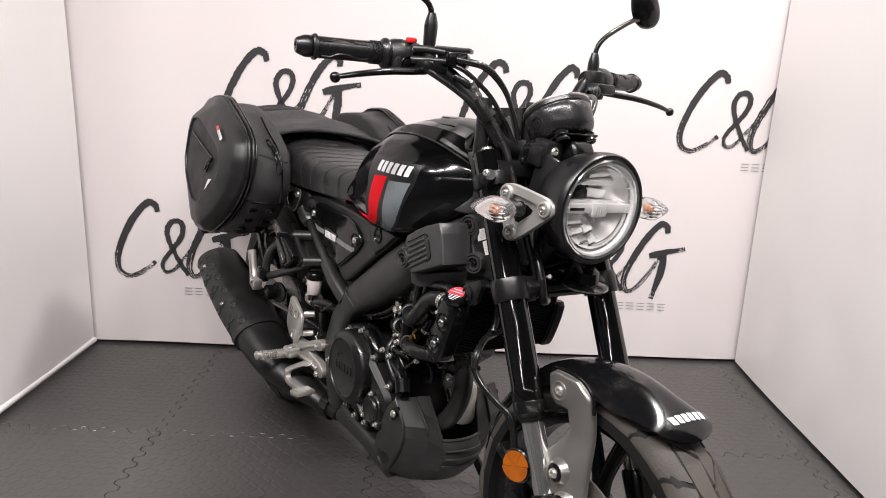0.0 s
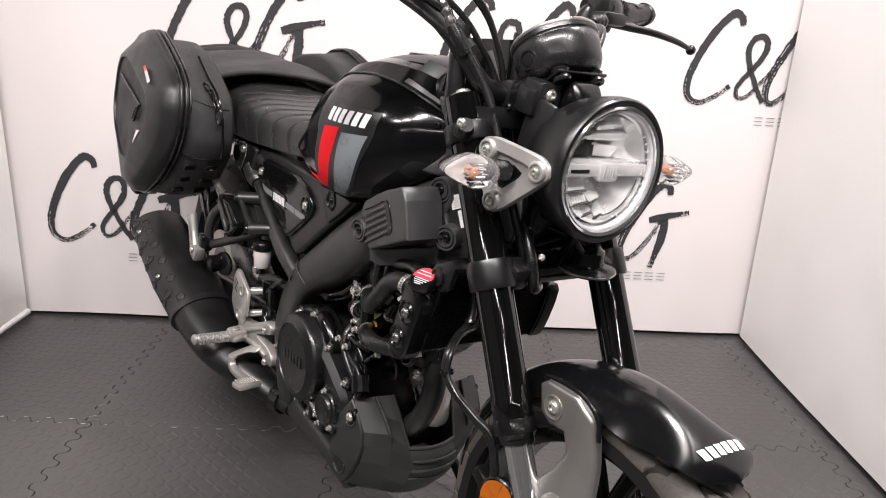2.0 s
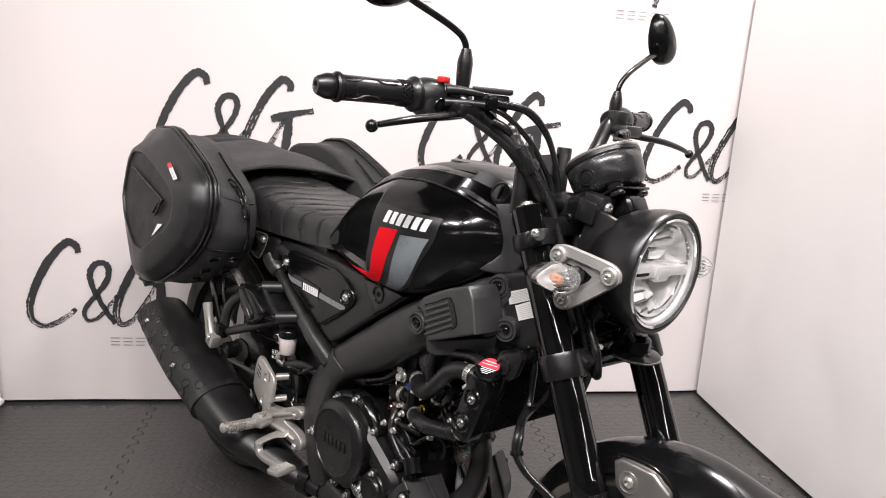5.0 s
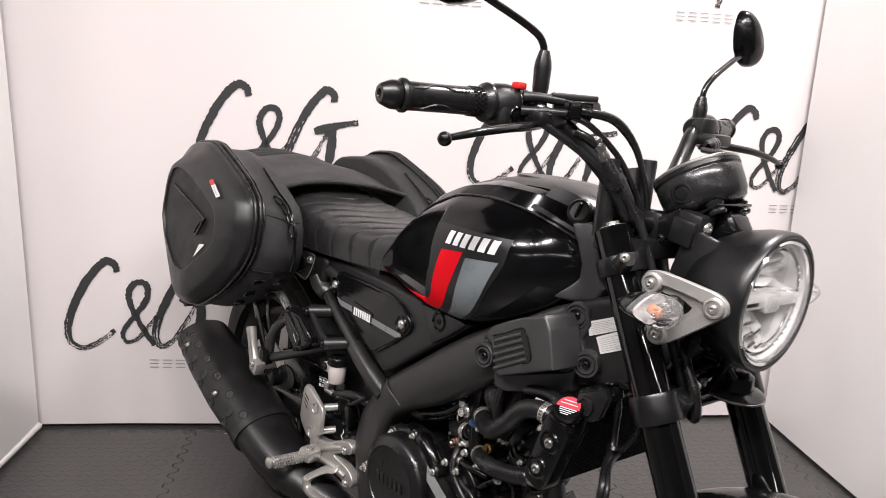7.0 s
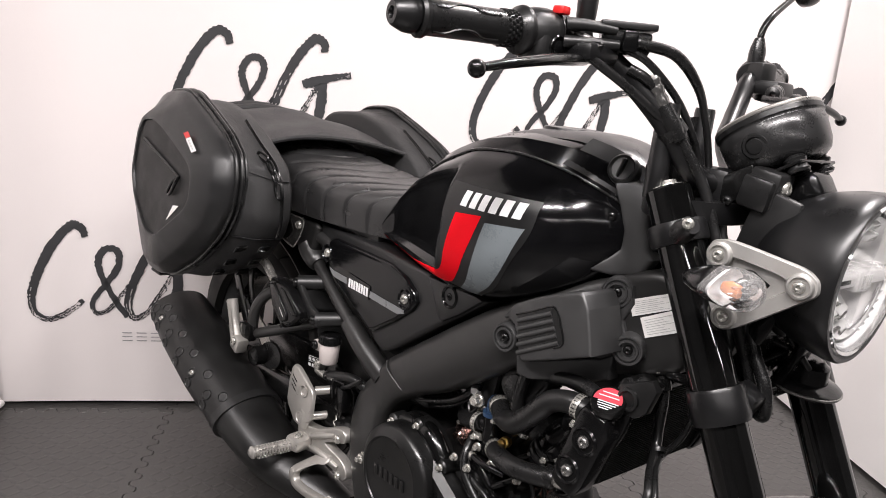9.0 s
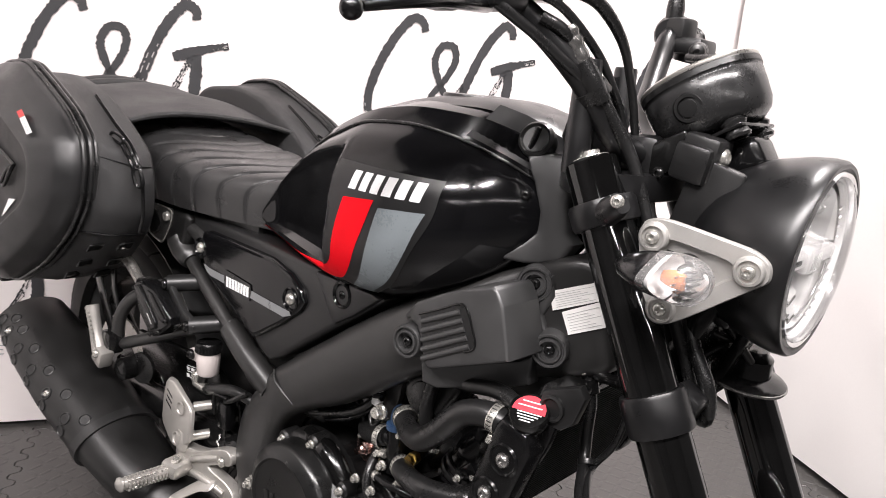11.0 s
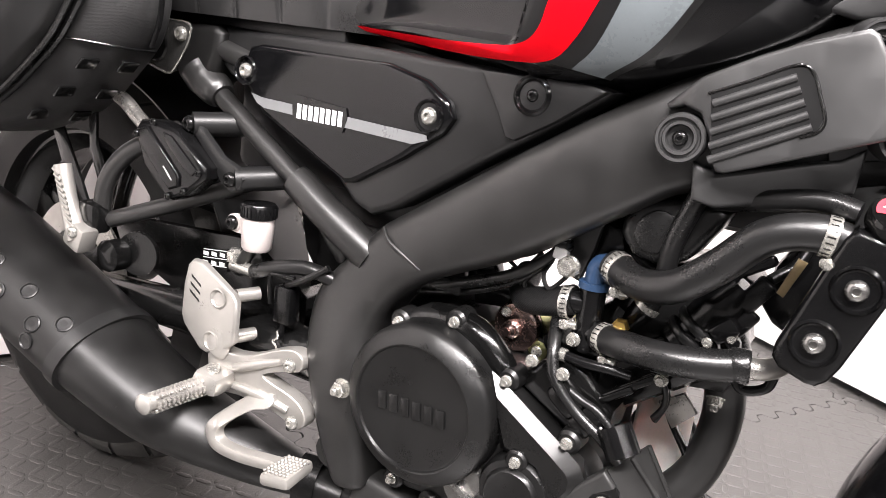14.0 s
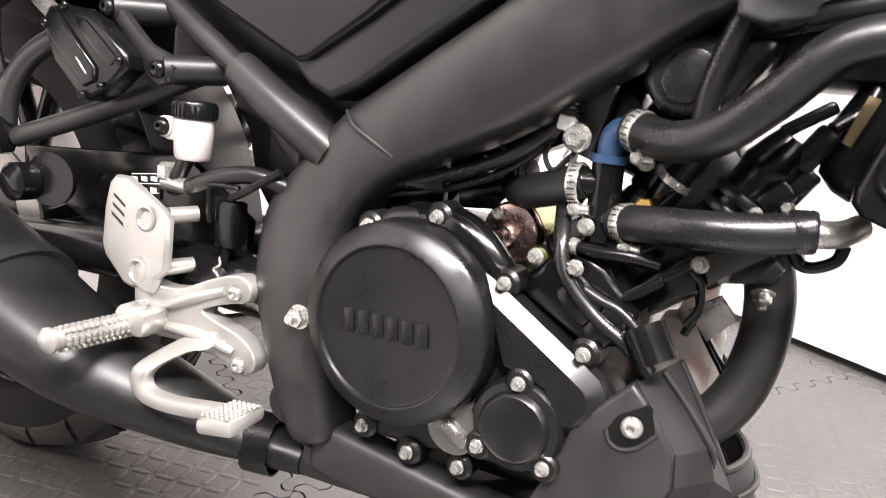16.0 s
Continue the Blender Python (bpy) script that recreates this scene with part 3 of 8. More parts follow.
part("steering_head", lathe([(0, 0), (0.034, 0), (0.036, 0.01), (0.032, 0.03), (0.032, 0.17), (0.036, 0.19), (0, 0.195)], (1.012, 0, 0.845), STEER, 28), MATTE, bike)

# front mudguard and its brushed-metal stay
def guard_at(a, v):
    """A point of the mudguard: angle from straight up (forward positive) and -1..1 across."""
    tip = math.sqrt(max(0.0, 1 - (max(0.0, a - 0.404) / 0.1855) ** 2.2))
    wid = (0.0632 - 0.0065 * smooth(0.1, 0.5, a)) * (0.02 + 0.98 * tip) * (1 - 0.2 * smooth(-0.3, -0.9, a))
    drop = 0.0382 * abs(v) ** 2.3 * (1 - 0.81 * smooth(0.15, 0.55, a))
    rr = 0.2849 - 0.0025 * smooth(-0.1, 0.5, a) + 0.006 * smooth(-0.5, -1.1, a) - drop
    return Vector((1.3174 + rr * math.sin(a), wid * v * (1.0 + 0.1 * abs(v)), 0.2983 + rr * math.cos(a)))


def shell(f, ua, ub, nu, nv, th, va=-1.0, vb=1.0):
    rows = [[f(u, v) for v in np.linspace(va, vb, nv)] for u in np.linspace(ua, ub, nu)]
    bm = grid(rows)
    bmesh.ops.recalc_face_normals(bm, faces=bm.faces)
    bmesh.ops.solidify(bm, geom=bm.faces[:], thickness=th)
    return bm


part("front_mudguard", shell(guard_at, -1.42, 0.5893, 110, 33, 0.003), FENDER, bike, "gloss black front mudguard with white lettering bars")
for k in range(6):
    rows = [[guard_at(0.428 + 0.050 * u + 0.004 * (v_ - 0.5), -0.52 + 0.22 * k + 0.17 * v_) * 1.0 for v_ in np.linspace(0, 1, 4)] for u in np.linspace(0, 1, 5)]
    rows = [[p + (p - Vector((FRONT_X, p.y, 0.293))).normalized() * 0.0013 for p in r] for r in rows]
    part("lettering_bar", grid(rows), WHITE, bpy.data.objects["front_mudguard"], "white lettering bar")
for s in (-1, 1):
    stay = part("mudguard_stay", plate([(1.238, 0.556), (1.25, 0.566), (1.302, 0.566), (1.330, 0.546), (1.336, 0.52), (1.341, 0.482), (1.350, 0.41), (1.352, 0.33), (1.340, 0.275), (1.31, 0.275), (1.288, 0.34), (1.27, 0.40), (1.262, 0.433), (1.284, 0.462), (1.297, 0.49), (1.288, 0.513), (1.263, 0.511), (1.245, 0.522)], lambda x, z: -0.086 - 0.018 * smooth(0.50, 0.40, z) + 0.022 * smooth(1.312, 1.372, x), 0.010, 0.0055, 0.011, 4, 0, 0.02), STAYMETAL, bike, "satin silver mudguard stay with two bosses", flip=s > 0)
    stay.location.z = -0.035 if s > 0 else 0.0
    bolt(stay, (1.267, s * 0.084, 0.537), 0.022, (0, s, 0), BUTTON)
    part("bolt_recess", lathe([(0.0165, -0.004), (0.0160, 0.0008), (0.0145, 0.0014), (0.0130, 0.0004), (0, 0.0)], (1.267, s * 0.0865, 0.537), (0, s, 0), 28), STAYMETAL, stay)
    for bx_, bz_ in ((1.305, 0.419), (1.324, 0.374)):
        bo = part("boss", lathe([(0.0225, -0.006), (0.0205, 0.001), (0.0180, 0.006), (0.0165, 0.0085), (0.0150, 0.0085), (0.0142, 0.0050), (0, 0.0045)], (bx_, s * 0.1015, bz_), (0, s, 0), 32), STAYMETAL, stay)
        part("bush", lathe([(0.0135, 0.004), (0.0130, 0.0095), (0.0105, 0.0105), (0, 0.0105)], (bx_, s * 0.1015, bz_), (0, s, 0), 24), BLACKMETAL, bo)
        bolt(bo, (bx_, s * 0.1118, bz_), 0.020, (0, s, 0), BUTTON)
    part("stay_liner", tube([(1.244, s * 0.083, 0.566), (1.253, s * 0.083, 0.571), (1.303, s * 0.082, 0.571), (1.332, s * 0.079, 0.552), (1.339, s * 0.078, 0.525)], 0.0028, 8, 4), BLACKMETAL, stay)

# front caliper
cal = part("front_caliper", join(box((1.225, -0.085, 0.315), (0.055, 0.05, 0.1), 0.012, (0, -20, 0)), lathe([(0, 0), (0.018, 0), (0.018, 0.01), (0, 0.012)], (1.225, -0.11, 0.33), (0, -1, 0), 20)), SATIN, bike, "black brake caliper")
bolt(cal, (1.205, -0.105, 0.375), 0.018, (-0.6, -0.5, 0.4), NUT)

# headlight
HC, HAX = Vector((1.221, 0, 0.8145)), Vector((math.cos(-0.06), 0, math.sin(-0.06)))
head = part("headlight", lathe([(0, -0.108), (0.045, -0.108), (0.060, -0.102), (0.073, -0.086), (0.0865, -0.060), (0.0950, -0.028), (0.0975, -0.010), (0.0970, 0.0), (0.0945, 0.0035), (0.0905, 0.0035), (0.087, -0.001), (0.086, -0.02), (0.070, -0.08)], HC, HAX, 72), SATIN, bike, "round satin black headlight shell")
part("bezel", lathe([(0.0885, 0.001), (0.0860, 0.0045), (0.0815, 0.003), (0.0805, -0.006)], HC, HAX, 72), CHROME, head, "bright inner headlight ring")
part("light_ring", lathe([(0.0820, -0.004), (0.0805, -0.002), (0.0785, -0.0015), (0.0768, -0.0025), (0.076, -0.008)], HC, HAX, 64), RING, head, "pale daytime-light ring")
part("reflector_bowl", lathe([(0.0835, -0.008), (0.078, -0.013), (0.074, -0.014), (0.072, -0.022), (0.06, -0.045), (0.035, -0.062), (0, -0.068)], HC, HAX, 48), MIRROR, head, "silver reflector bowl")
HM = turn_axis(HC, HAX)        # local z points forward out of the lamp; local x, y across
def hb(bm, dz=0):
    bm.transform(HM)
    return bm
hx = HM.to_3x3().inverted() @ Vector((0, 0, 1))
upang = math.degrees(math.atan2(hx.y, hx.x)) - 90
HM = HM @ pose(0, 0, 0, 0, 0, upang)
bar = part("light_bar", hb(join(box((0.0, 0.001, -0.016), (0.152, 0.017, 0.022), 0.004), box((0.0, 0.010, -0.022), (0.146, 0.006, 0.02), 0.002))), SILVERBOWL, head, "silver cross bar with a central crest block")
part("crest_block", hb(box((0, -0.001, -0.009), (0.036, 0.027, 0.016), 0.006)), SILVERBOWL, bar)
for k in range(5):
    part("crest_bar", hb(box((-0.011 + 0.0055 * k, -0.001, -0.0008), (0.0026, 0.016, 0.0014), 0.0005, (0, 0, -4 + 2 * k))), INK, bar)
part("bar_slot", hb(box((-0.052, 0.0005, -0.0046), (0.032, 0.005, 0.002), 0.0008)), BLACKMETAL, bar)


def ridged(w, h, n, depth, m):
    """A reflector panel of n fine upright ridges."""
    xs = np.linspace(-w / 2, w / 2, 2 * n + 1)
    return grid([[m @ Vector((x, y, depth * (k % 2))) for k, x in enumerate(xs)] for y in (-h / 2, 0.0, h / 2)])


def bowl_part(a0, a1, r0, r1, depth, n=24):
    """A smooth sector of the reflector's bowl between two angles."""
    return grid([[(r * math.cos(b), r * math.sin(b), -depth + 0.9 * depth * (r / 0.075) ** 2) for b in np.linspace(radians(a0), radians(a1), n)] for r in np.linspace(r0, r1, 9)])


up_ = part("upper_reflector", hb(bowl_part(10, 104, 0.006, 0.071, 0.045)), MIRROR, head, "smooth bright upper reflector")
part("ridge_panel", hb(ridged(0.050, 0.020, 16, 0.0014, pose(0.002, 0.024, -0.028, 30, 0, -6))), MIRROR, up_)
part("reflector_hood", hb(join(box((-0.004, 0.046, -0.020), (0.072, 0.012, 0.012), 0.003, (24, 0, 0)), box((-0.010, 0.060, -0.013), (0.046, 0.008, 0.010), 0.002, (30, 0, 4)))), MIRROR, up_)
# solid black blocks put the shade of the lamp cavity into colour
part("led_unit", hb(join(box((-0.046, 0.028, -0.026), (0.034, 0.028, 0.016), 0.003), box((-0.022, 0.032, -0.030), (0.014, 0.034, 0.012), 0.003))), PLASTIC2, head, "black blocks standing for the shaded lamp cavity")
part("cavity_rim", hb(join(box((-0.046, 0.0135, -0.017), (0.040, 0.004, 0.010), 0.001), box((-0.044, 0.0445, -0.016), (0.034, 0.003, 0.012), 0.001, (0, 0, 14)))), MIRROR, head)
low = part("lower_reflector", hb(bowl_part(186, 354, 0.010, 0.071, 0.040)), SILVERBOWL, head, "lower reflector bowl")
for px_, py_, pw, ph, rz_ in ((-0.046, -0.020, 0.036, 0.016, 4), (-0.040, -0.038, 0.038, 0.016, 10), (-0.026, -0.055, 0.034, 0.014, 18), (-0.014, -0.030, 0.018, 0.024, 26), (0.000, -0.050, 0.016, 0.026, 24)):
    part("fan_panel", hb(ridged(pw, ph, 9, 0.0016, pose(px_, py_, -0.018, -34, 0, rz_))), MIRROR, low)
    part("fan_step", hb(box((px_ + 0.2 * ph * math.sin(radians(rz_)), py_ - 0.52 * ph, -0.013), (pw, 0.0022, 0.007), 0.0006, (0, 0, rz_))), GUNMETAL, low)
part("inner_rim", hb(tube([(0.062 * math.cos(radians(a)), 0.062 * math.sin(radians(a)), -0.008) for a in range(-82, -9, 9)], 0.0016, 8, 3)), CHROME, head)
for a in np.linspace(-60, 40, 12):
    part("ring_notch", hb(box((0.0725 * math.cos(radians(a)), 0.0725 * math.sin(radians(a)), -0.006), (0.005, 0.0018, 0.002), 0.0005, (0, 0, a))), SILVERBOWL, head)
for a in np.linspace(118, 172, 10):
    part("ring_notch", hb(box((0.0800 * math.cos(radians(a)), 0.0800 * math.sin(radians(a)), -0.001), (0.004, 0.0022, 0.002), 0.0006, (0, 0, a))), SILVERBOWL, head)
lens = part("lens", lathe([(0.0845, 0.0), (0.080, 0.006), (0.07, 0.0095), (0.045, 0.0125), (0.02, 0.0138), (0, 0.0142)], HC, HAX, 64), CLEAR, head, "clear domed headlight lens")
lens.visible_shadow = False
for ob in [head, *head.children_recursive]:               # drawn in to the shell's true diameter
    ob.data.transform(Matrix.Translation(HC + Vector((0, -0.002, 0.0045))) @ Matrix.Scale(0.95, 4) @ Matrix.Translation(-HC))
mount = part("headlight_mount", join(box((1.112, -0.009, 0.893), (0.036, 0.112, 0.036), 0.005, (0, 10, 0), 2), box((1.116, -0.041, 0.898), (0.036, 0.036, 0.044), 0.005, (0, 10, 0), 2), box((1.116, 0.021, 0.898), (0.036, 0.036, 0.044), 0.005, (0, 10, 0), 2)), PLASTIC, bike, "black headlight mounting block with two bosses")
for y in (-0.018, -0.010, -0.002):
    part("rib", box((1.131, y, 0.889), (0.006, 0.003, 0.024), 0.001, (0, 10, 0)), PLASTIC, mount)
for y in (-0.052, 0.036):
    part("mount_arm", box((1.13, y, 0.862), (0.05, 0.010, 0.07), 0.004, (0, 15, 0)), PLASTIC, mount)
for y in (-0.041, 0.021):
    part("bolt_dish", lathe([(0.0135, -0.004), (0.0125, 0.001), (0.0105, 0.001), (0.0095, -0.001), (0, -0.001)], (1.1335, y, 0.901), (1, 0, 0.16), 24), PLASTIC, mount)
    bolt(mount, (1.1335, y, 0.901), 0.020, (1, 0, 0.16), BUTTON)

# turn-signal brackets and turn signals
for s in (-1, 1):
    corners = [(1.114, 0.829), (1.196, 0.815), (1.130, 0.766)]
    by = lambda x: s * (0.1165 - 0.16 * (x - 1.1))
    outline = [(1.103, 0.843), (1.120, 0.846), (1.150, 0.841), (1.199, 0.832), (1.212, 0.823), (1.213, 0.809), (1.201, 0.800), (1.142, 0.755), (1.128, 0.750), (1.115, 0.758), (1.112, 0.775), (1.099, 0.826)]

    def bracket_ring(k, depth):
        v = [Vector((1.146 + (x - 1.146) * k, 0, 0.805 + (z - 0.805) * k)) for x, z in outline]
        for _ in range(2):
            v = [q for i in range(len(v)) for q in (v[i].lerp(v[(i + 1) % len(v)], 0.2), v[i].lerp(v[(i + 1) % len(v)], 0.8))]
        return [(p.x, by(p.x) - s * depth, p.z) for p in v]
    br = part("signal_bracket", grid([bracket_ring(0.97, 0.013), bracket_ring(1.0, 0.010), bracket_ring(1.0, 0.002), bracket_ring(0.985, 0.0), bracket_ring(0.60, 0.0), bracket_ring(0.54, 0.007)], True, True), BRIGHT, bike, "silver triangular turn-signal bracket", angle=25)
    for x, z in corners:
        part("boss", lathe([(0, -0.009), (0.0115, -0.009), (0.0135, -0.006), (0.0135, 0.003), (0.0120, 0.005), (0.0100, 0.0055), (0.0092, 0.003), (0, 0.003)], (x, by(x), z), (0.16, s, 0), 28), BRIGHT, br)
    part("bracket_backing", lathe([(0.0, -0.022), (0.019, -0.022), (0.020, -0.016), (0.019, -0.010), (0, -0.010)], (1.198, by(1.198), 0.815), (0.16, s, 0), 28), RUBBER, br)
    # black plate on the pocket floor stands in for the shaded opening
    part("recess", plate([(1.124, 0.819), (1.154, 0.815), (1.166, 0.808), (1.162, 0.801), (1.138, 0.783), (1.131, 0.784), (1.127, 0.792)], lambda x, z: -0.1100 + 0.16 * (x - 1.1), 0.003, 0.001, 0.02, 2), BLACKMETAL, br, "black plate standing for the dark opening round the stalk", flip=s > 0)
    for x, z in corners:
        bolt(br, (x, by(x) + s * 0.003, z), 0.015, (0.16, s, 0), BUTTON)
    part("mount_block", box((1.185, s * 0.080, 0.815), (0.04, 0.024, 0.036), 0.008), PLASTIC2, br)
    sg = part("turn_signal", tube([(1.148, s * 0.112, 0.808), (1.153, s * 0.135, 0.81), (1.155, s * 0.150, 0.811)], [0.013, 0.011, 0.015], 16, 4), RUBBER, bike, "black turn-signal stalk")
    ax = Vector((1, 0, -0.05)).normalized()
    sc = Vector((1.166, s * 0.176, 0.811))

    def oval(profile):
        bm = lathe(profile, sc, ax, 36)
        bmesh.ops.scale(bm, vec=(1, 1.28, 0.80), space=Matrix.Translation(-sc), verts=bm.verts)
        for v in bm.verts:                      # drawn out to a point on the outboard side
            o = max(0.0, s * (v.co.y - sc.y))
            v.co.y += s * 5.5 * o * o
            v.co.z += (sc.z - v.co.z) * min(0.5, 14 * o)
        return bm
    part("shell", oval([(0, -0.052), (0.006, -0.050), (0.014, -0.041), (0.020, -0.028), (0.0232, -0.018), (0.0232, -0.016), (0.018, -0.022), (0, -0.03)]), PLASTIC2, sg, "black tapered signal shell")
    ln = part("signal_lens", oval([(0.0234, -0.017), (0.0250, -0.008), (0.0255, 0.0), (0.0248, 0.010), (0.021, 0.019), (0.014, 0.025), (0.006, 0.028), (0, 0.0285)]), HAZE, sg, "clear signal lens")
    ln.visible_shadow = False
    part("signal_bowl", oval([(0.0236, -0.006), (0.021, -0.011), (0.013, -0.0155), (0.006, -0.0165), (0, -0.0165)]), SILVERBOWL, sg, "silver signal reflector")
    for k in range(5):
        part("lens_flute", box((sc.x + 0.010, sc.y, sc.z - 0.013 + 0.0055 * k), (0.010, 0.036 - 0.007 * abs(k - 2), 0.0010), 0.0003, (0, 12, 0)), CLEAR, sg)
    part("bulb", lathe([(0, 0), (0.005, 0.0), (0.0075, 0.008), (0.0075, 0.013), (0.005, 0.018), (0, 0.019)], sc - ax * 0.010, ax, 16), AMBERBULB, sg, "amber bulb")

# instrument
MC, MAX_ = Vector((1.085, 0.0, 0.962)), Vector((-0.52, 0, 0.855)).normalized()
meter = part("instrument", lathe([(0, -0.050), (0.034, -0.050), (0.045, -0.047), (0.0525, -0.041), (0.0562, -0.032), (0.0578, -0.015), (0.0582, -0.004), (0.0575, -0.003), (0.0575, -0.001), (0.0582, 0.0), (0.0582, 0.007)], MC, MAX_, 56), METERBLACK, bike, "round black instrument with a bright rim")
part("instrument_rim", lathe([(0.0582, 0.007), (0.0588, 0.008), (0.0588, 0.0105), (0.0575, 0.012), (0.054, 0.012), (0.053, 0.010)], MC, MAX_, 56), BRUSHED, meter, "silver instrument rim")
part("instrument_glass", lathe([(0.0535, 0.010), (0.03, 0.0112), (0, 0.0115)], MC, MAX_, 48), DARKGLASS, meter)
part("button", lathe([(0.0145, 0.050), (0.0145, 0.0575), (0.013, 0.0595), (0.0105, 0.0595), (0.0095, 0.0575), (0.0085, 0.0575), (0.008, 0.0605), (0, 0.061)], MC + Vector((0, 0, -0.014)), (0.25, -0.95, -0.10), 24), RUBBER, meter, "round rubber button")
part("rim_band", lathe([(0.0584, 0.0), (0.0592, 0.001), (0.0592, 0.0065), (0.0584, 0.0075)], MC, MAX_, 56), RUBBER, meter)
ibr = part("instrument_bracket", join(box(tuple(MC - MAX_ * 0.056 + Vector((-0.006, 0, -0.003))), (0.088, 0.086, 0.004), 0.0015, (0, -31.3, 0)), box((1.085, -0.050, 0.897), (0.05, 0.008, 0.032), 0.003, (0, -28, 0)), box((1.085, 0.050, 0.897), (0.05, 0.008, 0.032), 0.003, (0, -28, 0))), BLACKMETAL, bike, "black instrument bracket")
for gx, gy_ in ((0.026, -0.030), (0.026, 0.030), (-0.040, -0.030), (-0.040, 0.030)):
    gp = MC - MAX_ * 0.056 + Vector((0.855, 0, 0.52)) * gx + Vector((0, gy_, 0))
    part("grommet", lathe([(0.006, -0.009), (0.011, -0.009), (0.0125, -0.006), (0.0105, -0.002), (0.0105, 0.002), (0.0125, 0.006), (0.009, 0.010), (0, 0.010)], gp, MAX_, 22), RUBBER, ibr)
part("instrument_plug", box(tuple(MC - MAX_ * 0.075 + Vector((0.012, 0.004, 0.0))), (0.052, 0.05, 0.034), 0.009, (0, -31.3, 0), 3), PLASTIC2, ibr)
bolt(bike, (1.085, -0.066, 0.88), 0.014, (0, -1, 0), BUTTON_BLACK)

# handlebar and controls
bar = [(0.905, 0.385, 1.04), (0.925, 0.27, 1.045), (0.945, 0.212, 1.042), (0.982, 0.167, 1.012), (1.022, 0.122, 0.960), (1.046, 0.088, 0.908), (1.052, 0.05, 0.893), (1.053, 0.0, 0.892)]
bar_left = [(0.889, 0.385, 1.040), (0.923, 0.27, 1.035), (0.943, 0.212, 1.033), (0.951, 0.180, 1.022), (0.958, 0.155, 0.994), (0.968, 0.125, 0.966), (0.984, 0.088, 0.938), (1.02, 0.05, 0.905), (1.053, 0.0, 0.892)]
part("handlebar", tube(bar_left + [(x, -y, z) for x, y, z in bar[-2:2:-1]] + [(0.947, -0.212, 1.032), (0.927, -0.27, 1.034), (0.909, -0.385, 1.031)], 0.0125, 16, 8), SATIN, bike, "wide black handlebar")
part("bar_clamp", join(box((1.052, -0.04, 0.89), (0.046, 0.03, 0.046), 0.008), box((1.052, 0.04, 0.89), (0.046, 0.03, 0.046), 0.008), box((1.05, 0, 0.866), (0.04, 0.11, 0.025), 0.006)), SATIN, bike)
for py, px in ((-0.110, 1.020), (0.024, 0.984)):
    part("bar_riser", lathe([(0.0125, 0.0), (0.0125, 0.102), (0.0115, 0.106), (0, 0.106)], (px, py, 0.872), (0.02, 0, 1), 24), SATIN, bike, "black handlebar riser")
part("riser_panel", plate([(0.982, 0.875), (1.008, 0.875), (1.008, 0.962), (0.982, 0.968)], lambda x, z: -0.085 + 4.2 * (1.008 - x), 0.006, 0.001, 0.005), PLASTIC2, bike)
part("headstock_cover", plate([(0.960, 0.900), (0.972, 0.945), (0.998, 0.950), (1.022, 0.912), (1.018, 0.880), (0.985, 0.872)], -0.048, 0.012, 0.003, 0, 2), PLASTIC, bike, "faceted black headstock cover")
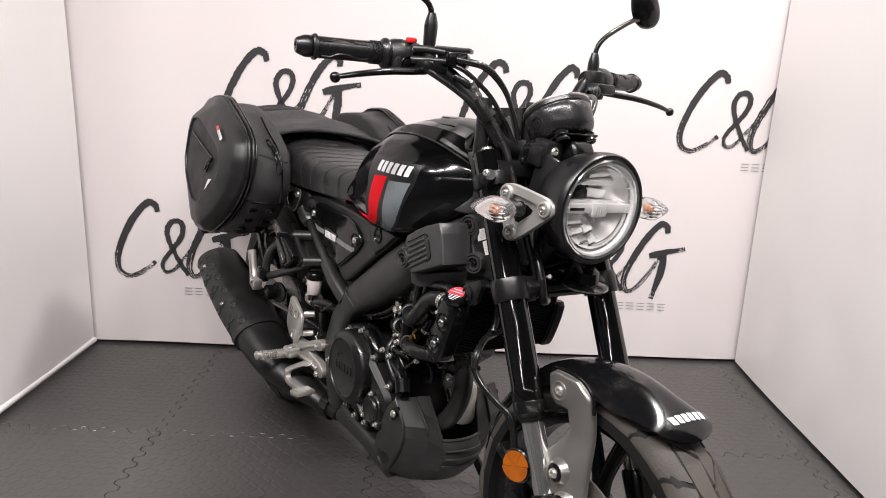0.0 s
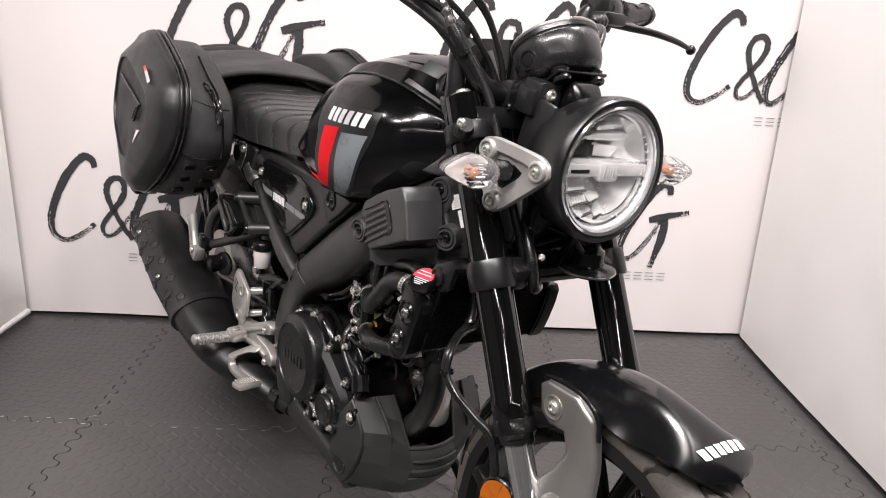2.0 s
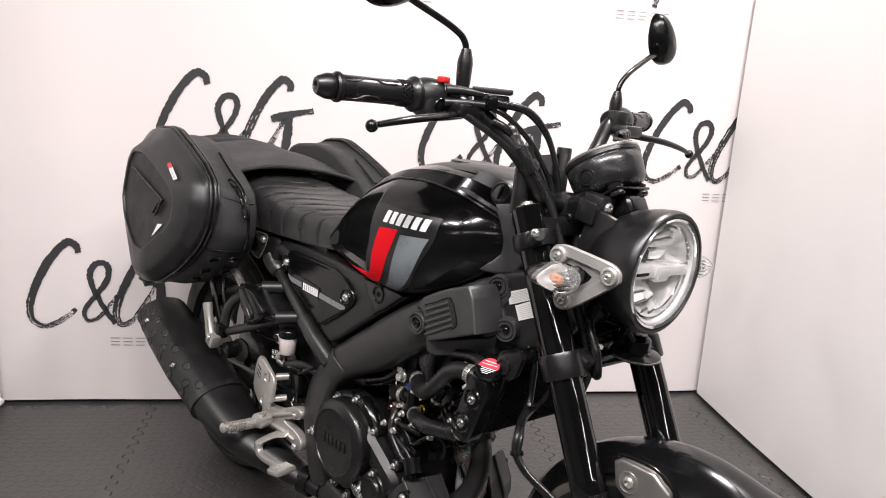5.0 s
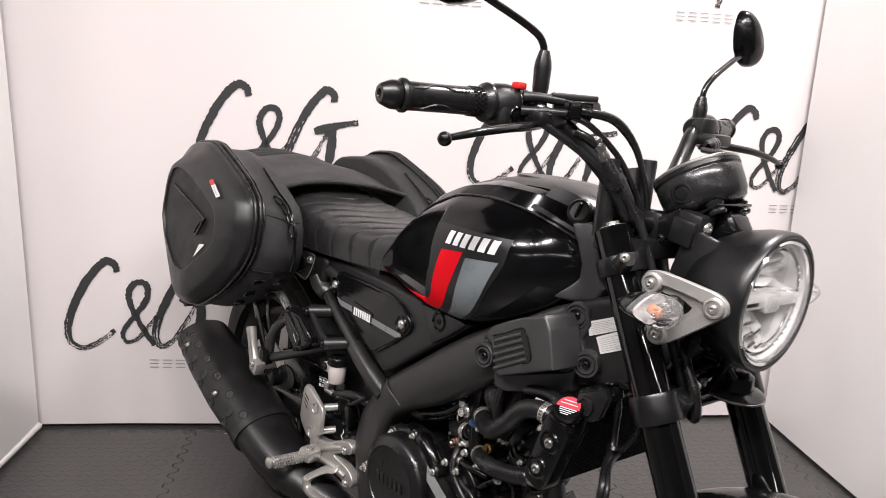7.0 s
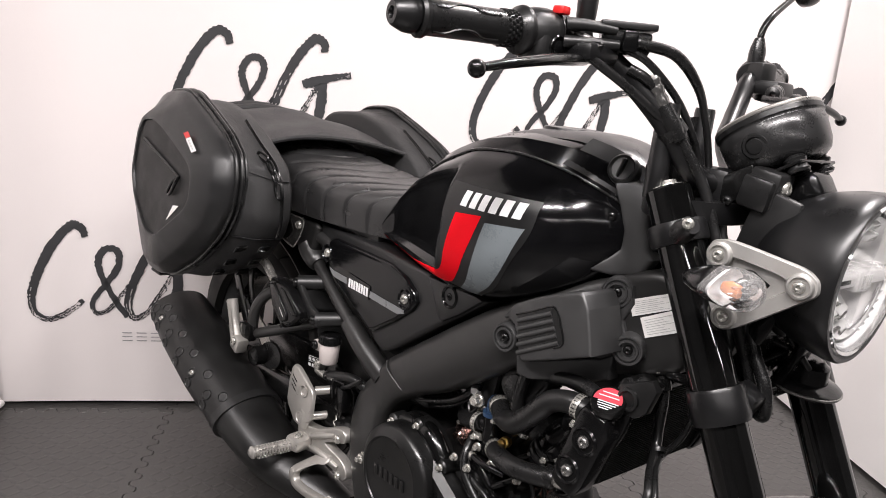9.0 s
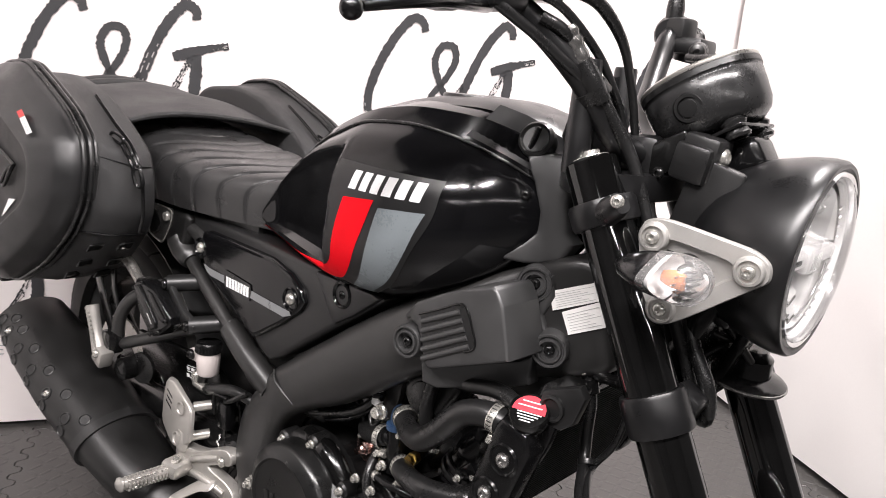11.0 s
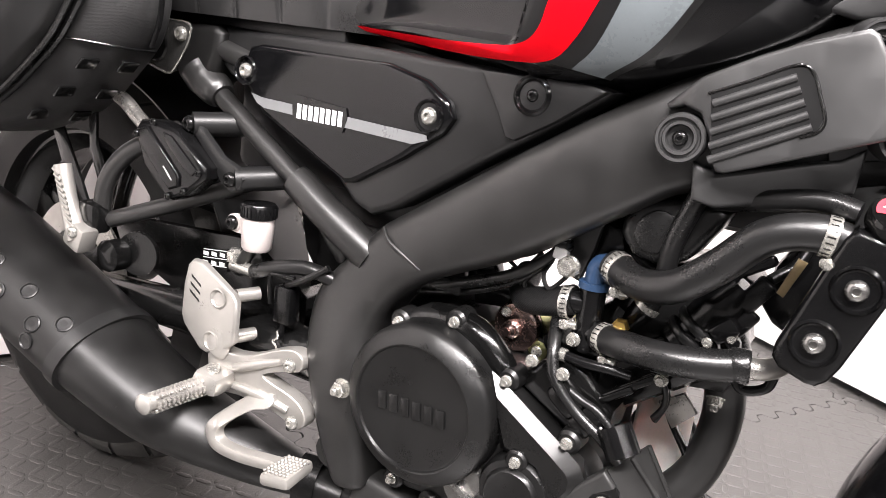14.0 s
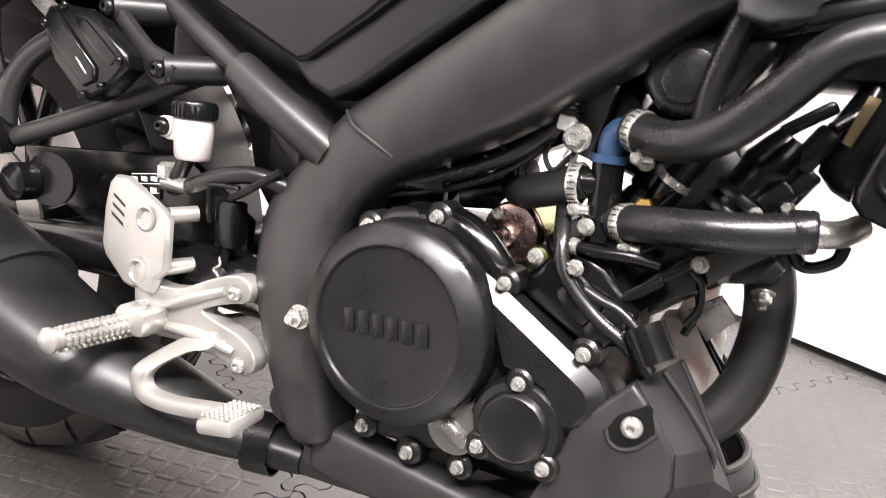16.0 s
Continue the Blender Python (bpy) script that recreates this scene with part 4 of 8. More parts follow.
for s in (-1, 1):
    a, b = (Vector((0.928, -0.262, 1.034)), Vector((0.910, -0.388, 1.031))) if s < 0 else (Vector((0.925, 0.262, 1.035)), Vector((0.888, 0.385, 1.040)))
    ax = (b - a).normalized()
    grip = part("grip", lathe([(0.0125, -0.004), (0.0205 if s > 0 else 0.0245, -0.004), (0.021 if s > 0 else 0.0258, 0.0), (0.0195 if s > 0 else 0.0245, 0.004), (0.0175, 0.009), (0.0178, 0.03), (0.0174, 0.06), (0.0176, 0.11), (0.018, 0.117), (0.0208, 0.119), (0.0208, 0.123), (0.018, 0.126), (0.0125, 0.126)], a, ax, 36), RUBBER, bike, "black ribbed rubber grip")
    part("bar_end", lathe([(0.01, 0.126), (0.0165, 0.127), (0.0178, 0.130), (0.0172, 0.138), (0.0125, 0.150), (0.0105, 0.152), (0.006, 0.152), (0.005, 0.149), (0, 0.149)], a, ax, 28), SATIN, bike, "black bar-end weight")
    gm = turn_axis(a, ax)
    part("grip_knurl", join(*[box(tuple(gm @ Vector((0.0178 * math.cos(t), 0.0178 * math.sin(t), 0.012 + 0.0045 * r))), (0.003, 0.003, 0.003), 0.0005) for r in range(4) for t in np.linspace(0, 6.28, 22)[:-1] + 0.14 * (r % 2)]), RUBBER, grip)
    for t0 in (0.6, 2.2, 3.8, 5.4):
        pth = [gm @ Vector((0.0178 * math.cos(t), 0.0178 * math.sin(t), h)) for t, h in ((t0, 0.035), (t0, 0.055), (t0 + 0.35, 0.068), (t0 + 0.35, 0.085), (t0, 0.098), (t0, 0.112))]
        part("grip_line", tube(pth, 0.0013, 6, 3), RUBBER, grip)
    # switch housing and master cylinder clamp
    sw = part("switch_housing", join(lathe([(0.0125, 0.0), (0.0205, 0.0), (0.022, 0.003), (0.0225, 0.018), (0.0245, 0.022), (0.0262, 0.034), (0.0255, 0.048), (0.0225, 0.056), (0.0125, 0.057)], a - ax * 0.062, ax, 32), box(tuple(a - ax * 0.028 + Vector((0.004, 0, -0.012))), (0.040 if s < 0 else 0.028, 0.046 if s < 0 else 0.034, 0.036), 0.010, (0, 0, 0), 3)), PLASTIC, bike, "black switch housing")
    part("housing_seam", lathe([(0.0250, -0.0008), (0.0256, 0.0), (0.0250, 0.0008)], a - ax * 0.041, ax, 28), BLACKMETAL, sw)
    part("button_recess", lathe([(0.0125, 0.0), (0.0115, 0.0015), (0.009, 0.0), (0.006, -0.001), (0, -0.001)], a - ax * 0.030 + Vector((0.0245, 0, -0.014)), (1, 0, -0.15), 24), BLACKMETAL, sw)
    part("start_button", lathe([(0.0075, -0.003), (0.0075, 0.002), (0.006, 0.003), (0, 0.003)], a - ax * 0.030 + Vector((0.0245, 0, -0.014)), (1, 0, -0.15), 20), PLASTIC2, sw)
    part("clamp_screw", lathe([(0.004, 0), (0.004, 0.003), (0.002, 0.0035), (0.0018, 0.002), (0, 0.002)], a - ax * 0.052 + Vector((0.02, 0, 0.004)), (1, 0, 0.1), 14), ZINC, sw)
    part("lever_bracket", join(lathe([(0, 0), (0.0165, 0.0), (0.0185, 0.003), (0.0185, 0.019), (0.0165, 0.022), (0, 0.022)], a - ax * (0.088 if s < 0 else 0.080), ax, 24), box(tuple(a - ax * 0.066 + Vector((0.03, 0, -0.016))), (0.05, 0.05, 0.02), 0.006)), SATIN, bike)
    le = [Vector((0.968, s * 0.205, 1.012)), Vector((0.985, s * 0.245, 1.008)), Vector((1.0, s * 0.29, 1.004)), Vector((1.006, s * 0.34, 0.996)), Vector((1.004, s * 0.378, 0.988))]
    part("brake_lever" if s < 0 else "clutch_lever", join(tube(le, [0.0095, 0.0088, 0.0080, 0.0068, 0.0055], 14, 6, 0.72), lathe([(0.0085 * math.sin(math.pi * k_ / 10), -0.0085 * math.cos(math.pi * k_ / 10)) for k_ in range(11)], (1.003, s * 0.385, 0.986), (0, 1, 0), 20)), BLACKMETAL if s < 0 else SATIN, bike, "black control lever with ball end")
    # mirror
    mb = Vector((0.955, -0.192, 1.052)) if s < 0 else Vector((0.941, 0.209, 1.030))
    part("mirror_boot", lathe([(0.0, 0.0), (0.0095, 0.0), (0.0108, 0.006), (0.0118, 0.034), (0.0105, 0.043), (0.0068, 0.056), (0, 0.058)], mb, (0, 0, 1), 24), RUBBER, bike)
    arm = [mb + Vector((0, 0, 0.04)), mb + Vector((-0.001, -0.004, 0.065)), mb + Vector((-0.009, -0.024, 0.083)), mb + Vector((-0.028, -0.092, 0.112))] if s < 0 else [mb + Vector((0, 0, 0.04)), mb + Vector((0.0, 0.004, 0.068)), mb + Vector((0.002, 0.024, 0.092)), Vector((0.936, 0.299, 1.158)), Vector((0.930, 0.330, 1.168))]
    mir = part("mirror", tube(arm, 0.005, 12, 6), BLACKMETAL, bike, "black mirror on a bent stem")
    mc = mb + Vector((-0.034, -0.138, 0.133)) if s < 0 else Vector((0.918, 0.352, 1.193))
    rows = []
    for k in range(13):
        t = k / 12
        sc_ = math.sqrt(max(0.0, 1 - (1 - t) ** 2.4))
        rows.append([mc + Vector((0.032 - 0.034 * t, s * ((0.064 if s < 0 else 0.051) * math.cos(a) * (1 + 0.20 * math.sin(a)) * (1 - 0.10 * math.cos(a))) * sc_, (0.040 if s < 0 else 0.033) * math.sin(a) * sc_)) for a in np.linspace(0, 2 * math.pi, 36, endpoint=False)])
    mbm = grid(rows, True, True)
    if s > 0:
        bmesh.ops.rotate(mbm, cent=mc, matrix=Matrix.Rotation(radians(-58), 3, "X"), verts=mbm.verts)
    part("mirror_shell", mbm, PLASTIC2, mir, "rounded black mirror shell")
rsv = part("brake_reservoir", box((0.986, -0.160, 1.034), (0.050, 0.034, 0.024), 0.004, (0, 0, 47), 2, 1.06), PLASTIC2, bike, "black brake fluid reservoir")
part("reservoir_lid", box((0.986, -0.160, 1.0515), (0.060, 0.042, 0.0075), 0.002, (0, 0, 47)), PLASTIC, rsv, "flat black reservoir lid")
part("kill_switch", box((0.948, -0.224, 1.0595), (0.014, 0.016, 0.009), 0.0025, (0, 0, 10)), REDPLASTIC, bike, "red engine stop switch")
for pts, r in (([(0.955, -0.222, 1.046), (0.969, -0.205, 1.047), (0.989, -0.180, 1.045)], [0.0075, 0.0065, 0.0055]), ([(0.958, -0.226, 1.028), (0.975, -0.208, 1.029), (0.994, -0.180, 1.030)], [0.0065, 0.0062, 0.0055])):
    part("cable_elbow", tube(pts, r, 14, 5), PLASTIC, bike, "black throttle cable elbow")
part("cable_block", box((1.001, -0.172, 1.035), (0.016, 0.022, 0.022), 0.003, (0, 0, 47)), PLASTIC2, bike)
part("perch_bolt", hexagon(0.008, 0.0, 0.008), BLACKMETAL, bike).matrix_local = turn_axis((0.985, -0.205, 1.022), (0.3, -0.2, 1))
part("lever_pivot", lathe([(0, -0.012), (0.013, -0.012), (0.0145, -0.009), (0.0145, 0.009), (0.013, 0.012), (0.006, 0.0125), (0, 0.0115)], (0.970, 0.200, 1.010), (0.2, 0, 1), 24), SATIN, bike)
part("perch_clamp", join(box((0.958, 0.196, 1.034), (0.034, 0.030, 0.034), 0.006, (0, 0, -15)), box((0.944, 0.226, 1.028), (0.030, 0.026, 0.046), 0.007, (0, 0, -12))), PLASTIC, bike)
part("clutch_boot", lathe([(0.006, 0), (0.011, 0.002), (0.011, 0.008), (0.008, 0.01), (0.011, 0.013), (0.0105, 0.019), (0.0075, 0.021), (0.0105, 0.024), (0.009, 0.03), (0.004, 0.032)], (1.0, 0.168, 1.01), (0.3, -0.85, -0.1), 18), RUBBER, bike)
# cables and hoses at the bars
for pts, r in (([(1.001, -0.172, 1.036), (1.010, -0.160, 1.034), (1.028, -0.122, 1.027), (1.040, -0.090, 0.998), (1.043, -0.066, 0.960), (1.045, -0.050, 0.920), (1.050, -0.035, 0.86), (1.055, -0.02, 0.80)], [0.0062, 0.0062, 0.0062, 0.0045, 0.0042, 0.0042, 0.0042]),
               ([(0.998, -0.176, 1.028), (1.014, -0.150, 1.016), (1.028, -0.110, 0.984), (1.037, -0.086, 0.952), (1.040, -0.062, 0.918), (1.048, -0.045, 0.86), (1.05, -0.03, 0.80)], 0.0042),
               ([(0.985, -0.215, 1.015), (1.005, -0.172, 0.990), (1.022, -0.138, 0.966), (1.035, -0.105, 0.945)], 0.005),
               ([(1.0, -0.165, 1.008), (1.012, -0.150, 1.0), (1.020, -0.132, 0.985), (1.040, -0.112, 0.945), (1.068, -0.088, 0.89), (1.09, -0.078, 0.83), (1.12, -0.07, 0.76), (1.15, -0.055, 0.68)], 0.0062),
               ([(1.0, 0.14, 1.0), (1.08, 0.09, 0.99), (1.11, 0.04, 0.93), (1.10, 0.02, 0.84)], 0.005),
               ([(1.115, -0.04, 0.79), (1.14, -0.055, 0.73), (1.165, -0.06, 0.69), (1.165, -0.05, 0.655), (1.14, -0.02, 0.645)], 0.0075),
               ([(1.10, -0.015, 0.80), (1.15, 0.0, 0.74), (1.175, 0.02, 0.70)], 0.004)):
    part("cable", tube(pts, r, 10, 6), RUBBER, bike)
bj = [(1.014, -0.141, 1.004), (1.018, -0.135, 0.991), (1.026, -0.127, 0.972)]
part("brake_hose_end", tube(bj, [0.0065, 0.0088, 0.0072, 0.0092, 0.0070, 0.009, 0.0068], 14, 5), GUNMETAL, bike, "crimped steel brake hose end")
part("hose_sleeve", tube([(1.025, -0.128, 0.974), (1.033, -0.121, 0.958), (1.042, -0.112, 0.940)], [0.0095, 0.0105, 0.0085], 14, 4), RUBBER, bike)
part("cable_strap", lathe([(0.012, 0), (0.0165, 0), (0.0165, 0.012), (0.012, 0.012)], (1.028, -0.114, 0.952), (0.42, 0.55, -0.72), 16), RUBBER, bike)
# front brake hose along the fork
hose = part("front_brake_hose", tube([(1.034, -0.047, 0.655), (1.042, -0.047, 0.626), (1.043, -0.048, 0.590), (1.050, -0.058, 0.563), (1.068, -0.092, 0.552), (1.085, -0.117, 0.538), (1.090, -0.122, 0.514), (1.112, -0.12, 0.492), (1.151, -0.116, 0.475), (1.183, -0.110, 0.460), (1.199, -0.106, 0.42), (1.20, -0.105, 0.33)], 0.0062, 14, 8), RUBBER, bike, "black front brake hose")
part("sensor_cable", tube([(1.11, -0.07, 0.675), (1.092, -0.05, 0.65), (1.085, -0.046, 0.628), (1.075, -0.047, 0.588), (1.060, -0.056, 0.56), (1.076, -0.094, 0.556), (1.096, -0.121, 0.540), (1.101, -0.126, 0.514), (1.122, -0.124, 0.494), (1.16, -0.118, 0.477), (1.195, -0.11, 0.455), (1.212, -0.1, 0.36)], 0.0038, 10, 8), RUBBER, bike)
part("hose_clip", lathe([(0.0065, 0), (0.0105, 0), (0.0108, 0.003), (0.0105, 0.006), (0.0065, 0.006)], (1.052, -0.056, 0.566), (0.4, -0.4, -0.8), 16), RUBBER, bike)
part("hose_clip", lathe([(0.0065, 0), (0.0100, 0), (0.0105, 0.002), (0.0100, 0.005), (0.0065, 0.005)], (1.0935, -0.1235, 0.517), (0.2, 0, -1), 20), BLACKMETAL, bike)
part("hose_fitting", join(tube([(1.036, -0.047, 0.650), (1.040, -0.047, 0.636)], 0.0095, 12, 2), box((1.032, -0.045, 0.660), (0.016, 0.018, 0.014), 0.003), tube([(1.036, -0.046, 0.660), (1.06, -0.048, 0.658), (1.10, -0.06, 0.668)], [0.006, 0.008, 0.006, 0.008, 0.006], 12, 4)), BLACKMETAL, bike)
bolt(bike, (1.032, -0.055, 0.660), 0.012, (0, -1, 0), BUTTON)
part("hose_guide", box((1.183, -0.107, 0.397), (0.03, 0.022, 0.02), 0.004, (0, 30, 0)), BLACKMETAL, bike)
# dark block added to close the bright gap behind the headlight
part("headlight_stay", join(box((1.138, 0.0, 0.735), (0.022, 0.120, 0.085), 0.006, (0, 24, 0)), box((1.150, -0.045, 0.775), (0.05, 0.008, 0.05), 0.003, (0, 15, 0)), box((1.150, 0.045, 0.775), (0.05, 0.008, 0.05), 0.003, (0, 15, 0))), PLASTIC2, bike, "black block added to fill the gap behind the headlight")
# horn under the headlight
horn = part("horn", lathe([(0, 0.034), (0.014, 0.034), (0.016, 0.030), (0.022, 0.026), (0.024, 0.008), (0.036, 0.005), (0.041, 0.002), (0.041, -0.003), (0.030, -0.006), (0.016, -0.011), (0, -0.012)], (1.165, 0.040, 0.677), (0.12, -0.05, 1), 44), BLACKMETAL, bike, "black disc horn with a bright rim")
part("horn_rim", lathe([(0.0405, 0.0015), (0.0422, 0.0008), (0.0426, -0.0005), (0.0418, -0.0020), (0.0405, -0.0022)], (1.165, 0.040, 0.677), (0.12, -0.05, 1), 44), GUNMETAL, horn)
part("horn_terminal", box((1.150, 0.020, 0.706), (0.012, 0.016, 0.014), 0.002, (0, 15, 20)), PLASTIC2, horn)
part("lamp_stay", join(tube([(1.135, -0.050, 0.700), (1.150, 0.0, 0.716), (1.160, 0.040, 0.712)], 0.0048, 10, 5), tube([(1.140, -0.030, 0.735), (1.158, 0.010, 0.722), (1.172, 0.060, 0.728)], 0.004, 10, 5), tube([(1.120, 0.010, 0.720), (1.150, 0.030, 0.700), (1.160, 0.035, 0.690)], 0.005, 10, 5)), BLACKMETAL, bike, "black bent-rod lamp stay")
for bx_, by_, bz_ in ((1.158, 0.008, 0.716), (1.168, 0.050, 0.722), (1.150, -0.030, 0.690)):
    bolt(bike, (bx_, by_, bz_), 0.012, (0.6, -0.7, 0.3), HEX)
part("horn_bracket", box((1.16, 0.015, 0.705), (0.012, 0.03, 0.06), 0.003, (0, 20, 0)), BLACKMETAL, bike)


# fuel tank
TW = pchip([0.47, 0.52, 0.58, 0.66, 0.74, 0.80, 0.86, 0.91, 0.945, 0.965], [0.088, 0.112, 0.135, 0.158, 0.170, 0.171, 0.160, 0.132, 0.095, 0.07])
TB = pchip([0.47, 0.56, 0.66, 0.74, 0.80, 0.86, 0.92, 0.965], [0.710, 0.703, 0.690, 0.682, 0.688, 0.708, 0.742, 0.78])
TT = pchip([0.47, 0.52, 0.58, 0.66, 0.74, 0.80, 0.86, 0.92, 0.965], [0.745, 0.80, 0.85, 0.893, 0.918, 0.927, 0.928, 0.918, 0.895])
TCW = pchip([0.47, 0.58, 0.66, 0.74, 0.80, 0.86, 0.92, 0.965], [0.05, 0.082, 0.10, 0.112, 0.112, 0.104, 0.085, 0.058])
TCZ = pchip([0.47, 0.52, 0.58, 0.66, 0.74, 0.80, 0.86, 0.92, 0.965], [0.735, 0.785, 0.83, 0.868, 0.89, 0.893, 0.886, 0.866, 0.842])


def tank_side(x):
    """Half of a section of the tank, from the lower edge to the shoulder crease, as (y, z)."""
    w, zb, wc, zc = TW(x), TB(x), TCW(x), TCZ(x)
    h = zc - zb
    pts = spline([(w * 0.58, zb - 0.002, 0), (w * 0.84, zb + 0.07 * h, 0), (w * 0.985, zb + 0.32 * h, 0), (w * 0.965, zb + 0.66 * h, 0), (0.42 * w + 0.58 * wc, zb + 0.89 * h, 0), (wc, zc, 0)], 6)
    out = []
    for p in pts:
        ke = 0.722 - 0.30 * max(0.0, 0.775 - p.y) - 0.10 * max(0.0, p.y - 0.80)      # front edge of the knee recess
        knee = smooth(ke + 0.007, ke - 0.005, x) * smooth(0.47, 0.53, x) * smooth(zb + 0.10 * h, zb + 0.20 * h, p.y) * (1 - smooth(zb + 0.80 * h, zb + 0.95 * h, p.y))
        flat = 0.084 + (x - 0.5) * 0.235 - 0.03 * (p.y - 0.76)
        out.append((p.x - knee * max(0.0, p.x - flat), p.y))
    return out


def tank_y(x, z):
    q = tank_side(x)
    return float(np.interp(z, [p[1] for p in q], [p[0] for p in q]))


def tank_row(x):
    q = tank_side(x)
    wc, zc, zt = TCW(x), TCZ(x), TT(x)
    top = [(wc * 0.985, zc + 0.003), (wc * 0.86, zc + (zt - zc) * 0.62), (wc * 0.55, zc + (zt - zc) * 0.93), (wc * 0.25, zt)]
    half = q + top
    return [(x, -y, z) for y, z in half] + [(x, 0, zt)] + [(x, y, z) for y, z in half[::-1]]


xs = list(np.linspace(0.47, 0.685, 28)) + list(np.linspace(0.689, 0.735, 22)) + list(np.linspace(0.742, 0.965, 28))
tank = part("fuel_tank", grid([tank_row(x) for x in xs], False), GLOSS, bike, "gloss black fuel tank with red and grey stripes", angle=28)
bm = bmesh.new(); bm.from_mesh(tank.data)
bmesh.ops.holes_fill(bm, edges=[e for e in bm.edges if e.is_boundary], sides=0)
bm.to_mesh(tank.data); bm.free()
tank.data.shade_smooth(); tank.data.set_sharp_from_angle(angle=radians(28))

for s in (-1, 1):
    part("shoulder_seam", tube([(x, s * (TCW(x) * 0.995 + 0.0008), TCZ(x) + 0.0015) for x in np.linspace(0.60, 0.962, 20)], 0.0017, 8, 2), RUBBER, tank)


def tank_patch(fn, nu, nv, material, label, lift=0.0011):
    """A decal on the tank's right flank and its twin on the left: fn(u, v) gives (x, z)."""
    for s in (-1, 1):
        rows = [[(lambda q: (q[0], s * (tank_y(*q) + lift), q[1]))(fn(u, v)) for v in np.linspace(0, 1, nv)] for u in np.linspace(0, 1, nu)]
        part("stripe" if "stripe" in label else "lettering_bar", grid(rows), material, tank, label, angle=60)


def between(e0, e1):
    """Blends two edge curves."""
    def fn(u, v):
        i = u * (len(e0) - 1)
        k = min(int(i), len(e0) - 2)
        a = Vector(e0[k]).lerp(Vector(e0[k + 1]), i - k)
        b = Vector(e1[k]).lerp(Vector(e1[k + 1]), i - k)
        c = a.lerp(b, v)
        return (c.x, c.z)
    return fn


def curve(pts, n=8):
    return [tuple(p) for p in spline([(x, 0, z) for x, z in pts], n)]


# a satin black panel behind the stripes, then the stripes
tank_patch(between(curve([(0.730, 0.846), (0.728, 0.80), (0.722, 0.76), (0.708, 0.722), (0.690, 0.708)]), curve([(0.884, 0.842), (0.880, 0.800), (0.856, 0.755), (0.828, 0.716), (0.790, 0.693)])), 40, 26, PANELBLACK, "satin black stripe panel", 0.0006)
tank_patch(between(curve([(0.757, 0.806), (0.748, 0.775), (0.740, 0.748), (0.732, 0.727), (0.716, 0.7145), (0.684, 0.7105), (0.612, 0.7105), (0.485, 0.716)]), curve([(0.808, 0.810), (0.797, 0.780), (0.781, 0.748), (0.765, 0.722), (0.742, 0.703), (0.70, 0.6985), (0.615, 0.7015), (0.478, 0.713)])), 80, 8, RED, "red tank stripe")
tank_patch(between(curve([(0.816, 0.803), (0.801, 0.755), (0.782, 0.718), (0.760, 0.698)]), curve([(0.874, 0.806), (0.850, 0.755), (0.822, 0.718), (0.785, 0.694)])), 30, 10, GREY, "grey tank stripe")
for k in range(6):
    def bar_fn(u, v, k=k):
        return (0.766 + 0.0182 * k + 0.0125 * v - 0.004 * (1 - u), 0.8165 + 0.021 * u)
    tank_patch(bar_fn, 4, 4, WHITE, "white lettering bar")
# tank top trim with filler flap, and front shroud
part("tank_top_trim", grid([[(x, y * TCW(x) * 0.70, TT(x) + 0.004 - 0.012 * abs(y) ** 3) for y in np.linspace(-1, 1, 17)] for x in np.linspace(0.70, 0.965, 24)]), SATIN, tank, "satin black tank top trim")
part("filler_cap", lathe([(0, 0.002), (0.035, 0.002), (0.041, 0.0015), (0.043, -0.003), (0, -0.004)], (0.80, 0, 0.9305), (0, 0, 1), 40), SATIN, tank)
shroud = lambda x, z: -(float(np.interp(x, [0.93, 0.965, 1.0, 1.04], [0.098, 0.072, 0.058, 0.05])) - 0.25 * max(0, z - 0.86))
for s in (-1, 1):
    part("tank_shroud", plate([(0.944, 0.876), (0.952, 0.882), (0.985, 0.880), (0.995, 0.856), (0.989, 0.833), (0.992, 0.80), (1.0, 0.79), (0.988, 0.768), (0.955, 0.762), (0.925, 0.765), (0.950, 0.784), (0.961, 0.797), (0.962, 0.82), (0.954, 0.851)], shroud, 0.02, 0.005, 0.012, 3, 0, 0.02), COVER, bike, "satin black plate at the front of the tank", flip=s > 0)
    bolt(bike, (0.948, s * 0.081, 0.836), 0.014, (0.5, s, 0.1), BUTTON_BLACK)
knob = part("tank_cap_knob", lathe([(0.019, -0.012), (0.020, 0.0), (0.0195, 0.006), (0.0165, 0.009), (0.014, 0.006), (0, 0.006)], (0.944, -0.066, 0.893), (0.25, -0.9, 0.35), 28), PLASTIC, bike)
part("knob_bar", box((0.946, -0.074, 0.896), (0.006, 0.006, 0.026), 0.002, (0, 20, 0)), PLASTIC2, knob)
part("tank_nose", grid([[(x, y * TCW(x) * (0.98 - 0.25 * u), TCZ(x) + 0.004 + u * (TT(x) - TCZ(x)) * 0.9 + 0.002) for x in np.linspace(0.872 + 0.02 * u, 0.968, 12)] for y, u in [(-1, v) for v in np.linspace(0.02, 1, 6)]]), SATIN, tank, "satin black trim plate beside the tank cap")

# seat with stitched transverse ribs
SW = pchip([-0.22, -0.1, 0.1, 0.3, 0.42, 0.50, 0.53], [0.08, 0.11, 0.128, 0.128, 0.11, 0.092, 0.085])
ST = pchip([-0.22, -0.1, 0.1, 0.25, 0.38, 0.48, 0.53], [0.835, 0.845, 0.832, 0.808, 0.795, 0.79, 0.79])


